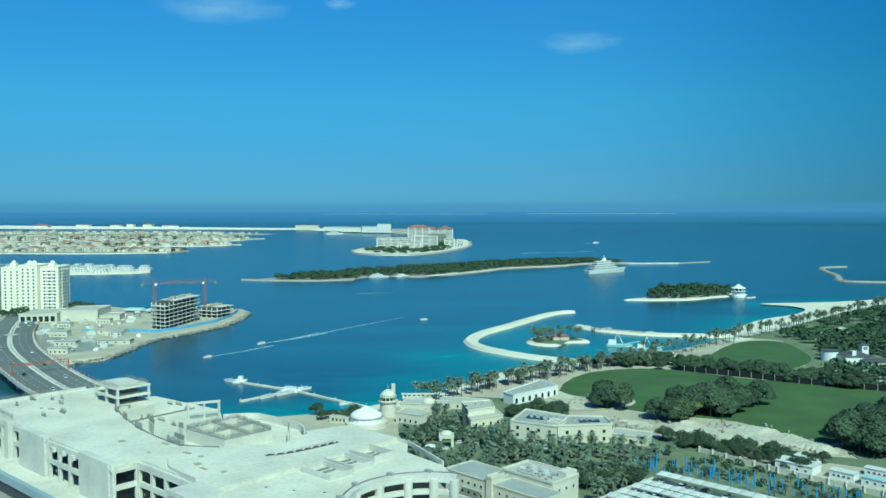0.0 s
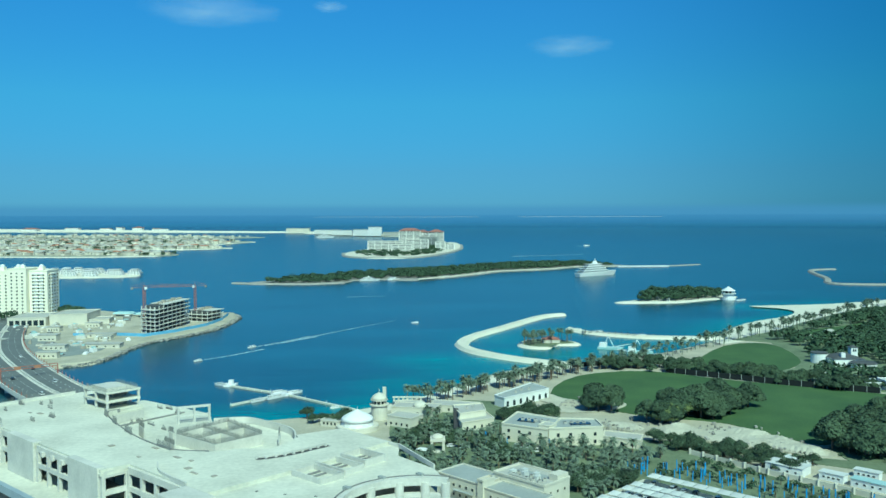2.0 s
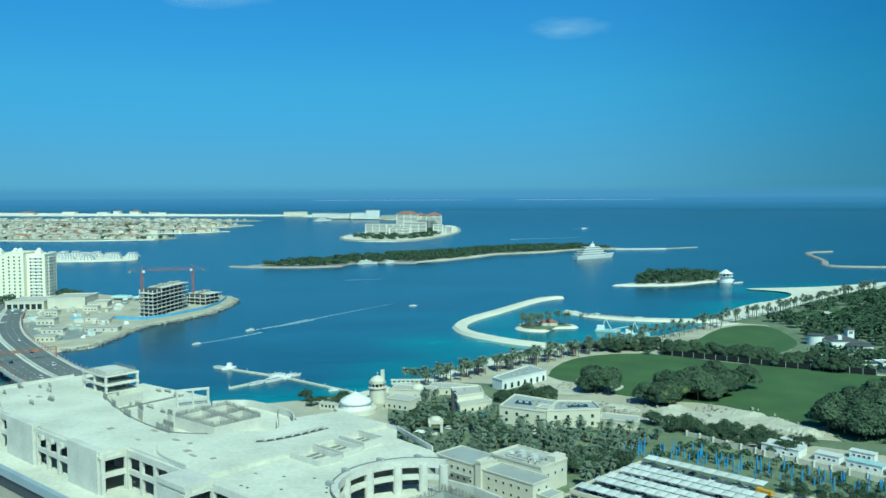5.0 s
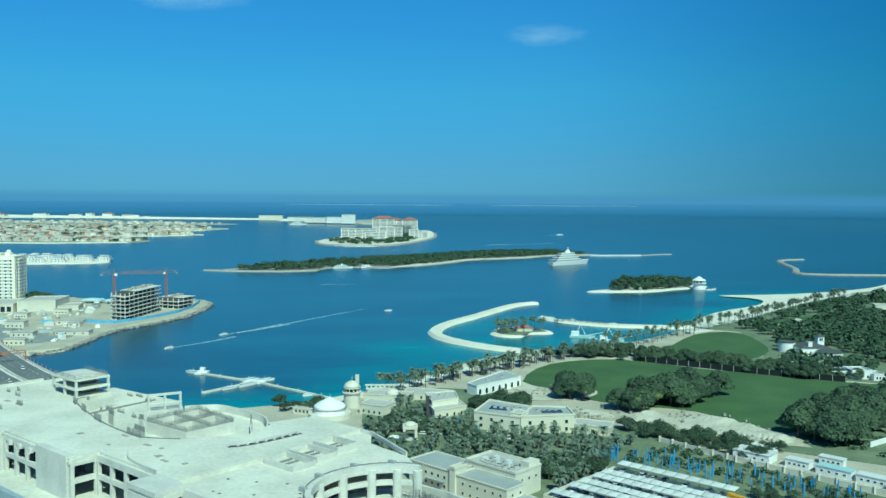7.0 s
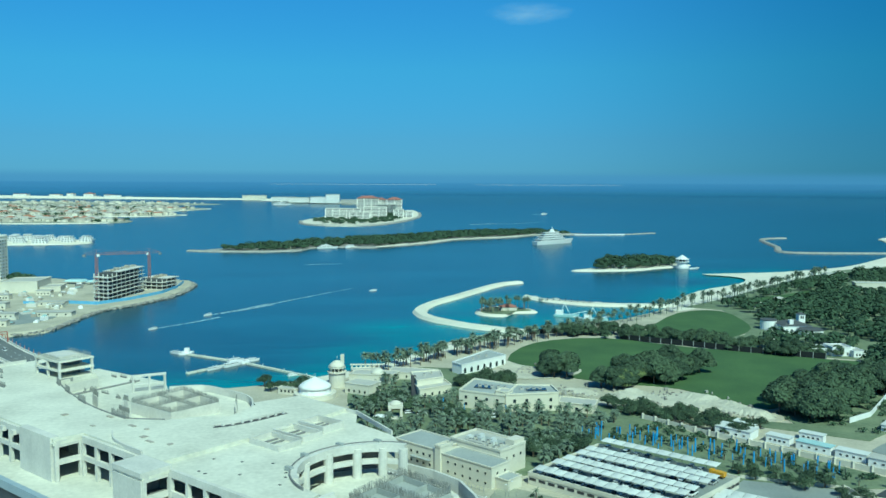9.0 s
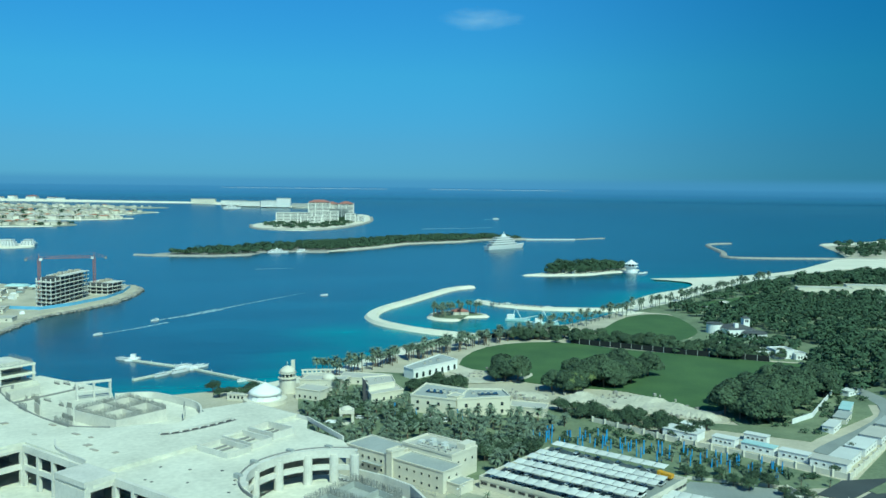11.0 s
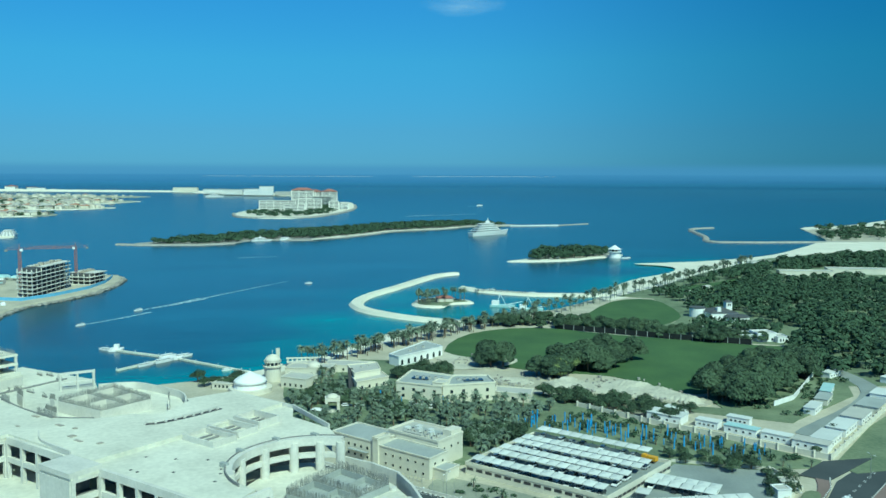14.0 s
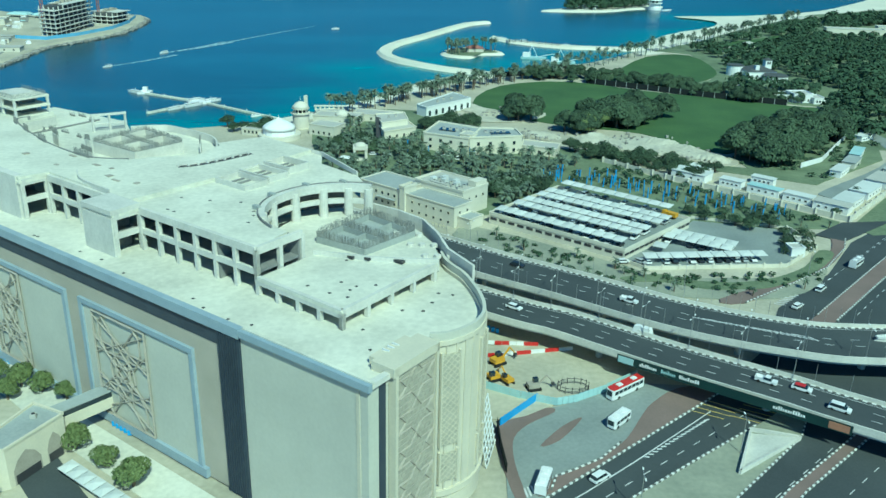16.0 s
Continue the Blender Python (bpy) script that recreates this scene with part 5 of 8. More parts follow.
for s0, count, m in ((6.0, 9, WHITE), (11.6, 7, TEAL), (16.2, 9, WHITE), (38.5, 13, WHITE)):
    x = s0
    for i in range(count):
        w = rnd.uniform(0.34, 0.5)
        a, c = p + d * x + side * 0.08, p + d * (x + w) + side * 0.08
        Build().wall(a, c, 0.03, 7.3, rnd.choice((7.95, 7.95, 8.3))).make("letter_bar", m, banner)
        x += w + 0.13

# the road bridge to the peninsula
BRIDGE = smooth_line([(-120, 385, 8), (-202, 472, 8), (-248, 525, 8), (-318, 622, 8), (-362, 700, 7), (-403, 790, 5), (-440, 880, 3.2), (-480, 980, 3.2)], 6)
br = thing("road_bridge", (-248, 525, 8), "long concrete road bridge with red railings lights", "bridge")
Build().band(BRIDGE, -19, 19, -1.6, 0).make("deck", CONCRETE, br)
for o in (-9.6, 9.6):
    Build().band(BRIDGE, o - 7.6, o + 7.6, 0, 0.05).make("roadway", BRIDGEROAD, br)
    for k in (-2.5, 2.5):
        b = Build()
        for x, y, h in along([(p[0], p[1]) for p in BRIDGE], 9):
            c, s = math.cos(radians(h)), math.sin(radians(h))
            z = height_at(BRIDGE, x, y)
            x, y = x - s * (o + k), y + c * (o + k)
            b.wall((x, y), (x + 3 * c, y + 3 * s), 0.3, z + 0.05, z + 0.07)
        b.make("lane_line", LINE, br)
for o in (-18.6, 0, 18.6):
    Build().band(BRIDGE, o - 0.3, o + 0.3, 0, 1.1).make("parapet", CONCRETE, br)
for x, y, h in along([(p[0], p[1]) for p in BRIDGE[4:]], 9)[:46]:
    c, s = math.cos(radians(h + 90)), math.sin(radians(h + 90))
    z = height_at(BRIDGE, x, y)
    for o in (-18.6, 18.6):
        Build().cyl(x + c * o, y + s * o, z + 1.1, z + 3.2, 0.35, 0.2, 6).make("barrier_post", CRANE, br)
for x, y, h in along([(p[0], p[1]) for p in BRIDGE[:22]], 30):
    for o in (-12, 12):
        c, s = math.cos(radians(h + 90)), math.sin(radians(h + 90))
        Build().box(x + c * o - 2, y + s * o - 2, -1, x + c * o + 2, y + s * o + 2, 6.4).make("pier", CONCRETE, br)
gan = thing("sign_gantry", (-262, 545, 8), "rust-red steel sign gantry over the bridge", "gantry")
for k in (-17, 17):
    c, s = 0.79, 0.61
    Build().cyl(-262 + c * k, 545 + s * k, 8, 15, 0.4, n=8).make("post", CRANE, gan)
for z in (13.4, 15.0):
    Build().tube((-262 - 0.79 * 17, 545 - 0.61 * 17, z), (-262 + 0.79 * 17, 545 + 0.61 * 17, z), 0.25, 5).make("beam", CRANE, gan)
for k in (-9, 3):
    Build().wall((-262 + 0.79 * k, 544.6 + 0.61 * k), (-262 + 0.79 * (k + 4), 544.6 + 0.61 * (k + 4)), 0.2, 13.2, 15.2).make("sign_panel", TERRACOTTA, gan)


# ---- plants ----
def palm(height, seed, spread=3.3, fronds=34):
    rnd = random.Random(seed)
    p = thing("palm_tree", (0, 0, 0), "green date palm with a slim brown trunk", "palm tree", "garden palms")
    b, pts = Build(), []
    lean = rnd.uniform(-0.4, 0.4), rnd.uniform(-0.4, 0.4)
    for i in range(5):
        t = i / 4
        pts.append((lean[0] * t * t, lean[1] * t * t, height * t))
    for i in range(4):
        b.tube(pts[i], pts[i + 1], 0.26 - 0.03 * i, 6, 0.24 - 0.03 * i)
    b.make("trunk", BARK, p)
    b, top = Build(), Vector(pts[-1])
    for k in range(fronds):
        az = k * 2.39996 + rnd.uniform(-0.2, 0.2)
        el = radians(rnd.uniform(-25, 80))
        size = spread * rnd.uniform(0.85, 1.15)
        out, side = Vector((math.cos(az), math.sin(az), 0)), Vector((-math.sin(az), math.cos(az), 0))
        q, e, rows = top.copy(), el, []
        for j in range(6):
            w = (0.08, 0.25, 0.32, 0.29, 0.2, 0.03)[j] * size / 3.3
            rows.append((q - side * w - Vector((0, 0, w * 0.45)), q.copy(), q + side * w - Vector((0, 0, w * 0.45))))
            q = q + (out * math.cos(e) + Vector((0, 0, math.sin(e)))) * size / 5
            e -= radians(19)
        v = [x for r in rows for x in r]
        b.add(v, [(3 * j + c, 3 * j + c + 1, 3 * j + c + 4, 3 * j + c + 3) for j in range(5) for c in (0, 1)])
    b.make("crown", PALMLEAF, p, "feathery green fronds")
    return p


def leaf_cloud(b, rnd, c, r, h, count, size):
    """Small bent leaf clumps over the skin of an uneven lobe."""
    for i in range(count):
        u, a = rnd.uniform(-0.35, 1), rnd.uniform(0, 2 * math.pi)
        k = math.sqrt(max(0.0, 1 - u * u)) * rnd.uniform(0.72, 1.08)
        p = Vector((c[0] + r * k * math.cos(a), c[1] + r * k * math.sin(a), c[2] + h * u * rnd.uniform(0.8, 1.1)))
        n = Vector((k * math.cos(a) + rnd.uniform(-.5, .5), k * math.sin(a) + rnd.uniform(-.5, .5), u + 0.4 + rnd.uniform(-.5, .5))).normalized()
        s = n.orthogonal().normalized()
        s.rotate(Matrix.Rotation(rnd.uniform(0, 6.28), 3, n))
        t, z = n.cross(s), size * rnd.uniform(0.6, 1.3)
        b.add([p - s * z - t * z * 0.6, p + s * z * 0.9 - t * z * 0.5 - n * z * 0.25, p + s * z * 0.8 + t * z * 0.7, p - s * z * 0.7 + t * z * 0.8 - n * z * 0.2], [(0, 1, 2, 3)])


def broadleaf(radius, height, seed, count=2900, label="dense dark green broadleaf tree"):
    rnd = random.Random(seed)
    p = thing("tree", (0, 0, 0), label, "tree", "broadleaf trees")
    b = Build()
    b.tube((0, 0, 0), (0, 0, height * 0.4), 0.4, 7, 0.28)
    lobes = []
    for k in range(9):
        a, d = k * 2.4, radius * rnd.uniform(0.3, 0.62) * (0 if k == 0 else 1)
        c = (d * math.cos(a), d * math.sin(a), height * rnd.uniform(0.3, 0.66) if k else height * 0.72)
        lobes.append((c, radius * rnd.uniform(0.42, 0.6)))
        b.tube((0, 0, height * 0.3), c, 0.18, 5, 0.06)
    b.make("trunk", BARK, p)
    b = Build()
    for c, r in lobes:
        leaf_cloud(b, rnd, c, r, r * 0.85, count // 9, radius * 0.062)
    b.make("crown", LEAF, p, "uneven crown of small leaf clumps")
    return p


def put(ob, places, rnd, z=1.4, lo=0.8, hi=1.2):
    """One stays where it was built if it is the first; the rest are copies."""
    for i, (x, y) in enumerate(places):
        s = rnd.uniform(lo, hi)
        m = Matrix.Translation((x, y, z)) @ pose(0, 0, 0, 0, 0, rnd.uniform(0, 360)) @ Matrix.Scale(s, 4)
        if i == 0:
            ob.matrix_basis = m
        else:
            c = copy_thing(ob, Matrix.Identity(4))
            c.matrix_basis = m


def scatter(poly, count, rnd, gap=3.0, avoid=()):
    x0, x1 = min(p[0] for p in poly), max(p[0] for p in poly)
    y0, y1 = min(p[1] for p in poly), max(p[1] for p in poly)
    out, tries = [], 0
    while len(out) < count and tries < count * 30:
        tries += 1
        q = (rnd.uniform(x0, x1), rnd.uniform(y0, y1))
        if inside(q, poly) and not any(inside(q, a) for a in avoid) and all((q[0] - o[0]) ** 2 + (q[1] - o[1]) ** 2 > gap * gap for o in out):
            out.append(q)
    return out


HOUSES = [[(-4, 330), (36, 290), (62, 310), (40, 345), (4, 350)], [(29, 409), (54, 393), (100, 386), (108, 404), (60, 440)], [(8, 418), (34, 428), (28, 460), (8, 458)],
          [(30, 484), (40, 472), (73, 502), (60, 530)], [(-60, 415), (-10, 415), (-5, 490), (-60, 470)], [(-8, 384), (10, 384), (10, 398), (-8, 398)]]
rnd = random.Random(21)
palms = [palm(6.5, 1, 3.2, 40), palm(8.5, 2, 3.2, 40), palm(4.4, 3, 3.0, 46)]
row = smooth_line([(-12, 494), (5, 503), (40, 534), (82, 572), (112, 596), (134, 606), (160, 625)], 6)
coastal = [(x + rnd.uniform(-6, 6), y + rnd.uniform(-7, 6)) for x, y, h in along(row, 1.55)]
row2 = smooth_line([(160, 640), (190, 664), (224, 700), (291, 764), (346, 812), (400, 868), (440, 910), (520, 985)], 6)
coastal2 = [(x + rnd.uniform(-7, 9), y + rnd.uniform(-10, 4)) for x, y, h in along(row2, 4.4)]
GARDEN = [(-18, 400), (-6, 352), (44, 312), (50, 304), (80, 340), (100, 372), (112, 392), (96, 382), (84, 396), (52, 392), (30, 410), (34, 426), (8, 424), (8, 462), (-14, 470), (-30, 440)]
garden = scatter(GARDEN, 180, rnd, 3.7, HOUSES)
put(palms[0], coastal[::2], rnd, 1.4, 0.85, 1.3)
put(palms[1], coastal[1::2], rnd, 1.4, 0.8, 1.2)
put(palms[2], garden, rnd, 1.4, 0.75, 1.25)
verge = scatter([(100, 247), (150, 246), (168, 268), (150, 236), (120, 229), (72, 243), (40, 279), (46, 292), (90, 255)], 12, rnd, 4)
put(palm(3.2, 9, 2.2, 24), verge + scatter([(118, 315), (140, 345), (170, 305), (190, 285), (166, 274), (140, 310)], 20, rnd, 5), rnd, 1.5, 0.7, 1.1)
belt, source = Build(), [o for o in palms[1].children]
for x, y in coastal2:
    m = Matrix.Translation((x, y, 1.4)) @ pose(0, 0, 0, 0, 0, rnd.uniform(0, 360)) @ Matrix.Scale(rnd.uniform(0.8, 1.3), 4)
    for o in source:
        belt.add([m @ v.co for v in o.data.vertices], [tuple(q.vertices) for q in o.data.polygons])
tagged(belt.make("palm_belt", PALMLEAF), "belt of distant date palms along the beach", "palm trees", kind="stuff")
isl = scatter([(74, 716), (82, 703), (100, 716), (120, 720), (118, 728), (101, 745), (80, 738)], 30, rnd, 3)
put(palm(9, 12), isl, rnd, 1.6, 0.8, 1.15)

trees = [broadleaf(6.5, 11, 31), broadleaf(5.0, 8.5, 32), broadleaf(4.0, 6.5, 33, 1500)]
clumps = scatter([(84, 470), (96, 462), (104, 476), (96, 488), (86, 484)], 7, rnd, 4) + scatter([(108, 442), (124, 434), (128, 446), (116, 452)], 6, rnd, 4) \
    + scatter([(128, 455), (150, 448), (178, 468), (182, 484), (160, 490), (135, 474)], 24, rnd, 5) + scatter([(183, 384), (196, 368), (228, 388), (262, 424), (272, 440), (240, 446), (222, 432), (196, 415)], 52, rnd, 4.6)
put(trees[0], clumps, rnd, 1.4, 0.9, 1.5)
bright = broadleaf(6.0, 10, 36, 2600, "lighter yellow-green tree beside the sand heap")
for o in bright.children:
    if o.name.startswith("crown"):
        o.data.materials[0] = LIGHTLEAF
put(bright, [(124, 441), (131, 449)], rnd, 1.4, 0.95, 1.15)
edge = scatter([(112, 602), (150, 588), (172, 580), (200, 560), (268, 512), (290, 520), (250, 556), (215, 580), (186, 600), (150, 612)], 72, rnd, 4.2)
put(trees[1], edge, rnd, 1.4, 0.7, 1.2)
low = scatter([(56, 330), (84, 336), (84, 352), (60, 350)], 14, rnd, 5, HOUSES) + scatter([(104, 410), (120, 400), (140, 388), (168, 366), (150, 352), (120, 384), (106, 396)], 45, rnd, 4) \
    + scatter([(15, 400), (52, 320), (30, 405), (-10, 430), (-14, 400)], 26, rnd, 4, HOUSES) + scatter([(40, 470), (70, 470), (66, 452), (36, 450)], 22, rnd, 4) \
    + scatter([(126, 312), (146, 306), (162, 290), (160, 280), (140, 296)], 10, rnd, 5) + scatter([(-70, 446), (-45, 440), (-45, 452), (-70, 458)], 10, rnd, 4)
put(trees[2], low, rnd, 1.4, 0.5, 1.1)
street = broadleaf(3.6, 6.8, 41, 2600, "rounded olive-green street tree beside the service road")
for o in street.children:
    if o.name.startswith("crown"):
        o.data.materials[0] = LIGHTLEAF
put(street, [(-62, 161.5), (-54, 154.5), (-46.5, 147.5), (-83, 189), (-77, 186), (-70, 182), (-90, 192), (-84, 183), (-75, 143.5), (-79, 146)], rnd, 1.2, 0.8, 1.1)
put(broadleaf(3.0, 4.0, 42, 700, "bushy shrub on the verge"), scatter([(158, 262), (170, 285), (160, 292), (150, 262)], 12, rnd, 3) + [(193, 306), (200, 312), (215, 330), (260, 372)], rnd, 1.3, 0.7, 1.1)


def woods(name, poly, count, size, height, seed, label, per=46, z=1.4, avoid=()):
    """Woodland too far off to count: crowns of leaf clumps, joined."""
    r, b = random.Random(seed), Build()
    for x, y in scatter(poly, count, r, size * 0.9, avoid):
        k = r.uniform(0.6, 1.25)
        fx, fy, fz = fold(x, y, z)
        f = fold_scale(math.hypot(x, y))
        b.tube((fx, fy, fz - 0.4), (fx, fy, fz + height * k * 0.5 * f), 0.35 * f, 4)
        for j in range(3):
            leaf_cloud(b, r, (fx + r.uniform(-.4, .4) * size * f, fy + r.uniform(-.4, .4) * size * f, fz + height * k * f * r.uniform(0.4, 0.75)), size * k * 0.6 * f, height * k * 0.33 * f, per * 2 // 3, size * 0.155 * f)
    return tagged(b.make(name, HEDGE), label, "woodland", kind="stuff")


VILLAS = [[(272, 575), (330, 575), (335, 640), (280, 640)], [(264, 512), (308, 505), (310, 540), (268, 545)]]
LAWNB = [[(322, 758), (345, 790), (400, 822), (446, 858), (452, 838), (428, 806), (380, 775), (336, 738)], [(172, 586), (190, 619), (245, 704), (286, 713), (280, 640), (257, 600), (215, 572)]]
woods("woodland", [(272, 522), (258, 560), (300, 660), (300, 740), (440, 890), (560, 985), (720, 1080), (900, 1090), (960, 760), (800, 560), (420, 400), (310, 408), (250, 430), (300, 492)], 1700, 7.5, 8.0, 51,
      "dense dark green woodland", 48, 1.4, VILLAS + LAWNB + [[(480, 845), (560, 822), (760, 800), (860, 1060), (620, 990), (560, 905), (500, 905)]])
woods("woodland", [(600, 900), (650, 880), (720, 940), (700, 1010), (620, 990)], 60, 9, 9, 57, "thick clump of dark trees")
woods("woodland", [(532, 935), (575, 932), (622, 952), (634, 992), (560, 988)], 60, 8, 10, 65, "rounded clump of dark trees behind the pavilion")
woods("woodland", [(850, 1330), (1300, 1380), (1700, 1500), (1800, 2000), (1450, 1850), (1160, 1680), (1010, 1630), (900, 1440)], 420, 11, 10, 52, "distant belt of dark trees", 36)
woods("woodland", [(-285, 1378), (-205, 1374), (-150, 1400), (-128, 1456), (-80, 1466), (-28, 1462), (66, 1572), (120, 1664), (236, 1730), (306, 1800), (390, 1812), (330, 1893), (150, 1848), (-92, 1600), (-228, 1462)],
      640, 9, 8.5, 53, "dense palms and trees covering the long island", 42, 1.8)
woods("woodland", [(262, 1068), (312, 1072), (350, 1096), (372, 1112), (395, 1140), (390, 1168), (330, 1160), (292, 1138)], 130, 8, 11, 54, "dense trees on the small island", 60, 1.6)
woods("woodland", [(-230, 2430), (-200, 2260), (-90, 2200), (-10, 2330), (50, 2700), (60, 3000), (-150, 2900), (-200, 2600)], 150, 14, 10, 55, "garden trees round the hotel", 30, 2)
woods("woodland", [(-900, 2340), (-760, 2340), (-740, 2410), (-800, 2480), (-1400, 2580), (-1450, 2370)], 160, 14, 9, 56, "garden trees among the villas", 24, 1.6)
woods("woodland", [(-1650, 2890), (-850, 2780), (-730, 2870), (-850, 2930), (-1650, 3100)], 120, 15, 9, 58, "garden trees among distant villas", 20, 1.6)
woods("woodland", [(-1950, 3450), (-900, 3240), (-780, 3520), (-950, 3660), (-1950, 3900)], 150, 17, 9, 64, "garden trees among far villas", 16, 1.6)
woods("woodland", [(-520, 905), (-480, 885), (-440, 890), (-430, 880), (-540, 870)], 16, 8, 9, 59, "trees at the foot of the tower", 60, 2.6)
woods("woodland", [(-425, 935), (-395, 925), (-385, 945), (-420, 965)], 10, 7, 8, 60, "trees beside the tower's beach", 60, 2.6)
woods("shrubbery", [(46, 292), (90, 254), (100, 248), (150, 247), (166, 266), (150, 240), (120, 231), (72, 246), (40, 282)], 90, 1.8, 1.3, 61, "low dark shrubs along the verge", 24, 1.45)
woods("shrubbery", [(186, 380), (212, 350), (262, 386), (288, 440), (240, 418)], 60, 2.6, 2.0, 62, "dry scrub bushes beside the cabins", 24, 1.45)
woods("shrubbery", [(90, 352), (120, 340), (166, 296), (186, 300), (140, 350), (116, 384)], 70, 2.6, 2.2, 63, "planted bushes between the blue posts", 24, 1.45)


# ---- buildings ----
def windows(parent, p, q, zs, n, w=1.2, h=1.5, out=0.06, margin=1.0, material=None, m=None):
    """Windows with a frame and a pane along a wall from p to q (the outside on the right hand)."""
    p, q = Vector(p), Vector(q)
    d = (q - p).normalized()
    s = Vector((d.y, -d.x))
    L = (q - p).length - 2 * margin
    for z in zs:
        for i in range(n):
            c = p + d * (margin + L * (i + 0.5) / n)
            a, b = c - d * w / 2, c + d * w / 2
            f = Build(m).wall(a + s * out * 0.5, b + s * out * 0.5, out * 2, z, z + h).make("window", material or CREAM, parent)
            Build(m).wall(a + d * 0.12 + s * out * 1.7, b - d * 0.12 + s * out * 1.7, 0.04, z + 0.12, z + h - 0.12).make("pane", GLASS, f)


def block(parent, pts, z0, z1, wall=STUCCO, roof=ROOFPALE, parapet=0.9):
    """A flat-roofed part of a building: walls, roof and a parapet round it."""
    Build().prism(pts, z0, z1).make("wall", wall, parent)
    inner = offset_loop(pts, -0.35)
    Build().prism(inner, z1, z1 + 0.06).make("roof", roof, parent)
    for a, b in zip(pts, pts[1:] + pts[:1]):
        Build().wall(a, b, 0.5, z1 + 0.004, z1 + parapet).make("parapet", wall, parent)


def local(ox, oy, deg):
    c, s = math.cos(radians(deg)), math.sin(radians(deg))
    return lambda x, y: (ox + c * x - s * y, oy + s * x + c * y)


def rect(L, x0, y0, x1, y1):
    return [L(x0, y0), L(x1, y0), L(x1, y1), L(x0, y1)]


def units(parent, places, z, size=1.4):
    for x, y in places:
        u = Build().box(x - size / 2, y - size / 2, z, x + size / 2, y + size / 2, z + size * 0.8).make("roof_unit", ROOFPALE, parent, "grey rooftop air-conditioning unit")
        Build().cyl(x, y, z + size * 0.8, z + size * 0.85, size * 0.36, n=10).make("fan_grille", DARKMETAL, u)


# the office villa nearest the car park
L = local(1, 332, -45.8)
h = thing("office_building", (*L(25, 8), 1.2), "cream two-storey office building with grey flat roofs", "building")
block(h, rect(L, 0, 0, 23, 15), 1.0, 9.6, roof=ROOFGREY, parapet=0.5)
block(h, rect(L, 25, 0, 50, 11), 1.0, 9.0, roof=ROOFGREY, parapet=0.5)
block(h, rect(L, 20, 11.3, 45, 27), 1.0, 11.2)
block(h, rect(L, 22.6, -0.8, 25.4, 6), 1.0, 11.4)
block(h, rect(L, 50.2, 2, 56, 10), 1.0, 5.2, roof=ROOFGREY, parapet=0.4)
windows(h, L(0, 0), L(22, 0), (2.6, 6.2), 6, 1.3, 1.3)
windows(h, L(26, 0), L(50, 0), (2.4, 6.0), 6, 1.1, 1.1)
windows(h, L(50, 0), L(50, 11), (6.0,), 2, 1.1, 1.1)
windows(h, L(45, 12), L(45, 27), (7.4,), 3, 1.1, 1.2)
units(h, [L(28 + 3.2 * i, 14 + 3 * (j % 3)) for i in range(5) for j in range(2)], 11.3)
Build().wall(L(27, 13), L(36, 13), 1.6, 11.3, 12.3).make("duct", ROOFPALE, h)
Build().prism(rect(L, 24, 14.5, 40, 23), 11.28, 11.36).make("roof_membrane", ROOFGREY, h)
for k in range(5):
    Build().prism(rect(L, 24.4 + k * 3.0, 15.4 + (k % 2) * 3.4, 26.2 + k * 3.0, 18.0 + (k % 2) * 3.4), 11.36, 12.5 + 0.3 * (k % 3)).make("plant_box", CANOPY, h)
Build().prism(rect(L, 40.5, 20, 44.6, 26.6), 11.28, 13.6).make("stair_head", STUCCO, h)
f = thing("metal_fence", (*L(28, -4), 1.3), "slim pale railing in front of the office", "fence")
for k in range(26):
    Build().prism(rect(L, 2 + k * 1.9, -4.1, 2.12 + k * 1.9, -3.98), 1.3, 3.2).make("post", POLE, f)
for z in (1.9, 3.1):
    Build().wall(L(2, -4.04), L(49.5, -4.04), 0.08, z, z + 0.08).make("rail", POLE, f)
Build().prism(rect(L, 10, -1.6, 20, -0.1), 5.2, 5.4).make("canopy", ROOFGREY, h)

# the long villa with stepped fronts
h = thing("villa_building", (60, 410, 1.2), "pale cream two-storey villa with stepped flat roofs", "building")
block(h, [(33, 409), (54, 397), (63, 418), (43, 433)], 1.0, 9.4, YELLOWSTUCCO, ROOFGREY, 0.8)
block(h, [(54.5, 397), (81, 400), (80, 415), (63, 417)], 1.0, 9.9, YELLOWSTUCCO, ROOFGREY, 0.8)
block(h, [(50, 401), (55, 398), (59, 403), (54, 407)], 1.0, 11.0, YELLOWSTUCCO, ROOFPALE, 0.4)
block(h, [(81.2, 400), (97, 392), (101, 403), (84, 411)], 1.0, 5.4, YELLOWSTUCCO, ROOFPALE, 0.5)
windows(h, (33, 409), (54, 397), (2.6, 6.0), 4, 1.6, 1.7)
windows(h, (55, 397), (81, 400), (2.4, 6.0), 4, 1.6, 1.9)
windows(h, (81.2, 400), (97, 392), (2.4,), 3, 1.6, 1.6)
units(h, [(44 + 3 * i, 416 - 1.2 * i) for i in range(5)] + [(64 + 3 * i, 408) for i in range(4)], 9.6, 1.6)
Build().prism([(41, 415), (49, 411), (51, 416), (43, 420)], 9.5, 10.0).make("solar_panel", GLASS, h, "dark rooftop panel")
Build().prism([(66, 404), (76, 404.8), (76, 409), (66, 408)], 10.0, 10.5).make("solar_panel", GLASS, h)

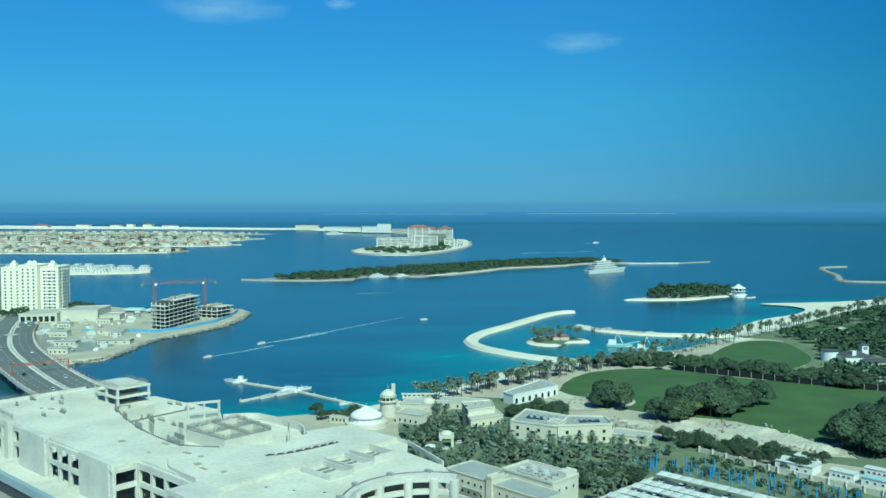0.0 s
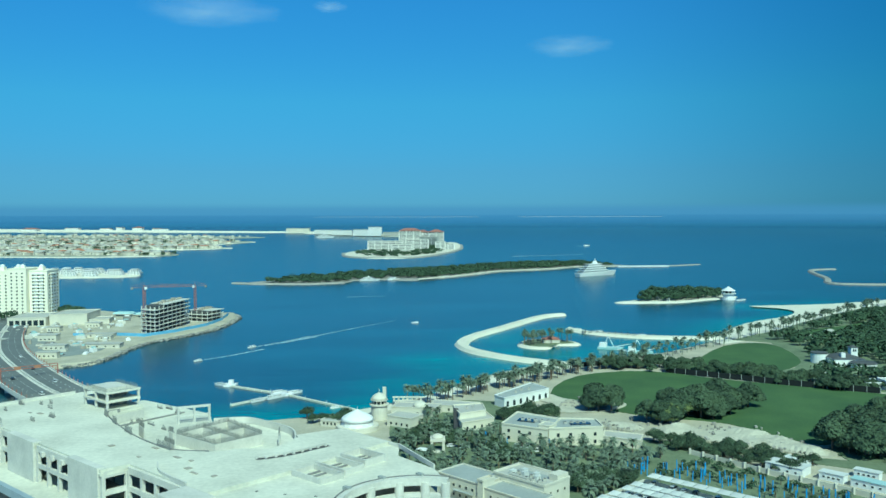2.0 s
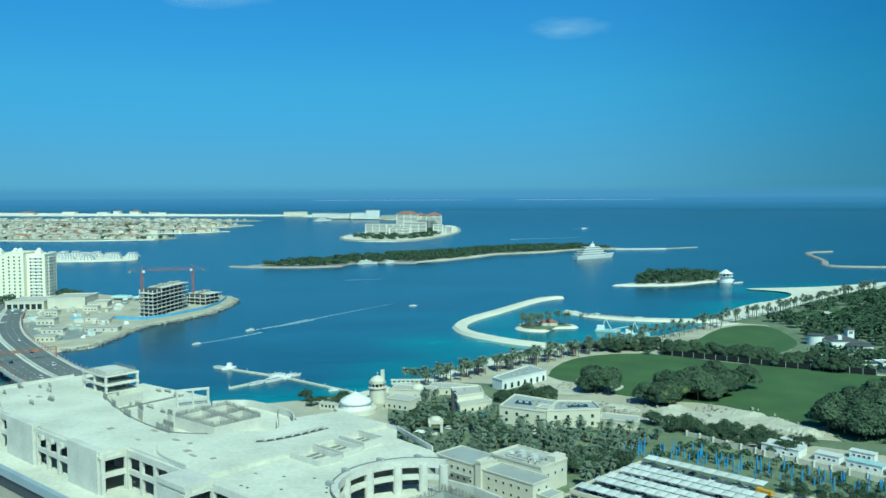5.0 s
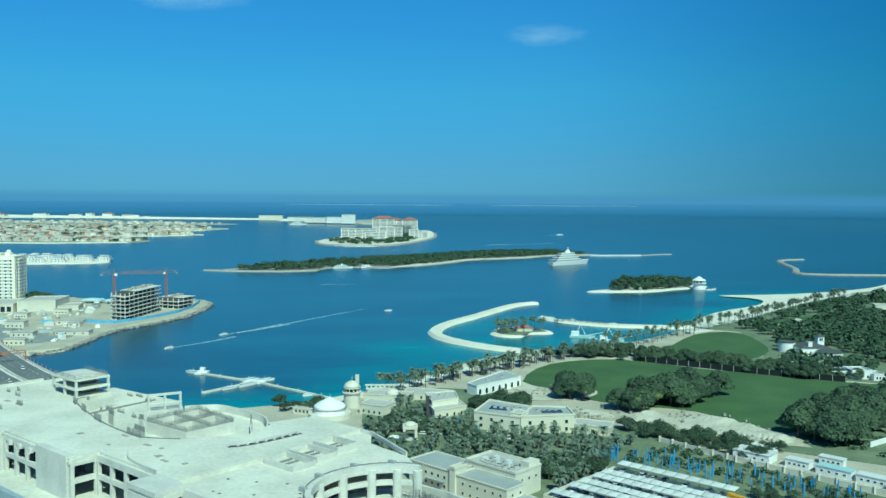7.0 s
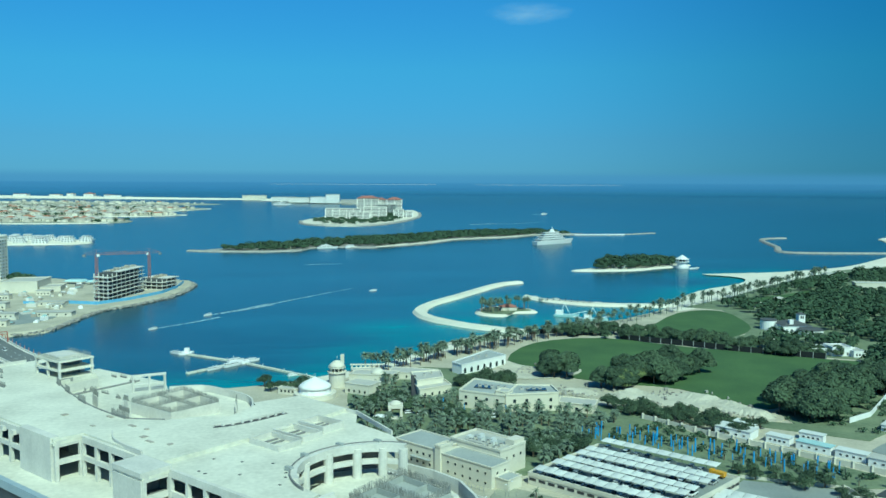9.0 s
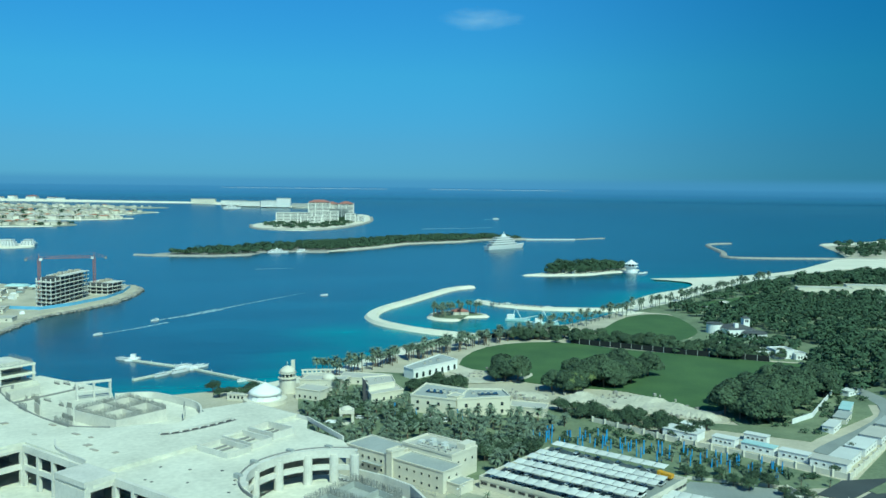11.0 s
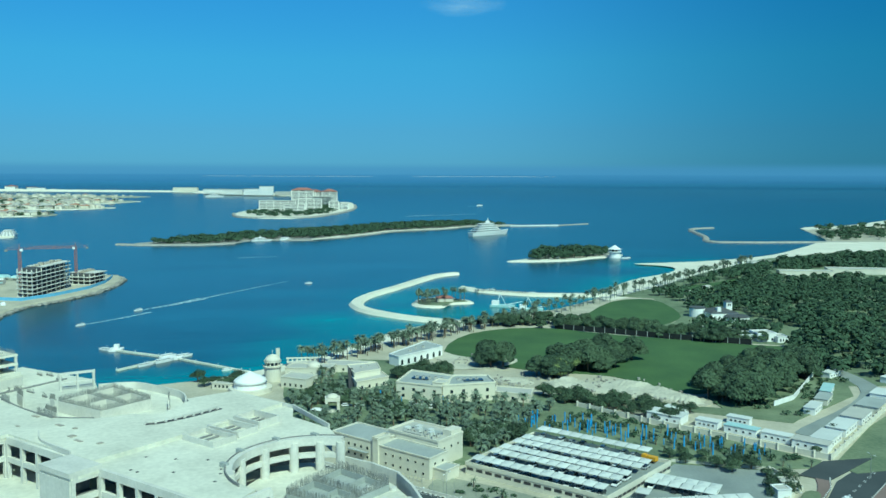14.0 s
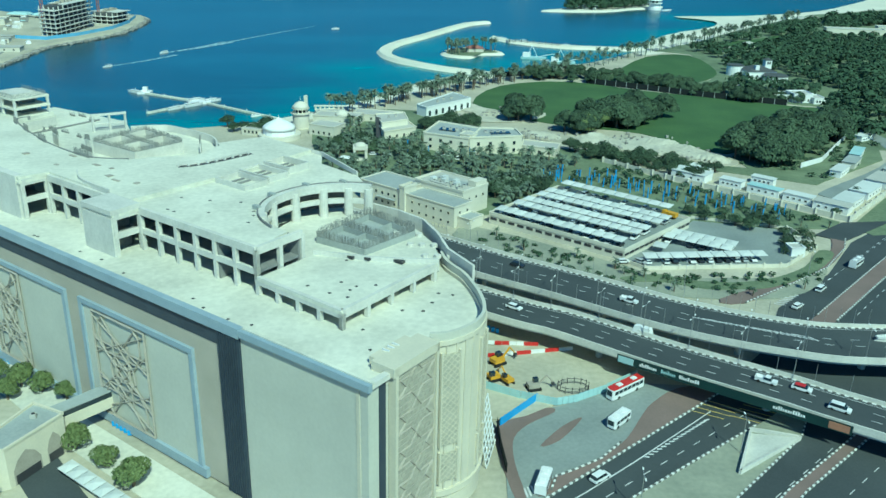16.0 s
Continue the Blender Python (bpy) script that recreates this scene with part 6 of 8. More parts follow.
# white arcaded house near the beach
h = thing("arcaded_house", (52, 500, 1.2), "low white house with arched openings", "building")
block(h, [(35, 486), (40, 478), (69, 504), (60, 521)], 1.0, 7.0, WHITE, ROOFGREY, 0.6)
for k in range(7):
    t = (k + 0.5) / 7
    x, y = 40 + 29 * t, 478 + 26 * t
    b = Build()
    s, d = Vector((0.667, -0.745)) * 0.08, Vector((0.745, 0.667))
    arc = [(-1.0, 0), (1.0, 0), (1.0, 2.2)] + [(math.cos(radians(a)), 2.2 + math.sin(radians(a))) for a in range(15, 180, 30)] + [(-1.0, 2.2)]
    b.add([(x + d.x * u + s.x, y + d.y * u + s.y, 1.9 + z) for u, z in arc], [tuple(range(len(arc)))])
    b.make("arched_window", GLASS, h)
units(h, [(48, 494), (52, 500), (57, 503)], 7.1, 1.5)

# gabled house with a dark roof
h = thing("gabled_house", (20, 440, 1.2), "cream house with a stepped terrace and dark gable", "building")
block(h, [(14, 424), (31, 434), (27, 450), (11, 441)], 1.0, 6.2, YELLOWSTUCCO, ROOFPALE, 0.6)
block(h, [(13, 432), (27, 440), (26, 456), (10, 452)], 1.0, 9.0, YELLOWSTUCCO, ROOFPALE, 0.6)
Build().add([(10, 428, 1), (10, 452, 1), (10, 440, 10.5), (14, 426, 1), (12.5, 452, 1), (12.5, 441, 10.0)], [(0, 1, 2), (5, 4, 3), (0, 2, 5, 3), (1, 4, 5, 2)]).make("gable", DARKMETAL, h, "dark gable wall")
windows(h, (14, 424), (31, 434), (2.4,), 4, 1.4, 1.8)
units(h, [(17, 444), (21, 448)], 9.1, 1.3)

# domed beach club: tower, tent and low terraces
h = thing("domed_tower", (-30, 455, 1.2), "cream round tower with a pale ribbed dome", "tower")
Build().cyl(-30, 455, 1, 9, 4.6, 4.4, 20).make("shaft", STUCCO, h)
Build().cyl(-30, 455, 9, 9.6, 5.3, n=20).make("gallery", STUCCO, h)
for k in range(10):
    a = 2 * math.pi * k / 10
    Build().cyl(-30 + 3.6 * math.cos(a), 455 + 3.6 * math.sin(a), 9.6, 11.6, 0.35, n=6).make("column", STUCCO, h)
Build().cyl(-30, 455, 9.6, 11.6, 2.6, n=14).make("lantern", GLASS, h)
Build().cyl(-30, 455, 11.6, 12.1, 4.7, n=20).make("cornice", STUCCO, h)
Build().dome(-30, 455, 12.1, 4.4, 3.6, 20, 6, 1.5).make("dome", STUCCO, h, smooth=True)
Build().cyl(-30, 455, 16.4, 18.0, 0.2, 0.05, 6).make("finial", STUCCO, h)
Build().box(-28.6, 462, 1, -26.6, 464, 17).make("chimney", STUCCO, h)
h = thing("tent_pavilion", (-40, 434, 1.2), "bright white peaked tent roof on a round terrace", "tent")
Build().cyl(-40, 434, 1, 3.4, 11, n=24).make("terrace", STUCCO, h)
Build().cyl(-40, 434, 3.4, 6.0, 8.5, 8.0, 16).make("canopy_skirt", WHITE, h)
Build().dome(-40, 434, 6.0, 8.8, 5.8, 16, 6, 3.2).make("canopy", WHITE, h, smooth=True)
Build().cyl(-40, 434, 11, 13, 0.15, 0.05, 6).make("mast", WHITE, h)
h = thing("beach_club", (-12, 462, 1.2), "low cream beach club with flat terraces", "building")
for pts, z in (([(-25, 440), (-12, 432), (-6, 442), (-20, 450)], 6.5), ([(-24, 462), (0, 458), (4, 468), (-20, 474)], 6.0), ([(-2, 470), (24, 466), (26, 476), (0, 484)], 5.0), ([(-22, 478), (-6, 480), (-8, 490), (-24, 486)], 4.0), ([(-60, 440), (-50, 436), (-46, 444), (-56, 450)], 4.2)):
    block(h, pts, 1.0, z, STUCCO, ROOFPALE, 0.5)
    windows(h, pts[0], pts[1], (2.2,), 4, 1.3, 1.6)
Build().dome(-8, 464, 6.1, 4, 2.8, 16).make("dome", STUCCO, h, smooth=True)
for k in range(7):
    Build().box(-24 + k * 2.6, 488, 1.2, -23 + k * 2.6, 489, 5.5).make("pillar", STUCCO, h)
Build().box(-24.5, 487.6, 5.5, -6, 489.4, 6.1).make("beam", STUCCO, h)

# gazebo in the palm garden
h = thing("gazebo", (1.5, 391, 1.2), "small cream domed gazebo on four pillars", "gazebo")
Build().box(-2, 387.5, 1.0, 5, 394.5, 1.8).make("base", STUCCO, h)
for x in (-1.2, 4.2):
    for y in (388.3, 393.7):
        Build().box(x - 0.6, y - 0.6, 1.8, x + 0.6, y + 0.6, 6.6).make("pillar", STUCCO, h)
Build().box(-2, 387.5, 6.6, 5, 394.5, 7.8).make("entablature", STUCCO, h)
Build().dome(1.5, 391, 7.8, 2.9, 1.9, 16).make("dome", STUCCO, h, smooth=True)
tagged(Build().prism([(-9, 386), (-3, 383), (-1, 387), (-7, 390)], 3.6, 4.0, 0.6).make("sunshade", WHITE), "white fabric sunshade in the garden", "sunshade")

# white villa in the woods
h = thing("villa", (300, 608, 1.4), "large white villa with grey roofs and a tower", "villa")
Build().cyl(287, 622, 1, 8.6, 6, n=20).make("round_wing", WHITE, h)
Build().cyl(287, 622, 8.6, 9.2, 6.3, n=20).make("roof", ROOFDARK, h)
Build().box(290, 604, 1, 312, 624, 6.8).make("wall", WHITE, h)
Build().hip(290, 604, 6.8, 312, 624, 3.6).make("roof", ROOFDARK, h)
Build().cyl(308, 598, 1, 5.2, 9, n=22).make("round_wing", WHITE, h)
Build().cyl(308, 598, 5.2, 6.2, 9.3, 7.5, 22).make("roof", ROOFDARK, h)
Build().box(311, 622, 1, 316, 627, 12.5).make("tower", WHITE, h)
Build().hip(311, 622, 12.5, 316, 627, 1.6, 0.6).make("roof", ROOFDARK, h)
windows(h, (311, 622), (316, 622), (9.2,), 2, 1.3, 2.2, material=WHITE)
windows(h, (290, 604), (312, 604), (2.4,), 5, 1.4, 2.0, material=WHITE)
Build().box(296, 606, 6.8, 299, 609, 11).make("chimney", WHITE, h)
h = thing("villa", (287, 528, 1.4), "white low villa with stepped walls", "villa")
for x0, y0, x1, y1, z in ((272, 524, 284, 536, 5.5), (283, 520, 296, 532, 7.0), (295, 516, 303, 528, 5.0)):
    block(h, [(x0, y0), (x1, y0), (x1, y1), (x0, y1)], 1.0, z, WHITE, ROOFPALE, 0.6)
    windows(h, (x0, y0), (x1, y0), (2.2,), 3, 1.3, 1.8, material=WHITE)
tagged(Build().prism([(262, 576), (272, 572), (275, 578), (266, 583)], 1.4, 4.0, 0.8).make("pool_shelter", WHITE), "low white shelter beside the trees", "shelter")
h = thing("long_pavilion", (640, 900, 1.4), "long low white building among trees", "building")
for pts, z in (([(498, 873), (555, 858), (559, 872), (502, 887)], 6), ([(560, 880), (640, 856), (646, 872), (566, 896)], 7), ([(650, 852), (730, 840), (734, 858), (654, 868)], 6), ([(742, 830), (800, 822), (804, 840), (746, 848)], 6)):
    block(h, pts, 1.0, z, STUCCO, ROOFGREY, 0.8)
h = thing("beach_pavilion", (1420, 1560, 1.4), "distant white flat-roofed pavilion", "building")
block(h, [(1250, 1480), (1500, 1500), (1500, 1540), (1250, 1520)], 1.0, 26, WHITE, ROOFPALE, 1)
for k, (x, y) in enumerate(((520, 1000), (530, 990), (548, 996), (565, 985), (585, 990), (330, 735), (365, 770), (470, 720), (520, 760), (600, 720), (420, 640))):
    hut = thing("beach_hut", (x, y, 1.4), "small pale hut near the beach", "hut", "beach huts")
    Build().box(x - 5, y - 4, 1.2, x + 5, y + 4, 4.6).make("wall", WHITE, hut)
    Build().hip(x - 5, y - 4, 4.6, x + 5, y + 4, 1.6).make("roof", ROOFPALE, hut)

# black mesh fence across the lawn
f = thing("mesh_fence", (220, 545, 1.4), "black mesh screen fence with pale posts", "fence")
line = smooth_line([(162, 586), (171, 578), (198, 560), (232, 536), (275, 512)], 4)
for a, b in zip(line, line[1:]):
    Build().wall(a, b, 0.1, 1.5, 5.2).make("panel", BLACKMESH, f)
for x, y, hd in along(line, 7.5):
    Build().box(x - 0.16, y - 0.16, 1.4, x + 0.16, y + 0.16, 5.4).make("post", ROOFGREY, f)
f = thing("mesh_fence", (130, 610, 1.4), "black mesh fence by the lagoon", "fence")
for a, b in (((100, 606), (118, 612)), ((118, 612), (140, 618))):
    Build().wall(a, b, 0.1, 1.4, 5.0).make("panel", BLACKMESH, f)

# pavilion on the small island
h = thing("island_pavilion", (386, 1098, 1), "white two-storey pavilion with a peaked roof", "pavilion")
Build().cyl(386, 1098, 0, 3, 9, n=16).make("base", WHITE, h)
Build().cyl(386, 1098, 3, 8, 7, n=16).make("lower_storey", WHITE, h)
Build().cyl(386, 1098, 8, 8.6, 9.5, n=16).make("balcony", WHITE, h)
for k in range(10):
    a = 2 * math.pi * k / 10
    Build().cyl(386 + 7.5 * math.cos(a), 1098 + 7.5 * math.sin(a), 8.6, 12, 0.5, n=6).make("column", WHITE, h)
Build().cyl(386, 1098, 8.6, 12, 4.5, n=12).make("lantern", GLASS, h)
Build().cyl(386, 1098, 12, 13, 9.5, 7.5, 16).make("eaves", WHITE, h)
Build().cyl(386, 1098, 13, 17.5, 7.2, 0.4, 16).make("roof", WHITE, h)
for x, y in ((290, 1085), (300, 1075), (282, 1105)):
    g = thing("parasol_hut", (x, y, 1.6), "small white pointed beach hut", "hut", "island huts")
    Build().cyl(x, y, 1.2, 5, 2.6, n=10).make("wall", WHITE, g)
    Build().cyl(x, y, 5, 8, 4, 0.2, 10).make("roof", WHITE, g)
h = thing("islet_house", (100, 726, 1.6), "low red-roofed house among palms", "house")
Build().box(94, 720, 1.4, 108, 730, 4.6).make("wall", STUCCO, h)
Build().hip(94, 720, 4.6, 108, 730, 2.4).make("roof", ROOFRED, h)

# ---- two-level car park with shade roofs ----
cp = thing("car_park", (88, 296, 1.2), "two-level cream concrete car park with ramps", "car park")
CPD = [(50, 301), (84, 333), (126, 292), (91, 261)]
Build().prism([(50, 301), (84, 333), (126, 292), (91, 261)], 1.0, 4.6).make("lower_level", STUCCO, cp)
Build().prism(offset_loop(CPD, -0.2), 4.6, 4.75).make("deck", ASPHALTOLD, cp, "grey parking deck")
for a, b in zip(CPD, CPD[1:] + CPD[:1]):
    Build().wall(a, b, 0.45, 4.6, 6.0).make("parapet", STUCCO, cp)
for (ax, ay), (bx, by) in ((CPD[0], CPD[3]), (CPD[3], CPD[2])):
    for k in range(14):
        t = (k + 0.5) / 14
        x, y = ax + (bx - ax) * t, ay + (by - ay) * t
        d = Vector((bx - ax, by - ay)).normalized() * 1.4
        s = Vector((d.y, -d.x)).normalized() * 0.06
        o = s if (x + s.x * 100 - 88) ** 2 + (y + s.y * 100 - 296) ** 2 > (x - 88) ** 2 + (y - 296) ** 2 else -s
        # added dark panel imitates the shade inside an opening; the wall is solid
        Build().wall((x - d.x + o.x, y - d.y + o.y), (x + d.x + o.x, y + d.y + o.y), 0.1, 3.0, 4.0).make("opening", DARKMETAL, cp)
tagged(Build().prism([(91, 262), (96, 254), (146, 254), (165, 270), (164, 288), (131, 300)], 1.3, 1.62).make("parking_lot", ASPHALTOLD), "grey surface parking lot", "parking lot", kind="structure")


def carport(p, q, width, z, n, base, back=1):
    """A row of white shade panels on posts, p to q along one edge."""
    c = thing("carport", (*p, base), "row of white shade panels on slim posts", "carport", "parking shades")
    p, q = Vector(p), Vector(q)
    d = (q - p) / n
    s = Vector((-d.y, d.x)).normalized() * width * back
    for i in range(n):
        a, b = p + d * (i + 0.03), p + d * (i + 0.97)
        mid = (a + b) / 2
        v = [(a.x, a.y, z), (b.x, b.y, z), ((b + s).x, (b + s).y, z + 0.35), ((a + s).x, (a + s).y, z + 0.35), (mid.x + s.x / 2, mid.y + s.y / 2, z + 0.55)]
        low = [(x, y, k - 0.1) for x, y, k in v[:4]]
        Build().add(v + low, [(0, 1, 4), (1, 2, 4), (2, 3, 4), (3, 0, 4), (8, 7, 6, 5), (0, 5, 6, 1), (1, 6, 7, 2), (2, 7, 8, 3), (3, 8, 5, 0)]).make("shade_panel", CANOPY, c)
        m = p + d * i + s * 0.5
        Build().tube((m.x, m.y, base), (m.x, m.y, z + 0.2), 0.09, 5).make("post", POLE, c)
    return c


carport((51.5, 299.5), (90.5, 263), 4.6, 7.6, 13, 4.7)
carport((59.5, 306.5), (98.5, 270.5), 4.3, 7.6, 13, 4.7)
carport((64.5, 311), (103.0, 274.5), 4.3, 7.6, 13, 4.7)
carport((71, 317), (110, 281), 4.3, 7.6, 13, 4.7)
carport((75.5, 321.5), (114.5, 285), 4.3, 7.6, 13, 4.7)
carport((84, 329.5), (119, 296), 4.6, 8.2, 10, 4.7)
carport((110, 277), (129.5, 262), 5.0, 4.2, 6, 1.6)
carport((114, 281), (133, 266), 4.6, 4.2, 6, 1.6)
carport((97, 256.5), (141, 257.0), 4.4, 4.2, 9, 1.6)
carport((103, 268), (107, 265), 4.5, 4.2, 1, 1.6)
w = thing("boundary_wall", (140, 256, 1.2), "low cream boundary wall of the parking lot", "wall")
for a, b in (((92, 259), (96, 253.5)), ((96, 253.5), (146, 253.5)), ((146, 253.5), (166, 270)), ((166, 270), (165, 289)), ((165, 289), (131, 303))):
    Build().wall(a, b, 0.3, 1.2, 2.6).make("wall_panel", STUCCO, w)
for x, y, hd in along([(96, 253.5), (146, 253.5), (166, 270), (165, 289), (131, 303)], 6):
    Build().box(x - 0.35, y - 0.35, 1.2, x + 0.35, y + 0.35, 3.0).make("pillar", STUCCO, w)
h = thing("gatehouse", (155, 266, 1.3), "small white gatehouse with a flat roof", "hut")
block(h, [(152, 262), (157, 262), (157, 267), (152, 267)], 1.2, 4.6, WHITE, ROOFPALE, 0.3)
block(h, [(158, 270), (163, 269), (164, 274), (159, 275)], 1.2, 4.2, STUCCO, ROOFPALE, 0.3)

# blue-wrapped posts in rows
rnd = random.Random(77)
post = thing("wrapped_post", (0, 0, 0), "bright blue wrapped post in the garden", "post", "blue posts")
Build().cyl(0, 0, 0, 4.6, 0.3, 0.24, 8).make("wrapping", BLUEPLASTIC, post)
Build().cyl(0, 0, 4.6, 5.0, 0.16, 0.1, 6).make("tip", BARK, post)
first = True
for line, step in (([(82, 362), (99, 358), (119, 348)], 2.2), ([(86, 352), (112, 343), (139, 330), (156, 316), (172, 303)], 2.9), ([(112, 336), (140, 318), (170, 294)], 4.5), ([(20, 405), (34, 400)], 7.0), ([(52, 394), (60, 390)], 3)):
    for x, y, hd in along(line, step):
        x, y, s = x + rnd.uniform(-3, 3), y + rnd.uniform(-3, 3), rnd.uniform(0.75, 1.3)
        m = Matrix.Translation((x, y, 1.4)) @ pose(0, 0, 0, rnd.uniform(-3, 3), rnd.uniform(-3, 3), 0) @ Matrix.Scale(s, 4)
        c = post if first else copy_thing(post, Matrix.Identity(4))
        c.matrix_basis = m
        first = False

# walled compound with white site huts
w = thing("compound_wall", (192, 300, 1.2), "long cream compound wall with pillars", "wall")
for a, b in (((118, 384), (142, 353)), ((142, 353), (194, 297)), ((194, 297), (290, 386))):
    Build().wall(a, b, 0.4, 1.2, 3.5).make("wall_panel", STUCCO, w)
    for x, y, hd in along([a, b], 7):
        Build().box(x - 0.5, y - 0.5, 1.2, x + 0.5, y + 0.5, 4.0).make("pillar", STUCCO, w)
for k, (x, y, L0, D0, H0, t, m) in enumerate(((152, 357, 16, 9, 5.0, -46, WHITE), (166, 345, 10, 5, 3.4, -47, WHITE), (176, 334, 14, 5, 3.2, -48, TEAL), (186, 323, 12, 5, 3.4, -48, WHITE), (195, 312, 14, 7, 3.6, -47, ROOFPALE), (205, 318, 16, 8, 4.4, 42, WHITE),
                                              (221, 332, 18, 8, 3.8, 42, WHITE), (238, 347, 18, 9, 3.4, 42, ROOFPALE), (256, 362, 18, 10, 3.6, 42, ROOFGREY), (274, 380, 14, 8, 3.4, 42, WHITE), (226, 362, 14, 5, 3.2, 45, WHITE), (240, 376, 14, 6, 3.2, 48, ROOFGREY),
                                              (252, 392, 18, 5, 3.0, 52, TEAL), (275, 425, 12, 5, 3.2, 30, WHITE), (300, 410, 12, 5, 3.2, 30, WHITE), (182, 348, 10, 4, 3, -46, WHITE), (160, 366, 10, 5, 3.4, -46, WHITE))):
    Lh = local(x, y, t)
    hut = thing("site_cabin", (x, y, 1.3), "flat-roofed pale prefabricated site cabin", "cabin", "site cabins")
    H0 = 2.4 + 0.25 * H0
    Build().prism(rect(Lh, -L0 / 2, -D0 / 2, L0 / 2, D0 / 2), 1.2, 1.2 + H0).make("wall", WHITE if m is not ROOFGREY else STUCCO, hut)
    Build().prism(rect(Lh, -L0 / 2 - 0.3, -D0 / 2 - 0.3, L0 / 2 + 0.3, D0 / 2 + 0.3), 1.2 + H0, 1.45 + H0).make("roof", CANOPY if m is WHITE else m, hut)
    windows(hut, Lh(-L0 / 2, -D0 / 2), Lh(L0 / 2, -D0 / 2), (2.3,), 4, 1.2, 1.0, material=WHITE)
w = thing("white_wall", (262, 400, 1.3), "white perimeter wall along the track", "wall")
for a, b in (((212, 372), (228, 382)), ((228, 382), (270, 432))):
    Build().wall(a, b, 0.3, 1.3, 4.0).make("wall_panel", WHITE, w)

# ---- gate, walkway and canopy beside the long front ----
Lg = local(-66.4, 163, 56)
h = thing("gate_building", (-70, 154, 1.2), "cream gate building with pointed arches and flat roof", "building")
block(h, [(-79, 145.5), (-70.8, 148.2), (-63.4, 161.0), (-71, 165.5)], 1.0, 10.4, CREAM, ROOFGREY, 0.5)
for (ax, ay), (bx, by), n in (((-70.8, 148.2), (-63.4, 161.0), 2),):
    d = Vector((bx - ax, by - ay)).normalized()
    s = Vector((d.y, -d.x)) * 0.06
    for k, half in ((4.6, 3.4), (11.6, 2.0)):
        c = Vector((ax, ay)) + d * k + s
        arc = [(-half, 0), (half, 0), (half, 3.6), (half * 0.62, 5.6), (0, 7.0), (-half * 0.62, 5.6), (-half, 3.6)]
        Build().add([(c.x + d.x * u, c.y + d.y * u, 1.0 + z) for u, z in arc], [tuple(range(7))]).make("arch_screen", LATTICE, h, "pointed arch with lattice screen")
        c = c + s * 0.6
        Build().add([(c.x + d.x * u, c.y + d.y * u, z) for u, z in ((-half * 0.9, 1), (half * 0.9, 1), (half * 0.9, 3.4), (-half * 0.9, 3.4))], [(0, 1, 2, 3)]).make("gateway", DARKMETAL, h)
units(h, [(-69, 160)], 10.5, 1.2)
h = thing("footbridge", (-61, 167, 8), "covered footbridge with a dark glazed top", "footbridge")
d = (Vector((-52.5, 172.5)) - Vector((-67.0, 161.5))).normalized()
a, b = Vector((-66.5, 162.5)), Vector((-55.2, 173.4))
Build().wall(a, b, 3.4, 6.0, 8.6).make("beam", CREAM, h)
Build().wall(a, b, 3.0, 8.6, 10.0).make("glazing", GLASS, h)
Build().wall(a, b, 3.6, 10.0, 10.3).make("roof", ROOFGREY, h)
for k in range(8):
    p = a + (b - a) * k / 7
    Build().box(p.x - 0.1, p.y - 0.1 - 1.3, 8.6, p.x + 0.1, p.y + 0.1 - 1.3, 10.0).make("mullion", POLE, h)
tagged(Build().prism([(-80, 168), (-70, 150), (-60, 136), (-52, 128), (-46, 133), (-56, 146), (-66, 160), (-74, 172)], 1.1, 1.35).make("service_road", ASPHALT), "grey asphalt service road", "road", kind="structure")
tagged(Build().prism([(-90, 205), (-62, 172), (-30, 143), (-2, 118), (-6, 112), (-36, 136), (-66, 164), (-96, 196)], 1.1, 1.4).make("pavement", SCREED), "pale dusty pavement along the wall", "pavement", kind="structure")
carport((-62.6, 151.4), (-46.5, 137.0), 3.4, 3.6, 7, 1.3, 1)
tagged(Build().prism([(-70, 161.5), (-66, 165), (-64, 163), (-67, 159)], 1.3, 2.2).make("flower_bed", TERRACOTTA), "reddish planting bed by the gate", "planter")
for k in range(6):
    x, y = -104 + k * 9.5, 213 - k * 8.6
    if k < 3 or k == 5:
        bar = thing("water_barrier", (x, y, 1.4), "bright blue plastic road barriers", "barrier", "blue barriers")
        for j in range(5):
            Build().box(x + j * 1.1, y - j - 0.4, 1.4, x + j * 1.1 + 0.9, y - j + 0.4, 2.5).make("segment", BLUEPLASTIC, bar)

# ---- building yard beside the flyover ----
f = thing("sheet_hoarding", (50, 174, 1.5), "pale teal sheet hoarding round the yard", "hoarding")
line = [(29, 182), (38, 176), (47, 171.8), (52, 173), (60, 176.8), (71, 184)]
for x, y, hd in along(line, 1.5):
    c, s = math.cos(radians(hd)), math.sin(radians(hd))
    Build().wall((x, y), (x + c * 1.42, y + s * 1.42), 0.12, 1.5, 3.6).make("sheet", TEAL, f)
f = thing("blue_hoarding", (37, 169, 1.5), "bright blue sheet hoarding", "hoarding")
for x, y, hd in along([(32, 164), (42, 173.5)], 1.5):
    Build().wall((x, y), (x + 0.75 * 1.4, y + 0.7 * 1.4), 0.12, 1.5, 3.6).make("sheet", BLUEPLASTIC, f)
f = thing("road_barrier", (40, 199, 1.5), "red and white plastic road barriers", "barrier")
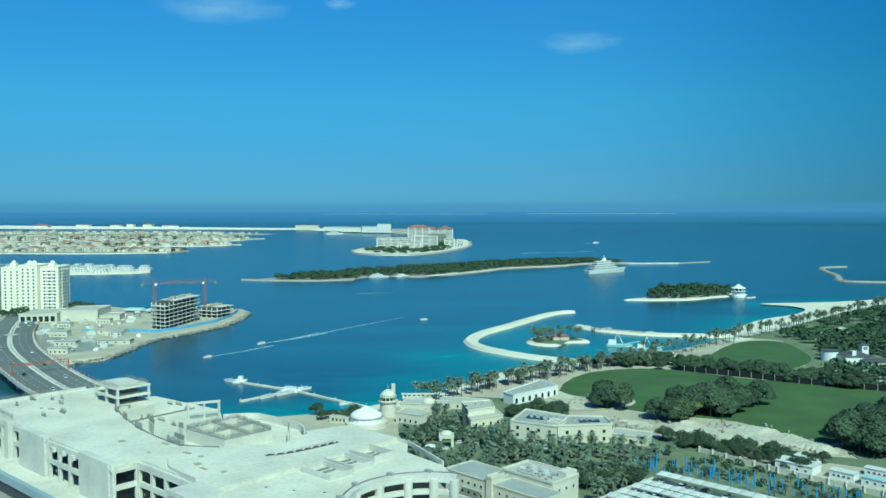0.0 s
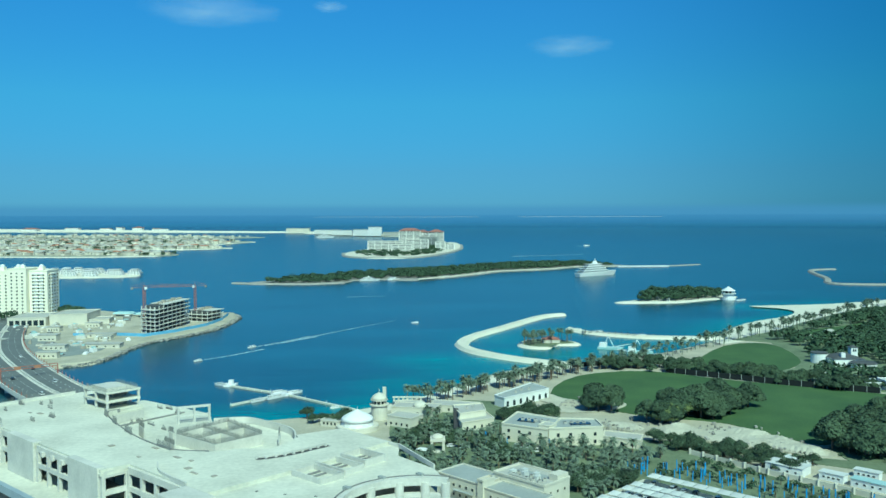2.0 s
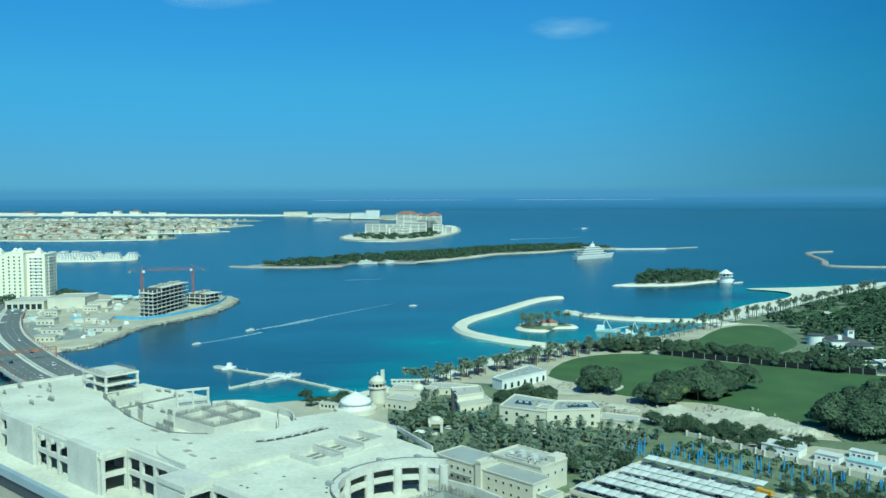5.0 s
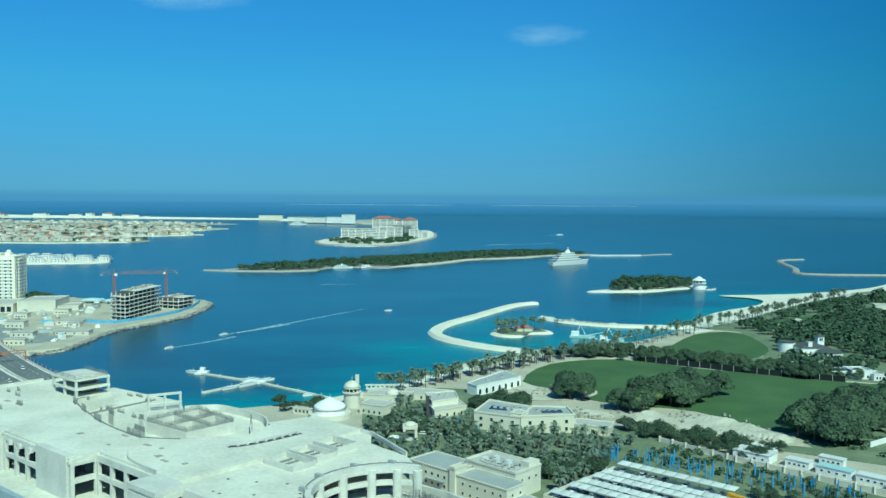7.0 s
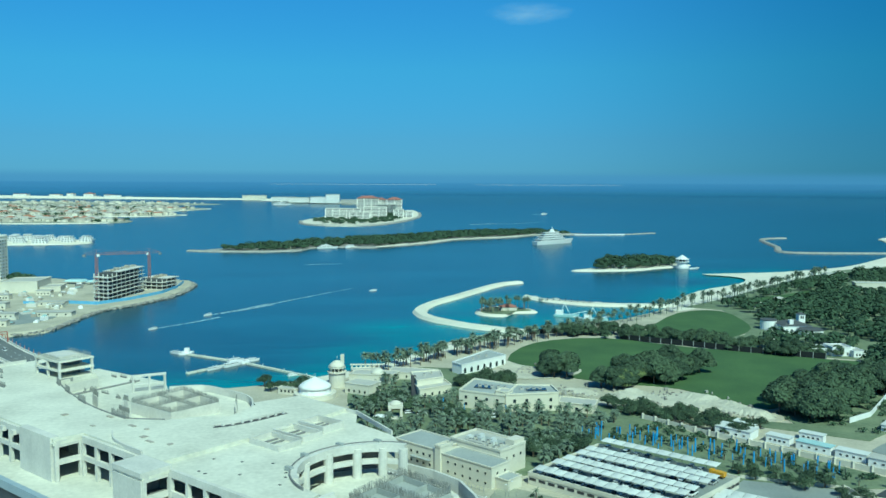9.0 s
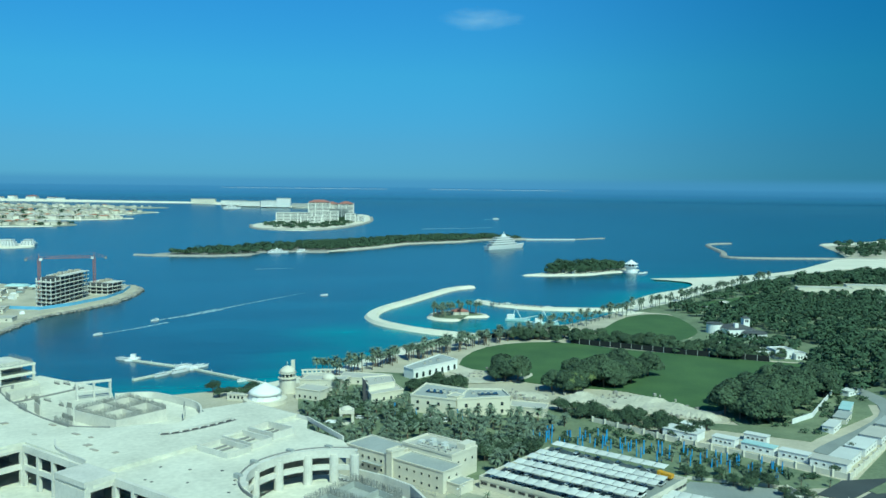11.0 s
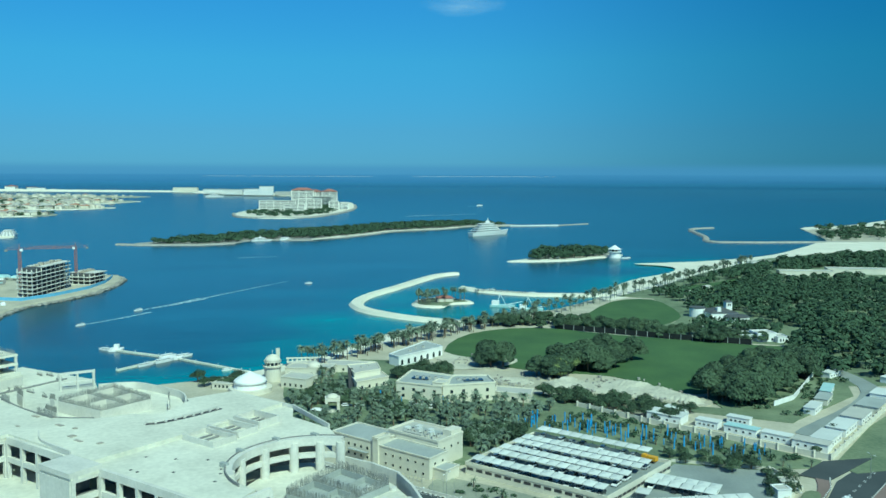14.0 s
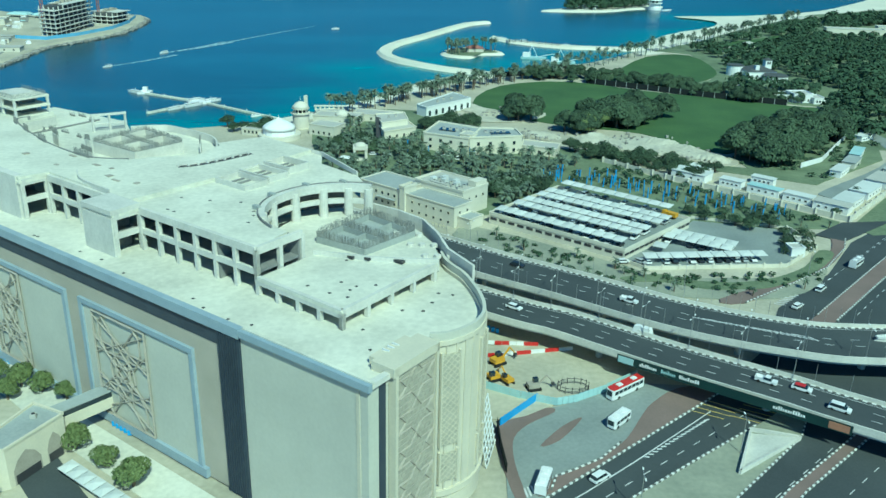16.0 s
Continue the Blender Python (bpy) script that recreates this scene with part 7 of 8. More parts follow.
for line, k0 in (([(33, 204), (48, 202)], 0), ([(34, 196.5), (44, 197.5), (56, 199)], 3)):
    for k, (x, y, hd) in enumerate(along(line, 2.0)):
        c, s = math.cos(radians(hd)), math.sin(radians(hd))
        Build().wall((x, y), (x + c * 1.9, y + s * 1.9), 0.5, 1.5, 2.5).make("segment", RED if (k // 2 + k0) % 2 else WHITE, f)


def digger(x, y, turn, s=1.0, body=YELLOW):
    e = thing("excavator", (x, y, 1.5), "yellow tracked excavator in the yard", "excavator", "yard machines")
    m = Matrix.Translation((x, y, 1.5)) @ pose(0, 0, 0, 0, 0, turn) @ Matrix.Scale(s, 4)
    for k in (-1, 1):
        Build(m).prism([(-2, k * 1.2 - 0.3), (2, k * 1.2 - 0.3), (2, k * 1.2 + 0.3), (-2, k * 1.2 + 0.3)], 0, 0.9, 0.9).make("track", TYRE, e)
    Build(m).box(-1.8, -1.3, 0.95, 1.4, 1.3, 2.0).make("house", body, e)
    Build(m).box(0, 0.1, 2.0, 1.4, 1.3, 3.2).make("cab", GLASS, e)
    Build(m).tube((1.2, -0.4, 1.8), (3.6, -0.4, 4.2), 0.28, 5).make("boom", body, e)
    Build(m).tube((3.6, -0.4, 4.2), (5.6, -0.4, 1.8), 0.2, 5).make("stick", body, e)
    Build(m).prism([(5.2, -0.9), (6.0, -0.9), (6.0, 0.1), (5.2, 0.1)], 0.9, 1.9, 0.7).make("bucket", DARKMETAL, e)


f = thing("mesh_fence", (31, 155, 1.5), "dark green mesh fence along the footpath", "fence")
for a, b in (((31.3, 163.9), (30.7, 155.2)), ((30.7, 155.1), (30.6, 146.3))):
    Build().wall(a, b, 0.1, 1.5, 4.0).make("panel", BLACKMESH, f)
crossing = Build()
for k in range(7):
    crossing.wall((33.6 + k * 0.8, 138.2 + k * 0.35), (33.4 + k * 0.8, 141.2 + k * 0.35), 0.4, 1.425, 1.44)
tagged(crossing.make("zebra_crossing", LINE), "white zebra crossing on the forecourt", "road marking", kind="structure")
f = thing("water_barrier", (37, 211, 1.5), "bright blue plastic road barriers", "barrier", "blue barriers")
for k in range(4):
    Build().box(35 + k * 1.1, 212.9 - k * 0.9, 1.4, 35.9 + k * 1.1, 213.7 - k * 0.9, 2.6).make("segment", BLUEPLASTIC, f)
digger(36, 192.5, 30)
digger(33.5, 184.5, 200, 0.9)
digger(37, 183, 120, 0.8)
digger(43, 179.5, 10, 0.9, LATTICE)
f = thing("rebar_cage", (53, 179, 1.5), "dark steel reinforcement cage in a pit", "rebar cage")
for i in range(14):
    t = 2 * math.pi * i / 14
    Build().tube((53 + 4 * math.cos(t), 179 + 2.6 * math.sin(t), 1.5), (53 + 4 * math.cos(t), 179 + 2.6 * math.sin(t), 3.4), 0.1, 4).make("bar", DARKMETAL, f)
for z in (2.0, 3.0):
    for i in range(14):
        t, u = 2 * math.pi * i / 14, 2 * math.pi * (i + 1) / 14
        Build().tube((53 + 4 * math.cos(t), 179 + 2.6 * math.sin(t), z), (53 + 4 * math.cos(u), 179 + 2.6 * math.sin(u), z), 0.09, 4).make("hoop", DARKMETAL, f)
f = thing("steel_canopy", (30, 150, 1.3), "white curved steel canopy frame at the corner", "canopy")
for k in range(9):
    z = 2 + k * 1.5
    o = 2.5 - k * 0.28
    Build().tube((24 + o * 1.0, 152 - 4, z), (27.5 + o, 158, z), 0.14, 4).make("rail", WHITE, f)
for k in range(5):
    y = 148.5 + k * 2.2
    Build().tube((26.5 + k * 0.8, y, 1.3), (24.3 + k * 0.8, y, 14.5), 0.16, 4).make("rib", WHITE, f)


# ---- the peninsula: apartment tower, building site and cranes ----
def tower_wing(parent, pts, h, floors, cols):
    """A wing of the tower: wall, cornice, and windows on its seaward faces."""
    Build().prism(pts, 2, h).make("wall", TOWERWALL, parent)
    Build().prism(offset_loop(pts, 0.5), h, h + 0.9).make("cornice", TOWERWALL, parent)
    for (a, b), n in zip(zip(pts, pts[1:] + pts[:1]), cols):
        if n:
            step = (h - 6) / floors
            windows(parent, a, b, [4.5 + step * k for k in range(floors)], n, 1.9, 1.9, 0.12, 1.2, TOWERWALL)


def apartment_tower(x, y, label):
    t = thing("apartment_tower", (x, y, 2.6), label, "apartment building")
    tower_wing(t, [(x - 62, y), (x - 40, y), (x - 40, y + 24), (x - 62, y + 24)], 52, 13, (3, 0, 0, 0))
    tower_wing(t, [(x - 39.5, y - 6), (x - 20, y - 6), (x - 20, y + 24), (x - 39.5, y + 24)], 55, 13, (3, 2, 0, 0))
    tower_wing(t, [(x - 19.5, y), (x, y), (x, y + 28), (x - 19.5, y + 28)], 52.5, 13, (3, 4, 0, 0))
    for k in range(13):
        Build().box(x - 16, y - 1.4, 6.5 + k * 3.55, x - 4, y + 0.1, 7.6 + k * 3.55).make("balcony", WHITE, t)
        Build().box(x - 1, y + 8, 6.5 + k * 3.55, x + 1.4, y + 20, 7.6 + k * 3.55).make("balcony", WHITE, t)
    for dx in (-52, -30, -10, -35):
        Build().box(x + dx - 3, y + 6, 52, x + dx + 3, y + 12, 57).make("roof_turret", TOWERWALL, t)
        Build().dome(x + dx, y + 9, 57, 2.6, 2.8, 12).make("dome", WHITE, t, smooth=True)


apartment_tower(-415.5, 908, "cream high-rise apartment tower with small domes")
apartment_tower(-500, 930, "cream high-rise apartment tower behind")
h = thing("podium_building", (-395, 860, 2.6), "low cream podium with dark garage openings", "building")
for pts, z in (([(-420, 830), (-385, 836), (-388, 880), (-424, 876)], 11), ([(-384, 842), (-350, 850), (-352, 890), (-386, 884)], 13), ([(-348, 850), (-330, 856), (-334, 880), (-350, 876)], 7)):
    block(h, pts, 2.4, z, STUCCO, ROOFPALE, 0.8)
windows(h, (-420, 830), (-385, 836), (3.4,), 6, 4.2, 5.5)
for k, (x, y, a, b2, z) in enumerate(((-360, 800, 12, 8, 5), (-338, 740, 16, 9, 6), (-310, 690, 18, 8, 4.5), (-300, 760, 24, 8, 4), (-275, 700, 30, 10, 4), (-335, 830, 14, 8, 5), (-290, 745, 10, 6, 4), (-370, 720, 10, 7, 5), (-330, 655, 14, 7, 5), (-298, 650, 16, 6, 5))):
    hut = thing("site_office", (x, y, 2.6), "small pale site building on bare ground", "hut", "site offices")
    Build().box(x - a / 2, y - b2 / 2, 2.4, x + a / 2, y + b2 / 2, z + 2).make("wall", STUCCO, hut)
    Build().box(x - a / 2 - 0.4, y - b2 / 2 - 0.4, z + 2, x + a / 2 + 0.4, y + b2 / 2 + 0.4, z + 2.4).make("roof", ROOFPALE, hut)
    windows(hut, (x - a / 2, y - b2 / 2), (x + a / 2, y - b2 / 2), (3.6,), 4, 1.5, 1.4)
tent = thing("beach_canopy", (-330, 925, 2.6), "long pale teal canopy by the beach", "canopy")
for k in range(3):
    Build().prism([(-350 + k * 26, 915 - k * 6), (-328 + k * 26, 912 - k * 6), (-326 + k * 26, 924 - k * 6), (-348 + k * 26, 927 - k * 6)], 5.5, 7.5, 0.7).make("roof", TEAL, tent)
    for dx in (-346, -330):
        Build().cyl(dx + k * 26, 918 - k * 6, 2.4, 5.6, 0.4, n=6).make("post", POLE, tent)


def concrete_frame(name, pts, floors, step, z0, label, grid):
    """An unfinished frame: slabs with columns between them."""
    t = thing(name, (*pts[0], z0), label, "building site")
    a, b, d = Vector(pts[0]), Vector(pts[1]), Vector(pts[3])
    for k in range(floors + 1):
        part_built = 0.72 if k == floors else 1.0
        reach = [tuple(Vector(p) + (Vector(q) - Vector(p)) * (1 - part_built)) for p, q in zip(pts[:2], (pts[3], pts[2]))] + [tuple(p) for p in pts[2:]]
        Build().prism(offset_loop(reach, 0.5 * ((k * 7) % 3) / 2), z0 + k * step, z0 + k * step + 0.5).make("slab", CONCRETE, t)
        if k < floors:
            for i in range(grid[0]):
                for j in range(grid[1]):
                    if i in (0, grid[0] - 1) or j in (0, grid[1] - 1):
                        p = a + (b - a) * (i + 0.15) / (grid[0] - 0.7) + (d - a) * (j + 0.15) / (grid[1] - 0.7)
                        Build().box(p.x - 0.42, p.y - 0.42, z0 + k * step + 0.5, p.x + 0.42, p.y + 0.42, z0 + (k + 1) * step).make("column", CONCRETE, t)
    c = (Vector(pts[0]) + Vector(pts[2])) / 2
    ins = [tuple(c + (Vector(p) - c) * 0.78) for p in pts]
    # dark block fills the frame, standing in for shade between the floors
    Build().prism(ins, z0 + 0.7, z0 + floors * step).make("core", ROOFDARK, t)
    for i in range(8):
        p = a + (b - a) * 0.5 + (d - a) * (i + 2.6) / 10.4
        Build().box(p.x - 2, p.y - 2, z0 + floors * step + 0.5, p.x + 2, p.y + 2, z0 + floors * step + 1.2 + (i % 3) * 0.9).make("formwork", LATTICE, t)
    return t


concrete_frame("concrete_frame", [(-274, 786), (-257, 775), (-246, 850), (-264, 860)], 7, 3.6, 2.6, "grey unfinished concrete building frame", (4, 9))
concrete_frame("concrete_frame", [(-258, 872), (-232, 862), (-222, 890), (-250, 900)], 3, 3.6, 2.6, "low grey concrete frame under construction", (5, 4))


def crane(x, y, h, jib, turn, z0=2.6):
    c = thing("tower_crane", (x, y, z0), "red-brown lattice tower crane", "crane", "tower cranes")
    b = Build()
    for dx in (-1, 1):
        for dy in (-1, 1):
            b.tube((x + dx, y + dy, z0), (x + dx, y + dy, h), 0.2, 4)
    for k in range(int((h - z0) / 3)):
        z = z0 + 3 * k
        b.tube((x - 1, y - 1, z), (x + 1, y - 1, z + 3), 0.18, 3).tube((x + 1, y - 1, z), (x - 1, y - 1, z + 3), 0.18, 3)
    b.make("mast", CRANE, c)
    m = Matrix.Translation((x, y, h)) @ pose(0, 0, 0, 0, 0, turn)
    b = Build(m)
    for dy, dz in ((-0.8, 0), (0.8, 0), (0, 1.8)):
        b.tube((-12, dy, dz), (jib, dy, dz), 0.085, 4)
    for k in range(int(jib / 3)):
        b.tube((3 * k, 0.8, 0), (3 * k + 1.5, 0, 1.8), 0.07, 3).tube((3 * k + 1.5, 0, 1.8), (3 * k + 3, 0.8, 0), 0.07, 3)
    b.make("jib", CRANE, c)
    Build(m).box(-12, -0.8, -1.8, -9.6, 0.8, 0.2).make("counterweight", GREYWALL, c)
    Build(m).box(0.5, -1.4, -1.8, 2.8, 1.4, 0.4).make("cab", WHITE, c)
    Build(m).tube((0, 0, 0), (0, 0, 5), 0.4, 4, 0.15).make("apex", CRANE, c)
    Build(m).tube((0, 0, 5), (jib * 0.7, 0, 1.8), 0.06, 3).tube((0, 0, 5), (-11, 0, 0.3), 0.1, 3).make("tie", CRANE, c)


rnd = random.Random(44)
for k, (x, y) in enumerate(scatter([(-420, 800), (-350, 720), (-300, 650), (-275, 660), (-268, 740), (-290, 770), (-330, 800), (-300, 850), (-320, 900), (-390, 900), (-400, 850)], 70, rnd, 8)):
    w, d, hh = rnd.uniform(2.5, 9), rnd.uniform(2, 5), rnd.uniform(0.8, 3.2)
    Lc = local(x, y, rnd.uniform(0, 180))
    c = thing("material_stack", (x, y, 2.6), "stack of pale building material on site", "stack", "site stacks")
    Build().prism(rect(Lc, -w / 2, -d / 2, w / 2, d / 2), 2.5, 2.6 + hh).make("load", rnd.choice((CONCRETE, SCREED, GREYWALL, LATTICE, WHITE, STUCCO)), c)
    Build().prism(rect(Lc, -w / 3, -d / 3, w / 4, d / 4), 2.6 + hh, 2.9 + hh * 1.3).make("top_load", rnd.choice((CONCRETE, LATTICE, TEAL, WHITE)), c)
crane(-275, 800, 44, 46, 12)
crane(-249, 878, 39, 44, 196)
f = thing("blue_hoarding", (-235, 830, 2.6), "bright blue hoarding along the site edge", "hoarding")
for a, b in zip([(-292, 770), (-262, 762), (-243, 790), (-226, 835), (-222, 880)], [(-262, 762), (-243, 790), (-226, 835), (-222, 880), (-226, 925)]):
    Build().wall(a, b, 0.3, 2.5, 5.4).make("panel", HOARDING, f)
f = thing("blue_hoarding", (-280, 765, 2.6), "blue sheeting round the site compound", "hoarding")
for a, b in (((-330, 770), (-300, 764)), ((-300, 764), (-292, 770))):
    Build().wall(a, b, 0.3, 2.5, 5.0).make("panel", HOARDING, f)

# white villas on the sandy island
rnd = random.Random(5)
v = thing("white_villa", (0, 0, 0), "three-storey white terraced villa", "villa", "white villas")
for k, (x0, x1, d) in enumerate(((-9, 9, 12), (-8, 7, 10), (-5, 5, 8))):
    Build().box(x0, -d / 2, k * 4.2, x1, d / 2, k * 4.2 + 4.0).make("storey", WHITE, v)
    Build().box(x0 - 0.7, -d / 2 - 0.8, k * 4.2 + 4.0, x1 + 0.7, d / 2 + 0.8, k * 4.2 + 4.4).make("slab", WHITE, v)
    for j in range(4):
        Build().box(x0 + 1 + j * (x1 - x0) / 4, -d / 2 - 0.1, k * 4.2 + 1.0, x0 + 2.6 + j * (x1 - x0) / 4, -d / 2 + 0.1, k * 4.2 + 3.0).make("window", GLASS, v)
spots = [(-880 + i * 21 + rnd.uniform(-3, 3), 1545 + (i % 2) * 38 + (i % 3) * 14 + max(0, -i) + rnd.uniform(-6, 6)) for i in range(16)] + [(-860 + i * 22, 1620 + rnd.uniform(-8, 8)) for i in range(11)]
for i, (x, y) in enumerate(spots):
    m = Matrix.Translation((x, y, 1.8)) @ pose(0, 0, 0, 0, 0, rnd.uniform(-12, 12)) @ Matrix.Diagonal((rnd.uniform(1.1, 1.4), 1.2, rnd.uniform(0.7, 0.9), 1))
    c = v if i == 0 else copy_thing(v, Matrix.Identity(4))
    c.matrix_basis = m

# beige villas on the fronds
kinds = []
for name, wall_m, roof_m in (("beige", STUCCO, ROOFPALE), ("tiled", YELLOWSTUCCO, TERRACOTTA)):
    v = thing("frond_villa", (0, 0, 0), "beige two-storey villa with a %s roof" % ("pale" if name == "beige" else "tiled"), "villa", "frond villas")
    Build().box(-9, -7, 0, 9, 7, 8).box(-4, -10, 0, 4, -6.9, 7).make("wall", wall_m, v)
    Build().hip(-9, -7, 8, 9, 7, 3.4, 0.8).make("roof", roof_m, v)
    Build().box(-6.5, -7.15, 1, -5, -6.9, 6).make("window", GLASS, v)
    kinds.append(v)
used = [False, False]
rows = []
for x0, y0, x1, y1, n in ((-1420, 2375, -770, 2365, 30), (-1420, 2440, -790, 2420, 28), (-1420, 2520, -850, 2490, 22), (-1650, 2900, -740, 2830, 30), (-1650, 2990, -760, 2890, 28), (-1650, 3080, -900, 2960, 22),
                          (-1950, 3480, -800, 3330, 26), (-1950, 3640, -800, 3500, 22), (-1900, 3800, -850, 3640, 18), (-2500, 4500, -1000, 4250, 20)):
    for i in range(n):
        t = (i + rnd.uniform(0.1, 0.9)) / n
        rows.append((x0 + (x1 - x0) * t, y0 + (y1 - y0) * t + rnd.uniform(-14, 14)))
for x, y in rows:
    k = rnd.random() < 0.3
    m = fold_pose(x, y, 1.6, rnd.uniform(-20, 20), rnd.uniform(0.85, 1.3))
    c = copy_thing(kinds[k], Matrix.Identity(4)) if used[k] else kinds[k]
    used[k] = True
    c.matrix_basis = m


# the closer-set houses between them, too many to count
VILLAWALL = mat("villa_walls", (0.74, 0.70, 0.60), (0.46, 0.43, 0.36), 0.9, 0.02, 0.4, island=0.9)
VILLAROOF = mat("villa_roofs", (0.52, 0.48, 0.41), (0.34, 0.29, 0.25), 0.9, 0.02, 0.4, island=0.9)
estate_walls, estate_roofs, rnd = Build(), Build(), random.Random(15)
for poly, count in (([(-1480, 2345), (-780, 2330), (-745, 2415), (-810, 2500), (-1000, 2545), (-1480, 2635)], 190), ([(-1690, 2880), (-850, 2765), (-705, 2870), (-810, 2945), (-1690, 3130)], 200),
                    ([(-1980, 3420), (-920, 3220), (-765, 3530), (-950, 3680), (-1980, 3930)], 260), ([(-2550, 4330), (-1020, 4120), (-930, 4340), (-1700, 4660), (-2550, 4770)], 160)):
    for x, y in scatter(poly, count, rnd, 17):
        m = fold_pose(x, y, 1.5, rnd.uniform(-25, 25), rnd.uniform(0.75, 1.2))
        w, d, h = rnd.uniform(6, 11), rnd.uniform(5, 9), rnd.uniform(5, 10)
        a, c = Build().box(-w, -d, 0, w, d, h).box(-w * 0.5, -d - 3, 0, w * 0.3, -d + 0.2, h * 0.7), Build().hip(-w, -d, h, w, d, rnd.uniform(0.8, 2.6), 0.6)
        estate_walls.add([m @ Vector(p) for p in a.v], a.f)
        estate_roofs.add([m @ Vector(p) for p in c.v], c.f)
estate = tagged(estate_walls.make("villa_estate", VILLAWALL), "dense rows of pale villas on the fronds", "villas", kind="stuff")
estate_roofs.make("roofs", VILLAROOF, estate)


# ---- hotel island and distant resorts ----
def hotel(x0, y0, w, d, h, floors, label, wall=STUCCO, roof=ROOFPALE, red=False, turn=0.0):
    s = fold_scale(math.hypot(x0, y0))
    m = fold_pose(x0, y0, 2.0, turn)
    t = thing("hotel_block", fold(x0, y0, 2.0), label, "hotel")
    Build(m).box(-w / 2, -d / 2, 0, w / 2, d / 2, h).make("wall", wall, t)
    step, near = h / floors, y0 < 3500
    for k in range(floors):
        Build(m).box(-w / 2 + 2, -d / 2 - 0.4, k * step + step * 0.3, w / 2 - 2, -d / 2 + 0.1, k * step + step * (0.72 if near else 0.48)).make("window_band", GLASS if near else ROOFGREY, t)
        if near:
            Build(m).box(-w / 2, -d / 2 - 1.6, (k + 1) * step - 0.9, w / 2, -d / 2 + 0.1, (k + 1) * step).make("balcony_slab", wall, t)
    n = max(2, int(w / 20))
    for i in range(n + 1 if near else 0):
        Build(m).box(-w / 2 + i * w / n - 1.2, -d / 2 - 2.1, 0, -w / 2 + i * w / n + 1.2, -d / 2, h + 0.6).make("balcony_screen", wall, t)
    if red:
        Build(m).hip(-w / 2, -d / 2, h, w / 2, d / 2, 9, 3).make("roof", ROOFRED, t, "red tiled hip roof")
    else:
        Build(m).box(-w / 2 - 1, -d / 2 - 1, h, w / 2 + 1, d / 2 + 1, h + 1.5).make("roof", roof, t)
    return t


hotel(-147, 2560, 105, 30, 31, 7, "long pale hotel block with balconies", HOTELWALL)
hotel(-52, 2610, 70, 32, 34, 8, "pale hotel block with deep balconies", HOTELWALL)
hotel(-95, 2500, 60, 26, 22, 5, "low terraced hotel block", HOTELWALL)
hotel(-85, 2980, 75, 40, 55, 12, "tall beige hotel block with a red roof", HOTELWALL, red=True)
hotel(-40, 3020, 40, 40, 49, 11, "tall beige hotel block with a red roof", HOTELWALL, red=True)
hotel(8, 3000, 52, 40, 50, 11, "beige hotel wing with a red tiled roof", HOTELWALL, red=True)
hotel(-18, 2820, 60, 30, 36, 8, "grey-green glazed hotel wing", ROOFGREY)
hotel(20, 2640, 30, 26, 26, 6, "small pale hotel pavilion", HOTELWALL)
hotel(45, 2700, 40, 30, 16, 4, "low white beach building", WHITE)
hotel(-505, 4650, 110, 60, 26, 5, "distant pale resort block", HOTELWALL)
hotel(-385, 4520, 90, 60, 32, 6, "distant white resort block", WHITE)
hotel(-312, 4480, 70, 60, 46, 9, "distant tall white resort block", WHITE)
hotel(-620, 4900, 140, 50, 24, 5, "distant low beige resort block", HOTELWALL)
hotel(-225, 4500, 90, 50, 18, 4, "distant low grey resort block", ROOFPALE)
hotel(-900, 5600, 150, 60, 22, 4, "distant sandy block on the rim", STUCCO)
for i, (x, y, w, hh) in enumerate(((-3300, 6050, 200, 42), (-2900, 6100, 180, 36), (-2620, 6150, 150, 48), (-2380, 6150, 120, 40), (-2130, 6100, 110, 56), (-1980, 6050, 90, 40), (-2250, 6080, 70, 60))):
    hotel(x, y, w * 0.6, 60, hh * 0.42, max(3, int(hh / 12)), "distant pale apartment block on the rim", HOTELWALL, TERRACOTTA, i % 3 == 1)
for i in range(4):
    hotel(-2010 + i * 74 + (i % 2) * 20, 5900 - i * 35, 34 + 14 * (i % 3), 30, 9 + (i % 3) * 4, 3, "distant small beach building", WHITE)


# ---- boats ----
def hull(m, L, W, H, bow=0.35):
    """A boat's hull: rounded stern, pointed bow, flared sides. Bow towards +x."""
    pts = [(-L / 2, -W * 0.42), (L * (0.5 - bow), -W / 2), (L * 0.38, -W * 0.28), (L / 2, 0), (L * 0.38, W * 0.28), (L * (0.5 - bow), W / 2), (-L / 2, W * 0.42)]
    low = [(x * 0.93 - L * 0.02, y * 0.75) for x, y in pts]
    b, n = Build(m), len(pts)
    v = [(x, y, -0.3) for x, y in low] + [(x, y, H * (1.0 + 0.35 * max(0, x / L * 2) ** 2)) for x, y in pts]
    return b.add(v, [tuple(range(n - 1, -1, -1)), tuple(range(n, 2 * n))] + [(i, (i + 1) % n, n + (i + 1) % n, n + i) for i in range(n)])


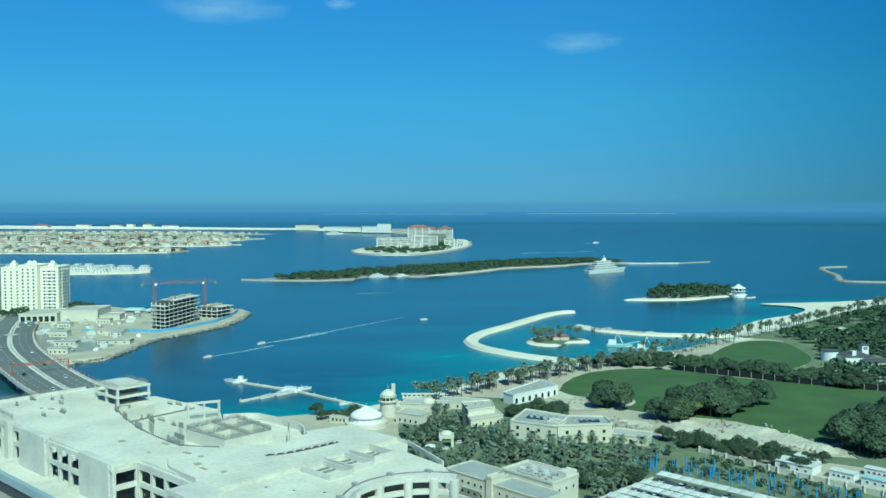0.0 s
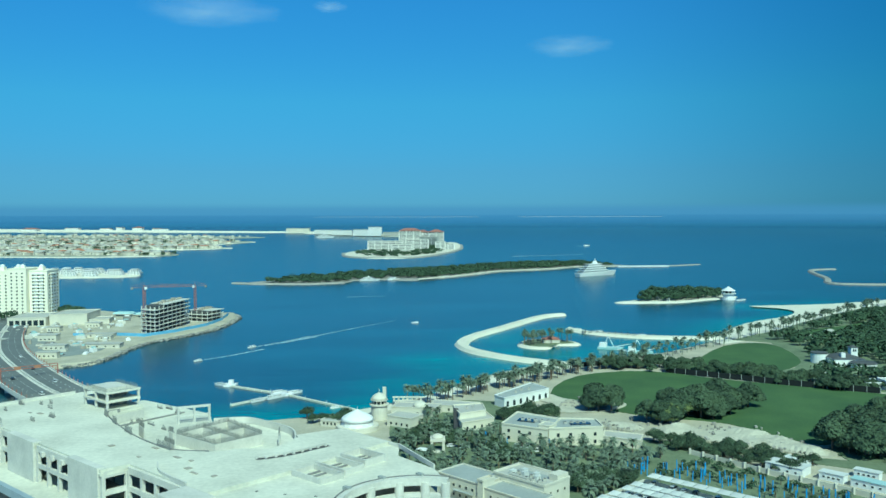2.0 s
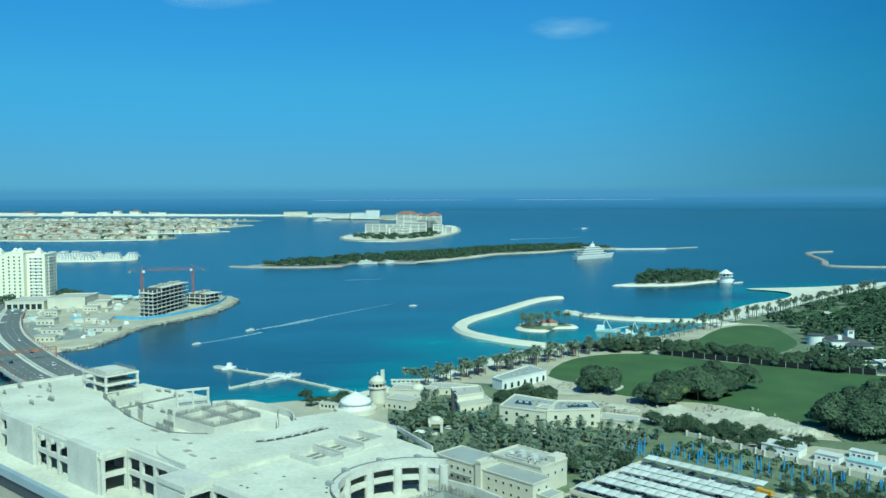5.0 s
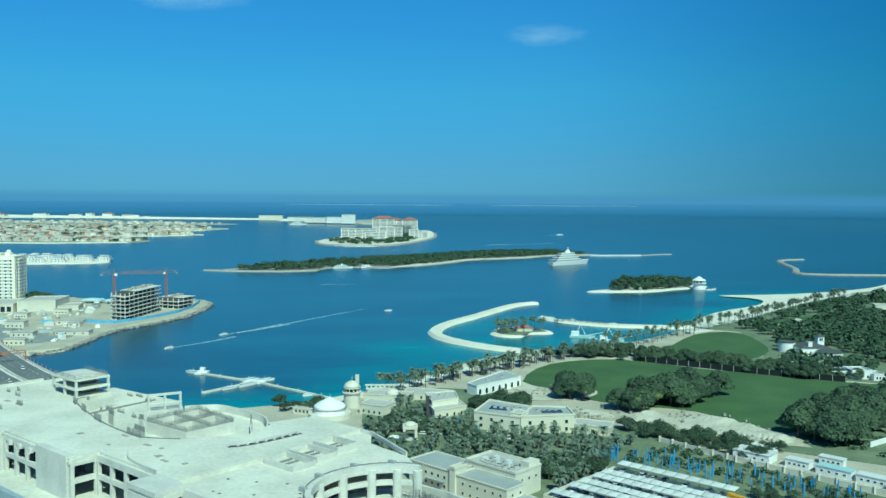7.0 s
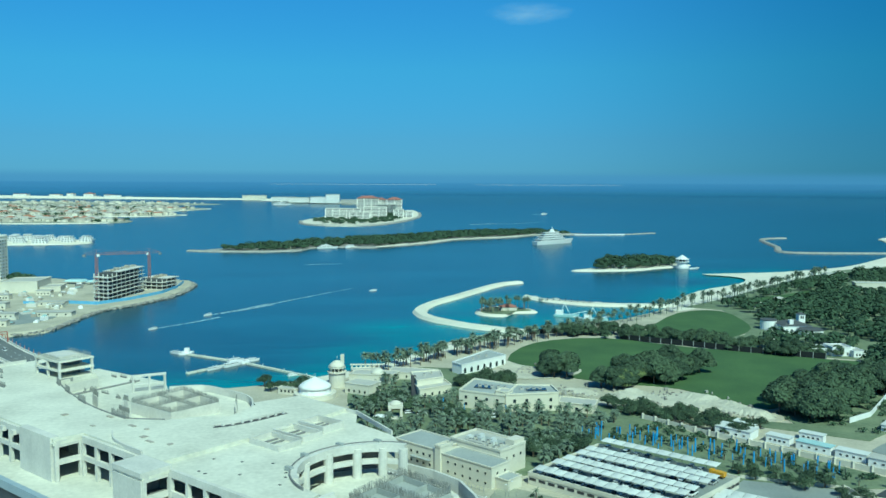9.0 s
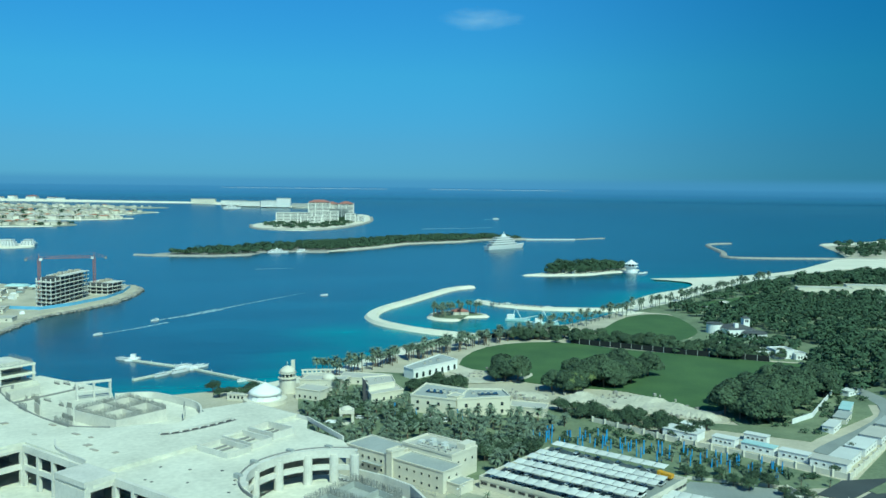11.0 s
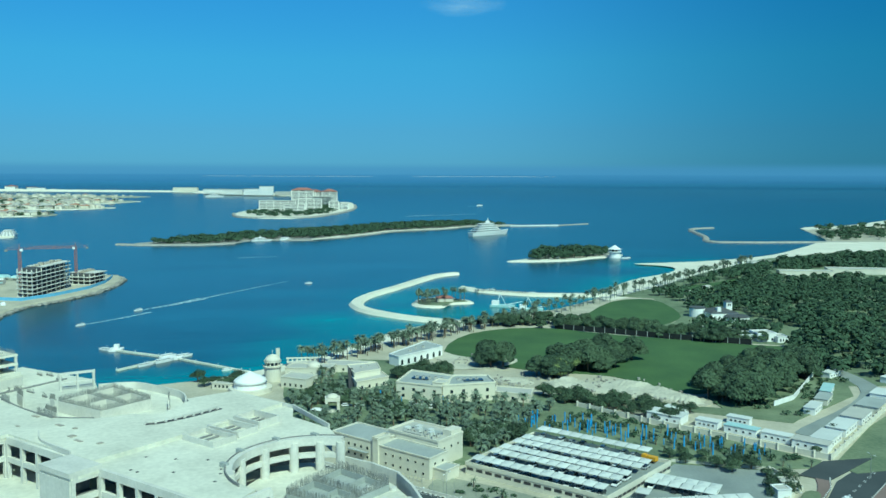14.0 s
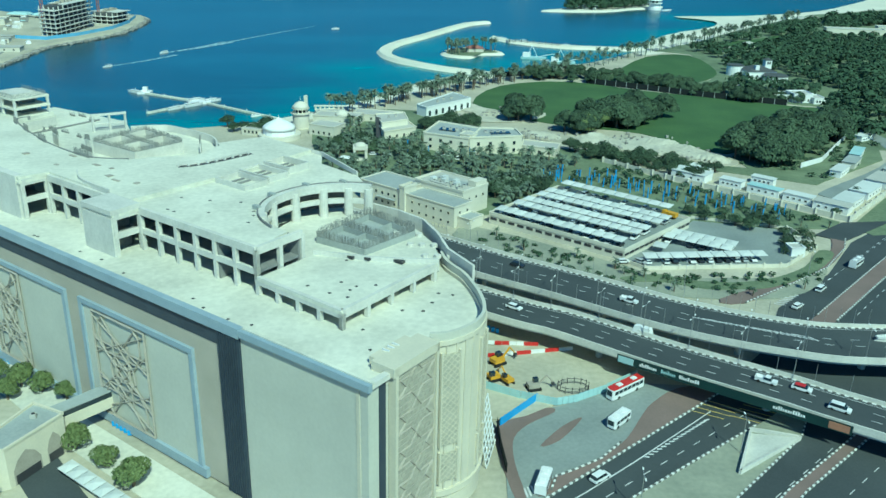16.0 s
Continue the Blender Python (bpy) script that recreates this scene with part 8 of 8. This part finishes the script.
def yacht(x, y, turn, L, label, decks, name="yacht"):
    m = fold_pose(x, y, 0, turn)
    t = thing(name, fold(x, y, 0), label, "yacht" if decks > 2 else "boat")
    W, H = L * 0.15, L * (0.06 if decks > 2 else 0.09)
    hull(m, L, W, H).make("hull", WHITE, t)
    z, a, b = H, -0.42, 0.26
    for k in range(decks):
        s = 1 - 0.13 * k
        x0, x1, w = a * L * (1 - 0.13 * k), b * L * (1 - 0.2 * k), W * 0.42 * s
        h = L * 0.032 if decks > 2 else L * 0.07
        pts = [(x0, -w), (x1 - w * 0.8, -w), (x1, -w * 0.45), (x1, w * 0.45), (x1 - w * 0.8, w), (x0, w)]
        Build(m).prism(pts, z, z + h, 0.95).make("deck_house", WHITE, t)
        gl = offset_loop(pts, L * 0.0015)
        Build(m).prism([(p[0] * 0.985, p[1]) for p in gl], z + h * 0.48, z + h * 0.7).make("window_band", GLASS, t)
        Build(m).prism([(p[0] - L * 0.03 if p[0] < 0 else p[0], p[1] * 1.12) for p in pts], z + h, z + h * 1.14).make("deck", WHITE, t)
        z += h * 1.14
    if decks > 2:
        Build(m).prism([(-0.12 * L, -W * 0.1), (0.0, -W * 0.08), (0.0, W * 0.08), (-0.12 * L, W * 0.1)], z, z + L * 0.05, 0.5).make("funnel", WHITE, t)
        Build(m).tube((-0.04 * L, 0, z), (-0.06 * L, 0, z + L * 0.09), L * 0.006, 5).make("mast", WHITE, t)
    else:
        Build(m).tube((-0.1 * L, 0, z), (-0.14 * L, 0, z + L * 0.12), 0.12, 4).make("mast", WHITE, t)
    return t


yacht(300, 1545, 38, 108, "large white motor yacht with stepped decks, moored", 4)
yacht(-165, 1425, 10, 34, "white motor yacht moored at the island", 3)
yacht(-110, 1440, 15, 36, "white motor yacht moored at the island", 3)
yacht(-70, 1452, 12, 22, "white motor cruiser moored at the island", 2, "motor_boat")
yacht(-540, 4200, 20, 90, "distant white yacht near the resort", 3)
for x, y, t, L in ((-155, 713, 235, 9), (-182, 647, 230, 8), (-20, 872, 190, 8), (545, 3000, 20, 26), (-230, 905, 30, 6), (396, 1085, 15, 10), (404, 1092, 30, 9)):
    yacht(x, y, t, L, "small white motor boat on the water", 1, "motor_boat")

FOAM = mat("foam", (0.62, 0.72, 0.74), (0.35, 0.55, 0.62), 0.8, 0.2, 1.5)
tr = FOAM.node_tree
mixs, clear, fac = tr.nodes.new("ShaderNodeMixShader"), tr.nodes.new("ShaderNodeBsdfTransparent"), tr.nodes.new("ShaderNodeTexNoise")
fac.inputs["Scale"].default_value, fac.inputs["Detail"].default_value = 0.35, 6
tr.links.new(tr.nodes["Principled BSDF"].outputs[0], mixs.inputs[2])
tr.links.new(clear.outputs[0], mixs.inputs[1])
cut = tr.nodes.new("ShaderNodeMapRange")
cut.inputs[1].default_value, cut.inputs[2].default_value = 0.3, 0.7
tr.links.new(tr.nodes.new("ShaderNodeNewGeometry").outputs["Position"], fac.inputs["Vector"])
tr.links.new(fac.outputs["Fac"], cut.inputs[0])
tr.links.new(cut.outputs[0], mixs.inputs[0])
tr.links.new(mixs.outputs[0], tr.nodes["Material Output"].inputs[0])


def wake(line, w0, w1, label="thin white wake trailing behind a boat"):
    n, v = len(line), []
    for i, p in enumerate(line):
        a, b = line[max(i - 1, 0)], line[min(i + 1, n - 1)]
        d = Vector((b[0] - a[0], b[1] - a[1])).normalized()
        w = w0 + (w1 - w0) * i / (n - 1)
        for s in (-1, 1):
            v.append(fold(p[0] - d.y * w * s, p[1] + d.x * w * s, 0.12))
    return tagged(Build().add(v, [(2 * i, 2 * i + 1, 2 * i + 3, 2 * i + 2) for i in range(n - 1)]).make("wake", FOAM), label, "wake", kind="stuff")


wake(smooth_line([(-152, 716), (-131, 744), (-112, 776)], 6), 1.4, 5.4)
wake(smooth_line([(-113, 774.5), (-78, 834), (-40, 894)], 8), 2.0, 0.3, "faint trailing end of a boat's wake")
wake(smooth_line([(-180, 650), (-160, 676), (-143, 703)], 6), 1.0, 2.2)
wake([(-120, 1150), (-92, 1160), (-66, 1162)], 2.5, 0.8)
wake([(210, 2260), (270, 2300), (330, 2310), (420, 2380)], 9, 3)
wake([(535, 2996), (500, 2980)], 4, 8)

# floating pier with berthed boats
p = thing("floating_pier", (-93, 522, 0), "pale floating pier with two arms", "pier")
for a, b, w in (((-136, 551), (-93, 522.5), 2.2), ((-93, 522.5), (-40, 475), 1.9), ((-120, 493), (-97, 520), 2.0)):
    n = int((Vector(a) - Vector(b)).length / 6)
    for k in range(n):
        q, r = Vector(a) + (Vector(b) - Vector(a)) * (k + 0.04) / n, Vector(a) + (Vector(b) - Vector(a)) * (k + 0.96) / n
        Build().wall(q, r, w, 0.0, 0.9).make("pontoon", SCREED, p)
        if k % 3 == 0:
            Build().cyl(q.x, q.y, 0.9, 2.2, 0.16, n=6).make("pile", WHITE, p)
Build().box(-138, 548, 0, -130, 556, 1.2).make("landing", WHITE, p)
Build().box(-135, 550, 1.2, -132, 553, 4.0).make("booth", WHITE, p)
Build().box(-100, 519, 0, -88, 527, 1.2).make("landing", WHITE, p)
for x, y, t, L in ((-141, 553, 150, 11), (-98, 528, 40, 12), (-88, 527, 40, 12), (-97, 514, 48, 14), (-106, 505, 48, 11), (-57, 487, 30, 8)):
    yacht(x, y, t, L, "white motor boat berthed at the pier", 1, "motor_boat")

# dredging barges in the lagoon
for x, y, t, L in ((147, 698, -20, 20), (166, 676, -10, 20)):
    m = Matrix.Translation((x, y, 0)) @ pose(0, 0, 0, 0, 0, t)
    d = thing("work_barge", (x, y, 0), "pale blue work barge with a derrick", "barge", "work barges")
    Build(m).prism([(-L / 2, -4), (L / 2, -4), (L / 2, 4), (-L / 2, 4)], -0.4, 1.6, 1.04).make("hull", TEAL, d)
    Build(m).box(-L / 2 + 1, -2.5, 1.6, -L / 2 + 7, 2.5, 5.0).make("deck_house", WHITE, d)
    Build(m).tube((3, 0, 1.6), (-2, 0, 11), 0.25, 4).tube((-5, 0, 1.6), (-2, 0, 11), 0.25, 4).make("derrick", WHITE, d)
    Build(m).tube((4, 0, 2), (L / 2 + 7, 0, 5), 0.3, 4).make("boom", WHITE, d)
b = thing("pipeline", (158, 687, 0), "floating pale pipeline between barges", "pipeline")
for k in range(6):
    Build().tube((150 + k * 2.4, 694 - k * 2.4, 0.4), (152.2 + k * 2.4, 691.8 - k * 2.4, 0.4), 0.6, 7).make("pipe_section", WHITE, b)
b = thing("spit_jetty", (150, 800, 1.6), "dark timber jetty with moored boats on the spit", "jetty")
for k in range(9):
    Build().box(140 + k * 5, 788 - k * 3.2, 1.2, 144.6 + k * 5, 794 - k * 3.2, 2.4).make("platform", ROOFPALE, b)
    Build().cyl(142 + k * 5, 787.5 - k * 3.2, -0.5, 5, 0.3, n=6).make("pile", DARKMETAL, b)
for x, y in ((138, 806), (156, 790), (190, 764)):
    yacht(x, y + 6, 160, 11, "small white boat beside the sand spit", 1, "motor_boat")
b = thing("long_jetty", (450, 1798, 0), "long low white jetty on piles", "jetty")
for k in range(16):
    Build().box(392 + k * 7, 1788 + k * 0.6, 0.5, 398 + k * 7, 1793 + k * 0.6, 3.0).make("span", WHITE, b)


# ---- road vehicles ----
def car(paint, label, L=4.6, W=1.85, H=1.5, cab=(-0.42, 0.2), box=None):
    """A car at the origin, nose towards +x."""
    c = thing("car", (0, 0, 0), label, "car")
    z = 0.38
    side = [(-0.5, z), (0.5, z), (0.5, 0.72), (0.46, 0.86), (cab[1] + 0.1, 0.95), (-0.46, 0.98), (-0.5, 0.85)]
    n = len(side)

    def loft(prof, w0, w1, name, m):
        k = len(prof)
        v = [(p[0] * L, -w0 / 2 if p[1] < 0.95 else -w1 / 2, p[1]) for p in prof] + [(p[0] * L, w0 / 2 if p[1] < 0.95 else w1 / 2, p[1]) for p in prof]
        return Build().add(v, [tuple(range(k)), tuple(range(2 * k - 1, k - 1, -1))] + [(i, i + k, (i + 1) % k + k, (i + 1) % k) for i in range(k)]).make(name, m, c)
    loft(side, W, W * 0.96, "body", paint)
    loft([(cab[0], 0.95), (cab[1] + 0.08, 0.95), (cab[1] - 0.06, H - 0.1), (cab[0] + 0.06, H - 0.1)], W * 0.94, W * 0.84, "glazing", GLASS)
    loft([(cab[0] + 0.05, H - 0.1), (cab[1] - 0.05, H - 0.1), (cab[1] - 0.08, H), (cab[0] + 0.08, H)], W * 0.86, W * 0.8, "roof", paint)
    for x in (-0.31, 0.31):
        for y in (-0.45, 0.45):
            Build().tube((x * L, y * W - 0.11, 0.33), (x * L, y * W + 0.11, 0.33), 0.33, 10).make("wheel", TYRE, c)
    return c


def place(ob, x, y, z, turn, first=[]):
    if ob in first:
        ob = copy_thing(ob, Matrix.Identity(4))
    else:
        first.append(ob)
    ob.matrix_basis = Matrix.Translation((x, y, z)) @ pose(0, 0, 0, 0, 0, turn)


def at(line, s, off, dz=0.05):
    """A place s metres along a line and off metres to its left."""
    x, y, h = along([(p[0], p[1]) for p in line], 0.5)[int(s * 2)]
    c, sn = math.cos(radians(h)), math.sin(radians(h))
    return x - sn * off, y + c * off, height_at(line, x, y) + dz, h


WHITECAR = car(CARPAINTS[0], "white saloon car on grey asphalt")
SUV = car(CARPAINTS[0], "tall white off-road car on asphalt", 4.9, 1.95, 1.85, (-0.47, 0.22))
SILVER = car(CARPAINTS[1], "silver saloon car on grey asphalt")
DARKCAR = car(CARPAINTS[2], "dark blue saloon car on asphalt")
TAXI = car(CARPAINTS[0], "cream taxi with a red roof")
for o in TAXI.children:
    if o.name.startswith("roof"):
        o.data.materials[0] = RED
place(SUV, 50, 143, 1.42, 34)
place(WHITECAR, 43.5, 212, 8.05, -42)
place(TAXI, 104.5, 164.5, 8.05, -40)
place(SUV, 109, 155.5, 8.05, -42)
place(DARKCAR, 49.5, 240, 9.05, -40)
place(WHITECAR, 134, 222, 1.45, 36)
place(SUV, 148, 234, 1.45, 42)
place(WHITECAR, 90, 262 - 3.0, 1.65, 5)
place(SILVER, 96, 258.5, 1.65, -50)


def pickup(x, y, z, turn):
    m = Matrix.Translation((x, y, z)) @ pose(0, 0, 0, 0, 0, turn)
    c = thing("pickup_truck", (x, y, z), "white pickup truck on the flyover", "truck", "pickups")
    Build(m).prism([(-2.6, -0.95), (2.5, -0.95), (2.6, -0.7), (2.6, 0.7), (2.5, 0.95), (-2.6, 0.95)], 0.45, 1.05, 0.97).make("body", CARPAINTS[0], c)
    Build(m).prism([(-0.6, -0.88), (1.3, -0.88), (1.3, 0.88), (-0.6, 0.88)], 1.05, 1.7, 0.8).make("cab", GLASS, c)
    Build(m).prism([(-0.35, -0.72), (0.95, -0.72), (0.95, 0.72), (-0.35, 0.72)], 1.7, 1.82).make("roof", CARPAINTS[0], c)
    for s in (-1, 1):
        Build(m).box(-2.6, s * 0.9 - 0.06, 1.05, -0.7, s * 0.9 + 0.06, 1.4).make("bed_side", CARPAINTS[0], c)
        for xx in (-1.6, 1.6):
            Build(m).tube((xx, s * 0.85 - 0.12, 0.38), (xx, s * 0.85 + 0.12, 0.38), 0.38, 10).make("wheel", TYRE, c)
    Build(m).box(-2.64, -0.9, 1.05, -2.55, 0.9, 1.4).make("tailgate", CARPAINTS[0], c)


pickup(77, 212.5, 9.05, -42)
pickup(97.5, 168.5, 8.05, -40)


def bus(x, y, z, turn, L, H, roof, label):
    m = Matrix.Translation((x, y, z)) @ pose(0, 0, 0, 0, 0, turn)
    c = thing("bus", (x, y, z), label, "bus")
    w = 1.22
    Build(m).prism([(-L / 2, -w), (L / 2 - 0.3, -w), (L / 2, -w * 0.7), (L / 2, w * 0.7), (L / 2 - 0.3, w), (-L / 2, w)], 0.4, H - 0.15, 0.985).make("body", CARPAINTS[0], c)
    Build(m).prism([(-L / 2 + 0.1, -w + 0.05), (L / 2 - 0.4, -w + 0.05), (L / 2 - 0.1, 0), (L / 2 - 0.4, w - 0.05), (-L / 2 + 0.1, w - 0.05)], H - 0.15, H, 0.97).make("roof", roof, c)
    n = int(L / 1.5)
    for s in (-1, 1):
        for i in range(n):
            Build(m).box(-L / 2 + 0.5 + i * (L - 1) / n, s * w - 0.03, H * 0.5, -L / 2 + 0.4 + (i + 0.9) * (L - 1) / n, s * w + 0.03, H * 0.8).make("window", GLASS, c)
        for xx in (-L * 0.28, L * 0.3):
            Build(m).tube((xx, s * (w - 0.14) - 0.14, 0.48), (xx, s * (w - 0.14) + 0.16, 0.48), 0.48, 12).make("wheel", TYRE, c)
    Build(m).box(L / 2 - 0.05, -w * 0.66, H * 0.42, L / 2 + 0.03, w * 0.66, H * 0.85).make("windscreen", GLASS, c)
    for k in (-0.25, 0.2):
        Build(m).box(L * k - 0.8, -0.6, H, L * k + 0.8, 0.6, H + 0.2).make("roof_hatch", WHITE, c)


bus(65.5, 176.5, 1.45, 213, 11.8, 3.2, RED, "white coach with a red roof, parked")
bus(60.0, 163.3, 1.45, 222, 7.0, 2.7, CARPAINTS[0], "white minibus parked on the forecourt")
bus(37.5, 141.5, 1.45, 66, 7.0, 2.7, CARPAINTS[0], "white minibus beside the kerb")
bus(171, 253, 1.45, 40, 7.5, 2.8, CARPAINTS[1], "silver minibus on the highway")
# cars parked under the shades
rnd = random.Random(91)
kinds = [SUV, WHITECAR, SILVER, DARKCAR]
for p, q, z, n, off in (((51.5, 299.5), (90.5, 263), 4.78, 13, 2.3), ((59.5, 306.5), (98.5, 270.5), 4.78, 13, 2), ((64.5, 311), (103.0, 274.5), 4.78, 13, 3), ((71, 317), (110, 281), 4.78, 13, 2), ((75.5, 321.5), (114.5, 285), 4.78, 13, 3),
                        ((84, 329.5), (119, 296), 4.78, 11, 2), ((110, 277), (129.5, 262), 1.65, 6, 2.2), ((97, 256.5), (141, 257), 1.65, 14, 2.2), ((114, 281), (133, 266), 1.65, 6, 2.4)):
    d = (Vector(q) - Vector(p))
    h = math.degrees(math.atan2(d.y, d.x))
    s = Vector((-d.y, d.x)).normalized() * off
    for i in range(n):
        if rnd.random() < 0.8:
            c = Vector(p) + d * (i + 0.5) / n + s
            place(rnd.choice(kinds), c.x, c.y, z, h + 90 + rnd.choice((0, 180)) + rnd.uniform(-2, 2))
for x, y, h in ((8, 398, 20), (14, 396, 20), (40, 396, -20), (46, 394, -20), (92, 376, 30), (48, 390, 80)):
    place(rnd.choice(kinds[:3]), x, y, 1.45, h)
for s, o in ((30, 9), (60, 8), (95, -9), (120, 10), (150, -8), (175, 10), (210, -10), (240, 8)):
    x, y, z, h = at(BRIDGE, s + 90, o)
    place(rnd.choice(kinds), x, y, z, h)
trk = thing("tipper_truck", (118, 299, 4.75), "orange tipper truck on the parking deck", "truck")
m = Matrix.Translation((119, 295, 4.75)) @ pose(0, 0, 0, 0, 0, 130)
Build(m).box(-3, -1.1, 0.9, 1.2, 1.1, 2.4).make("tipper_body", YELLOW, trk)
Build(m).prism([(1.4, -1.1), (3.0, -1.1), (3.0, 1.1), (1.4, 1.1)], 0.6, 2.6, 0.9).make("cab", YELLOW, trk)
for xx in (-2, -0.8, 2.2):
    for s in (-1, 1):
        Build(m).tube((xx, s - 0.15, 0.5), (xx, s + 0.15, 0.5), 0.5, 10).make("wheel", TYRE, trk)

# ---- thin fair-weather clouds, far off ----
CLOUD = bpy.data.materials.new("cloud")
CLOUD.use_nodes = True
tr = CLOUD.node_tree
pb = tr.nodes["Principled BSDF"]
pb.inputs["Base Color"].default_value, pb.inputs["Roughness"].default_value = (0.8, 0.82, 0.82, 1), 1.0
co, nz, grad, mul = tr.nodes.new("ShaderNodeTexCoord"), tr.nodes.new("ShaderNodeTexNoise"), tr.nodes.new("ShaderNodeTexGradient"), tr.nodes.new("ShaderNodeMath")
grad.gradient_type = "SPHERICAL"
nz.inputs["Scale"].default_value, nz.inputs["Detail"].default_value = 2.4, 7
mul.operation = "MULTIPLY"
tr.links.new(co.outputs["Object"], nz.inputs["Vector"])
tr.links.new(co.outputs["Object"], grad.inputs["Vector"])
tr.links.new(nz.outputs["Fac"], mul.inputs[0])
tr.links.new(grad.outputs["Fac"], mul.inputs[1])
thin = tr.nodes.new("ShaderNodeMapRange")
thin.inputs[1].default_value, thin.inputs[2].default_value, thin.inputs[4].default_value = 0.1, 0.6, 0.22
tr.links.new(mul.outputs[0], thin.inputs[0])
tr.links.new(thin.outputs[0], pb.inputs["Alpha"])
for place_at, w, h in (((668, 4166, 940), 270, 75), ((-1057, 4054, 1085), 420, 105), ((-504, 4149, 1125), 110, 40)):
    b = Build()
    b.add([(-1, 0, -1), (1, 0, -1), (1, 0, 1), (-1, 0, 1)], [(0, 1, 2, 3)])
    c = b.make("cloud", CLOUD)
    c.matrix_basis = Matrix.Translation(place_at) @ pose(0, 0, 0, 0, 0, -math.degrees(math.atan2(place_at[0], place_at[1]))) @ Matrix.Diagonal((w, 1, h, 1))
    c.visible_shadow = False
    tagged(c, "thin wispy white cloud high in the sky", "cloud", kind="structure")
